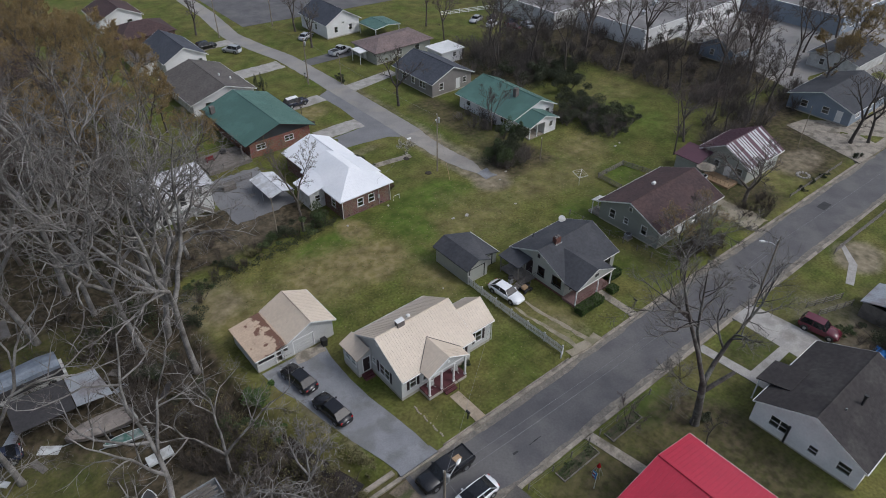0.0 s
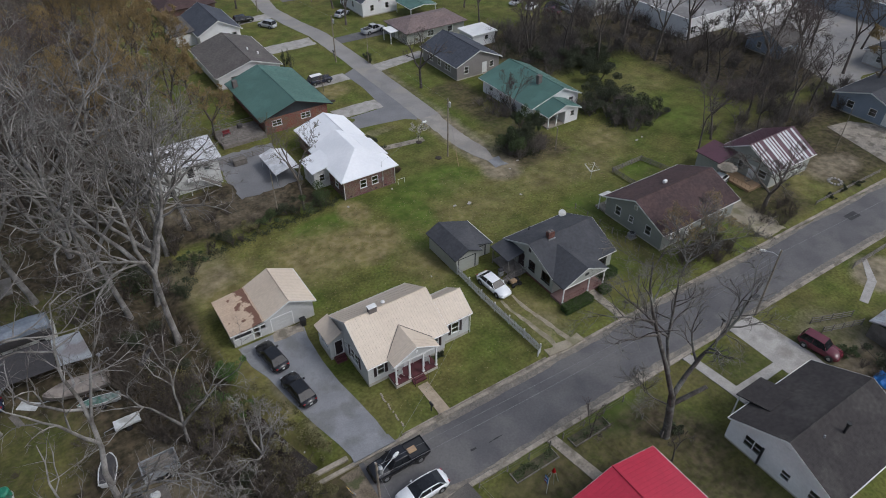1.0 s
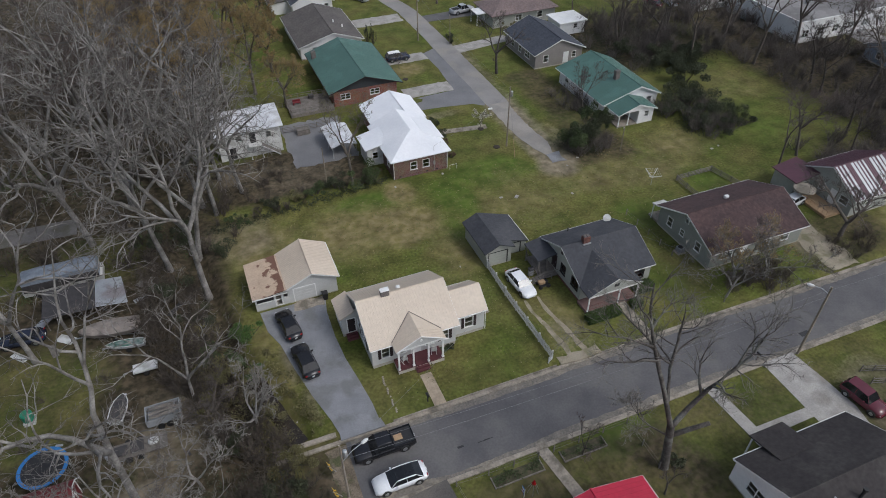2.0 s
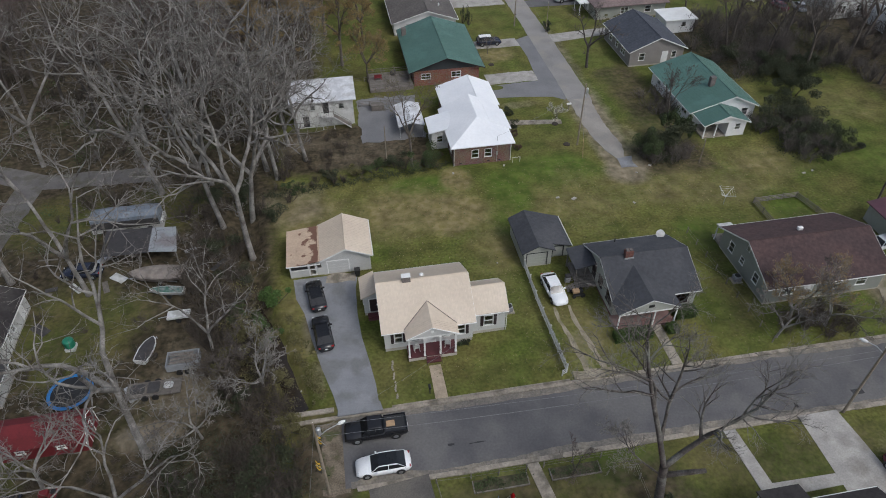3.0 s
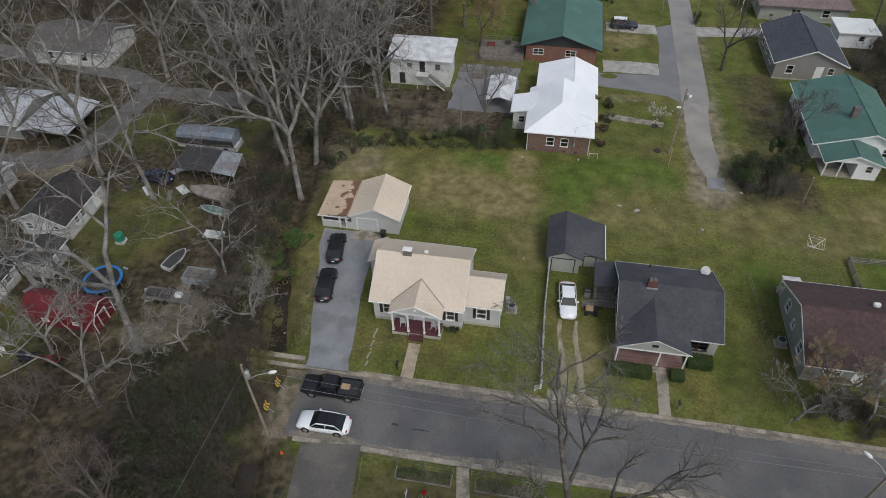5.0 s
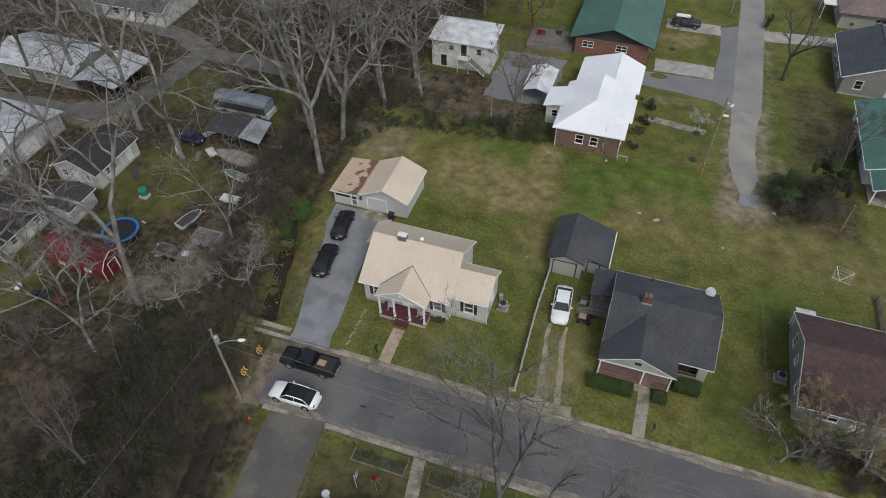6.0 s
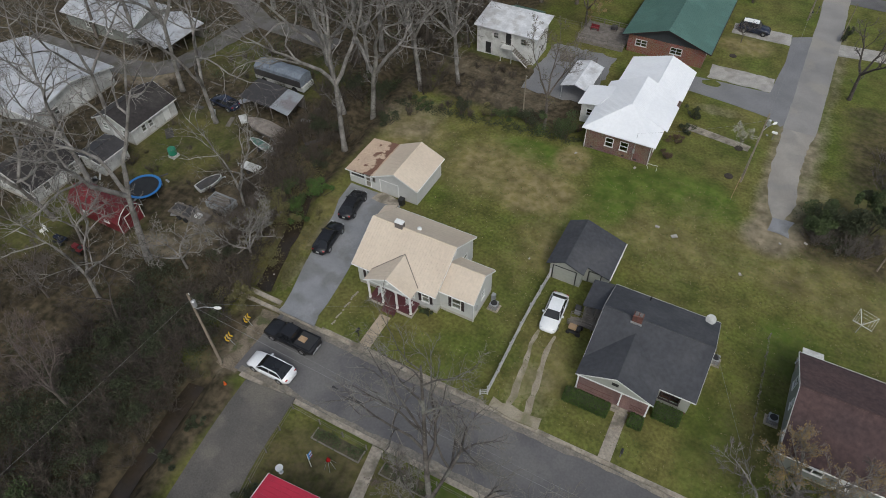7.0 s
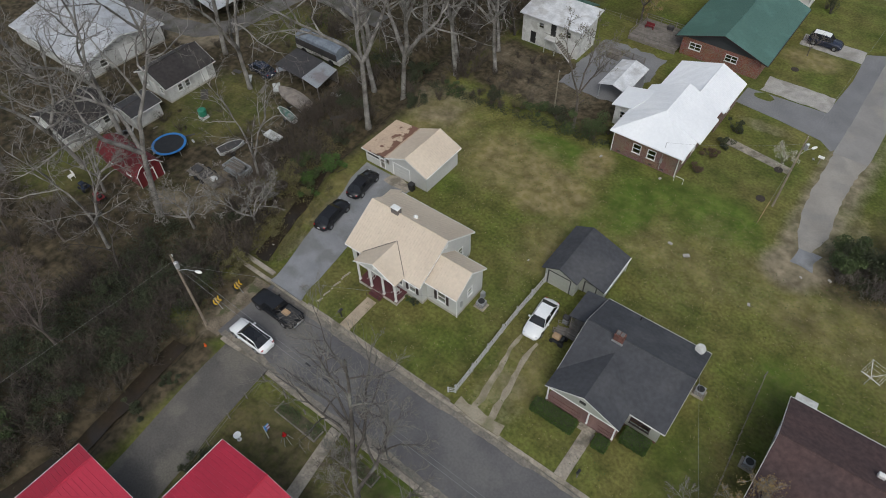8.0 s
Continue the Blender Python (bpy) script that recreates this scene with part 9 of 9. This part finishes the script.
leafy("evergreen_shrub", "dark ivy-choked shrub at the lane's end", 69.6, 66.6, 4.0, 3.0, 4.6, 1, "leaf_dark", 11000, .1)
leafy("evergreen_tree", "narrow evergreen smothered in ivy", 72.0, 69.0, 1.4, 1.4, 6.4, 2, "leaf", 4200, .1)
leafy("evergreen_shrub", "dark shrub thicket by the lane", 67.0, 66.6, 2.0, 2.0, 4.0, 3, "leaf", 5200, .1)
for i, (x, y, rx, h, m) in enumerate([(34.8, 70.7, 2.2, 3.0, "leaf"), (30.2, 70.3, 1.7, 2.0, "leaf_dark"), (27.0, 69.8, 1.5, 1.7, "leaf"), (36.6, 71.5, .8, 1.0, "leaf_dead"), (90, 62.5, 2.4, 2.6, "leaf_dark"), (93, 66, 2.6, 3.0, "leaf_dark"), (88.5, 66.5, 2.0, 2.4, "leaf_dark"), (87.5, 70.0, 2.6, 3.0, "leaf_dark"), (91.5, 70.5, 3.0, 3.6, "leaf_dark"), (94.5, 75.0, 3.0, 3.6, "leaf_dark"), (97.5, 79.0, 3.0, 3.8, "leaf_dark"), (100.5, 83.0, 3.2, 4.0, "leaf_dark"), (96, 63.5, 2.2, 2.6, "leaf_dark"), (13.4, 46.0, 1.7, 2.4, "leaf_bright"), (12.2, 42.6, 1.6, 2.2, "leaf_bright"), (10.4, 42.0, 1.9, 2.4, "leaf_olive"), (9.8, 45.0, 1.6, 2.0, "leaf"), (9.2, 38.6, 1.8, 2.2, "leaf_olive"), (49.2, 78.0, .9, 1.2, "leaf_dark"), (49.4, 81.4, 1.0, 1.3, "leaf_dark"), (48.6, 75.4, .8, 1.0, "leaf_dead"), (48.4, 71.6, .7, 1.0, "leaf_dead"), (96, 88, 3, 3.4, "leaf_dark"), (99, 86, 3, 3.2, "leaf_dark"), (93.5, 93, 2.5, 3, "leaf_dark"), (104, 88, 3, 3.4, "leaf_dark"), (12.4, 44.0, 1.6, 1.8, "leaf"), (11.8, 41.0, 1.5, 1.6, "leaf_olive"), (13.6, 35.6, 1.7, 1.9, "leaf_olive"), (14.8, 29.6, 1.8, 2.0, "leaf_olive"), (13.2, 25.6, 2.0, 2.2, "leaf_dark"), (10.5, 33.0, 1.8, 1.8, "leaf_dark"), (12.5, 21.5, 2, 2.4, "leaf_dark"), (8.6, 18.6, 2.2, 2.2, "leaf_dark"), (14.5, 15.6, 2, 2.2, "leaf_dark"), (10, 10, 2.4, 2.6, "leaf_dark"), (15.5, 8.2, 2, 2.4, "leaf_dark"), (5.8, 24.6, 1.8, 1.8, "leaf_dark"), (14.6, 3, 2.2, 2.6, "leaf"), (20.6, 12.5, .9, .8, "leaf_dark"), (21.0, 16.2, .7, .6, "leaf_dark"), (65.0, 111.0, .8, 1.6, "leaf_dark"), (65.4, 113.2, .7, 1.2, "leaf_dark"), (49.4, 118.2, .5, 3.6, "leaf_dark"), (50.4, 117.0, .55, 4.2, "leaf_dark"), (114.2, 30.4, .7, .9, "leaf_dark"), (79.5, 112.4, 1.4, 1.6, "leaf_olive"), (13.4, 61.6, 1.4, 1.6, "leaf_dark"), (16.5, 67.5, 1.2, 1.3, "leaf"), (21.0, 69.2, 1.4, 1.4, "leaf_dark"), (24.5, 69.6, 1.2, 1.2, "leaf_olive"), (29.4, 12.5, 1.0, 1.1, "leaf_dark"), (72.4, 9.2, 1.6, 1.4, "leaf_dark"), (70.5, 12.6, 1.0, .8, "leaf"), (96.8, 45.5 + 2.2, .9, 1.0, "leaf_dark"), (47.4, 16.0, .8, .6, "leaf_dark"), (100.8, 31.0, .6, .7, "leaf_dark"), (104, 30.9, .6, .7, "leaf_dark"), (97.5, 31.2, .6, .6, "leaf_dark"), (33.6, 36.6, .45, .6, "leaf_dark"), (32.9, 36.6, .35, .4, "leaf"), (9.5, 52, 1.6, 1.8, "leaf_dark"), (6.5, 56.5, 2.0, 2.0, "leaf_dark"), (4.5, 66, 2.2, 2.4, "leaf_dark"), (8.5, 67.5, 2.0, 2.6, "leaf_dark")]):
    leafy("shrub", {"leaf_dark": "dark evergreen shrub with an uneven crown", "leaf": "green leafy shrub with an uneven crown", "leaf_olive": "olive-green budding shrub by the creek", "leaf_dead": "brown dried-out shrub by the wall", "leaf_bright": "fresh green shrub on the creek bank"}[m], x, y, rx, rx, h, 100 + i, m, int(700 + 480 * rx * rx), .065 + .012 * rx)


def hedge(x0, x1, y0, y1, h, seed):
    """A clipped hedge: a tight skin of small leaves round dark stems."""
    rnd = random.Random(seed)
    leaves = Bag()
    t = thing("hedge", (x0 + x1) / 2, (y0 + y1) / 2, 0, "clipped dark green box hedge by the porch", "hedge", "clipped hedges")
    cx, cy = (x0 + x1) / 2, (y0 + y1) / 2
    area = 2 * h * ((x1 - x0) + (y1 - y0)) + (x1 - x0) * (y1 - y0)
    for _ in range(int(area * 170)):
        k = rnd.random()
        a, b, c = rnd.uniform(x0, x1) - cx, rnd.uniform(y0, y1) - cy, rnd.uniform(.05, h)
        top = (x1 - x0) * (y1 - y0) / area
        if k < top:
            c = h + rnd.gauss(0, .03)
        elif k < top + (1 - top) * (x1 - x0) / (x1 - x0 + y1 - y0):
            b = rnd.choice((y0, y1)) - cy + rnd.gauss(0, .03)
        else:
            a = rnd.choice((x0, x1)) - cx + rnd.gauss(0, .03)
        leaves.leaf(Vector((a, b, c)), .075 * rnd.uniform(.7, 1.3), rnd)
    o = new("foliage", leaves.mesh("foliage", "hedge")); o.parent = t
    bm = bmesh.new()
    box(bm, x0 - cx + .06, x1 - cx - .06, y0 - cy + .06, y1 - cy - .06, -.05, h - .06)
    me_ = bpy.data.meshes.new("stem_core"); bm.to_mesh(me_); bm.free(); me_.materials.append(M["leaf_dark"])
    o = new("stem_core", me_); o.parent = t


hedge(49.2, 53.3, 33.7, 34.9, .95, 1)
hedge(55.2, 56.4, 33.9, 35.0, .8, 2)
hedge(56.9, 59.2, 35.7, 37.0, 1.0, 3)


# undergrowth: uncountable leafless brush, in one object for each belt
def thicket(seed, h, stems, twigs):
    rnd = random.Random(seed)
    b = Bag()
    for _ in range(stems):
        a = rnd.random() * 6.28
        d = Vector((math.cos(a) * rnd.uniform(.1, .9), math.sin(a) * rnd.uniform(.1, .9), 1))
        pts = wander(Vector((rnd.gauss(0, .35), rnd.gauss(0, .35), -.1)), d, h * rnd.uniform(.5, 1.1), 3, rnd, .12, .02)
        b.tube(pts, [.04, .03, .022, .01], 3)
        for _ in range(twigs):
            p, e = along(pts, rnd.uniform(.25, 1))
            b.spike(p, p + fan(e, radians(rnd.uniform(20, 70)), rnd) * h * rnd.uniform(.15, .5), .02)
    return np.array(b.v), b.f


KINDS = [thicket(60 + i, 2.4, 16, 12) for i in range(4)]


def undergrowth(name, label, spots, material, seed):
    rnd = random.Random(seed)
    V_, F_, o = [], [], 0
    for x, y, s in spots:
        v, f = KINDS[rnd.randrange(4)]
        a = rnd.random() * 6.28
        R = np.array([[math.cos(a), -math.sin(a), 0], [math.sin(a), math.cos(a), 0], [0, 0, 1]])
        V_.append((v * s) @ R.T + np.array([x, y, gz(x, y)]))
        F_ += [tuple(i + o for i in q) for q in f]
        o += len(v)
    me_ = bpy.data.meshes.new(name)
    me_.from_pydata(np.concatenate(V_).tolist(), [], F_)
    me_.materials.append(M[material])
    tagged(new(name, me_), label, "undergrowth", kind="stuff")


def spread_spots(k, x0, x1, y0, y1, lo, hi, keep=lambda x, y: True):
    out = []
    while len(out) < k:
        x, y = rnd.uniform(x0, x1), rnd.uniform(y0, y1)
        if keep(x, y):
            out.append((x, y, rnd.uniform(lo, hi)))
    return out


creek_x = lambda y: float(np.interp(y, [2, 7, 14, 24, 31.5, 41.4, 46, 58, 72, 95], [18.5, 19.5, 18.5, 17, 16, 13.2, 11, 10, 8, 5]))
undergrowth("undergrowth", "leafless grey-brown brush along the creek", spread_spots(190, 3, 18.5, 0, 62, .6, 1.2, lambda x, y: x < creek_x(y) - .8 and x > creek_x(y) - 7.5 and not (21 < y < 31 and x > 17.5)), "twig_brush", 1)
undergrowth("undergrowth", "dark brush in the south-western thicket", spread_spots(80, 3, 15.5, -8, 26, .7, 1.3), "twig_dark", 2)
undergrowth("undergrowth", "thin brown brush in the southern yard", spread_spots(75, -24, 4, -8, 24, .4, 1.1), "twig_brush", 7)
undergrowth("undergrowth", "brown brush at the lawn's northern edge", spread_spots(48, 10.5, 37, 66.5, 80, .3, .7, lambda x, y: y > 66.3 + .12 * (x - 10) and (y < 71.5 or x < 24)), "twig_brush", 3)
undergrowth("undergrowth", "leafless brush in the north-western wood", spread_spots(240, -60, 16, 62, 135, .7, 1.5, lambda x, y: not (72 < y < 80 or (-50 < x < -13 and 58 < y < 94))), "twig_brush", 4)
undergrowth("undergrowth", "tangled brush in the eastern belt", spread_spots(330, 88, 138, 46, 112, .7, 1.5, lambda x, y: (y > 86 and x < 112) or (y < 53.5 and x > 98) or x > 112), "twig", 5)
undergrowth("undergrowth", "low brush in the junk yard and along fences", spread_spots(70, -30, 8, 24, 66, .3, .7) + spread_spots(25, 66.5, 76, 30.6, 34.5, .5, .9) + spread_spots(14, 84, 92, 31, 35, .4, .8) + spread_spots(16, 70, 84, 3, 12, .4, .9), "twig_brush", 6)


def evergreen_floor(name, label, spots, material, seed):
    """Low leafy growth that cannot be told apart, in one object."""
    r_ = random.Random(seed)
    b = Bag()
    for x, y, s in spots:
        z = gz(x, y)
        for _ in range(int(190 * s)):
            d = Vector((r_.gauss(0, .75), r_.gauss(0, .75), abs(r_.gauss(.1, .55)))) * s
            b.leaf(Vector((x, y, z)) + d, .085 * r_.uniform(.6, 1.4), r_)
    tagged(new(name, b.mesh(name, material)), label, "undergrowth", kind="stuff")


# evergreens, planted thicker so their dark leaves also stand in for shade
evergreen_floor("evergreen_undergrowth", "low dark evergreen growth in the thicket", spread_spots(150, 4, 16.2, -8, 29, .9, 2.1) + spread_spots(26, -18, 4, -6, 20, .6, 1.2), "leaf_dark", 1)
evergreen_floor("olive_undergrowth", "olive and yellowish growth along the creek", spread_spots(46, 7, 19, 30, 50, .5, 1.2, lambda x, y: creek_x(y) - 5 < x < creek_x(y) + .4 and not 21 < y < 31.2), "leaf_olive", 2)
evergreen_floor("evergreen_undergrowth", "dark evergreen growth in the eastern belt", spread_spots(60, 88, 125, 84, 104, .8, 2.0, lambda x, y: x < 112), "leaf_dark", 3)
evergreen_floor("evergreen_undergrowth", "green growth under the north-western wood", spread_spots(70, -30, 14, 60, 110, .6, 1.4, lambda x, y: not (72 < y < 80)), "leaf", 4)
# a line of dark leaves stands in for the shade along the lawn's edge
evergreen_floor("hedge_bottom", "shaded strip along the lawn's northern edge, made as low dark growth", [(x, 66.6 + .115 * (x - 12) + r0, w) for x, r0, w in ((12 + i * .62, .5 * math.sin(i * 1.9), .35 + .2 * ((i * 7) % 5) / 5) for i in range(42))], "leaf_dark", 9)
evergreen_floor("bank_weeds", "tufts of weeds on the driveway bank", spread_spots(40, 14.6, 18.8, 32, 49, .2, .4, lambda x, y: creek_x(y) + 1.6 < x < creek_x(y) + 3.6), "leaf_olive", 5)
evergreen_floor("bed_plants", "low plants in the street-side beds", spread_spots(16, 31.3, 42.3, 20.2, 20.9, .2, .4, lambda x, y: not 35.8 < x < 38.2), "leaf", 6)

undergrowth("undergrowth", "tangled brush by the green-roofed house", spread_spots(34, 86, 97, 61.5, 73.5, .7, 1.2) + spread_spots(22, 65.5, 73, 64, 69.5, .6, 1.0) + spread_spots(14, 72, 76.5, 71, 84, .5, 1.0), "twig", 8)
evergreen_floor("evergreen_undergrowth", "dark evergreen growth by the green-roofed house", spread_spots(22, 86.5, 96.5, 62, 73, .9, 1.7) + spread_spots(12, 65.8, 72.5, 64.6, 69, .8, 1.4), "leaf_dark", 7)


def lawn_bits(name, label, count, material, size, seed, up):
    """Tufts or fallen leaves strewn over the open lawns."""
    r_ = random.Random(seed)
    b = Bag()
    built = ((14.5, 25.6, 29, 57), (24.5, 39.5, 34.8, 46), (42, 49.5, 46, 54), (47, 61, 33.5, 47.5), (66.5, 82.5, 35, 49), (60, 65.5, 62, 70))
    while count:
        x, y = r_.uniform(19, 92), r_.uniform(31.2, 68)
        if any(a < x < c_ and d < y < e for a, c_, d, e in built):
            continue
        count -= 1
        for _ in range(up):
            b.leaf(Vector((x + r_.gauss(0, .09), y + r_.gauss(0, .09), .03 + .05 * r_.random())), size * r_.uniform(.6, 1.5), r_)
    tagged(new(name, b.mesh(name, material)), label, "grass", kind="stuff")


M["straw"] = mat("dry_straw", (0.3, 0.245, 0.14), (0.2, 0.165, 0.09), 0.95, 0.8, 3.0, 0.3, 0.0)
M["tuft"] = mat("coarse_grass_tufts", (0.078, 0.108, 0.026), (0.06, 0.085, 0.022), 0.9, 0.8, 3.0, 0.35, 0.0)
lawn_bits("grass_tufts", "coarse darker grass tufts over the lawns", 2200, "tuft", .05, 1, 4)
lawn_bits("dry_grass", "dry straw and fallen leaves over the lawns", 1800, "straw", .05, 2, 3)
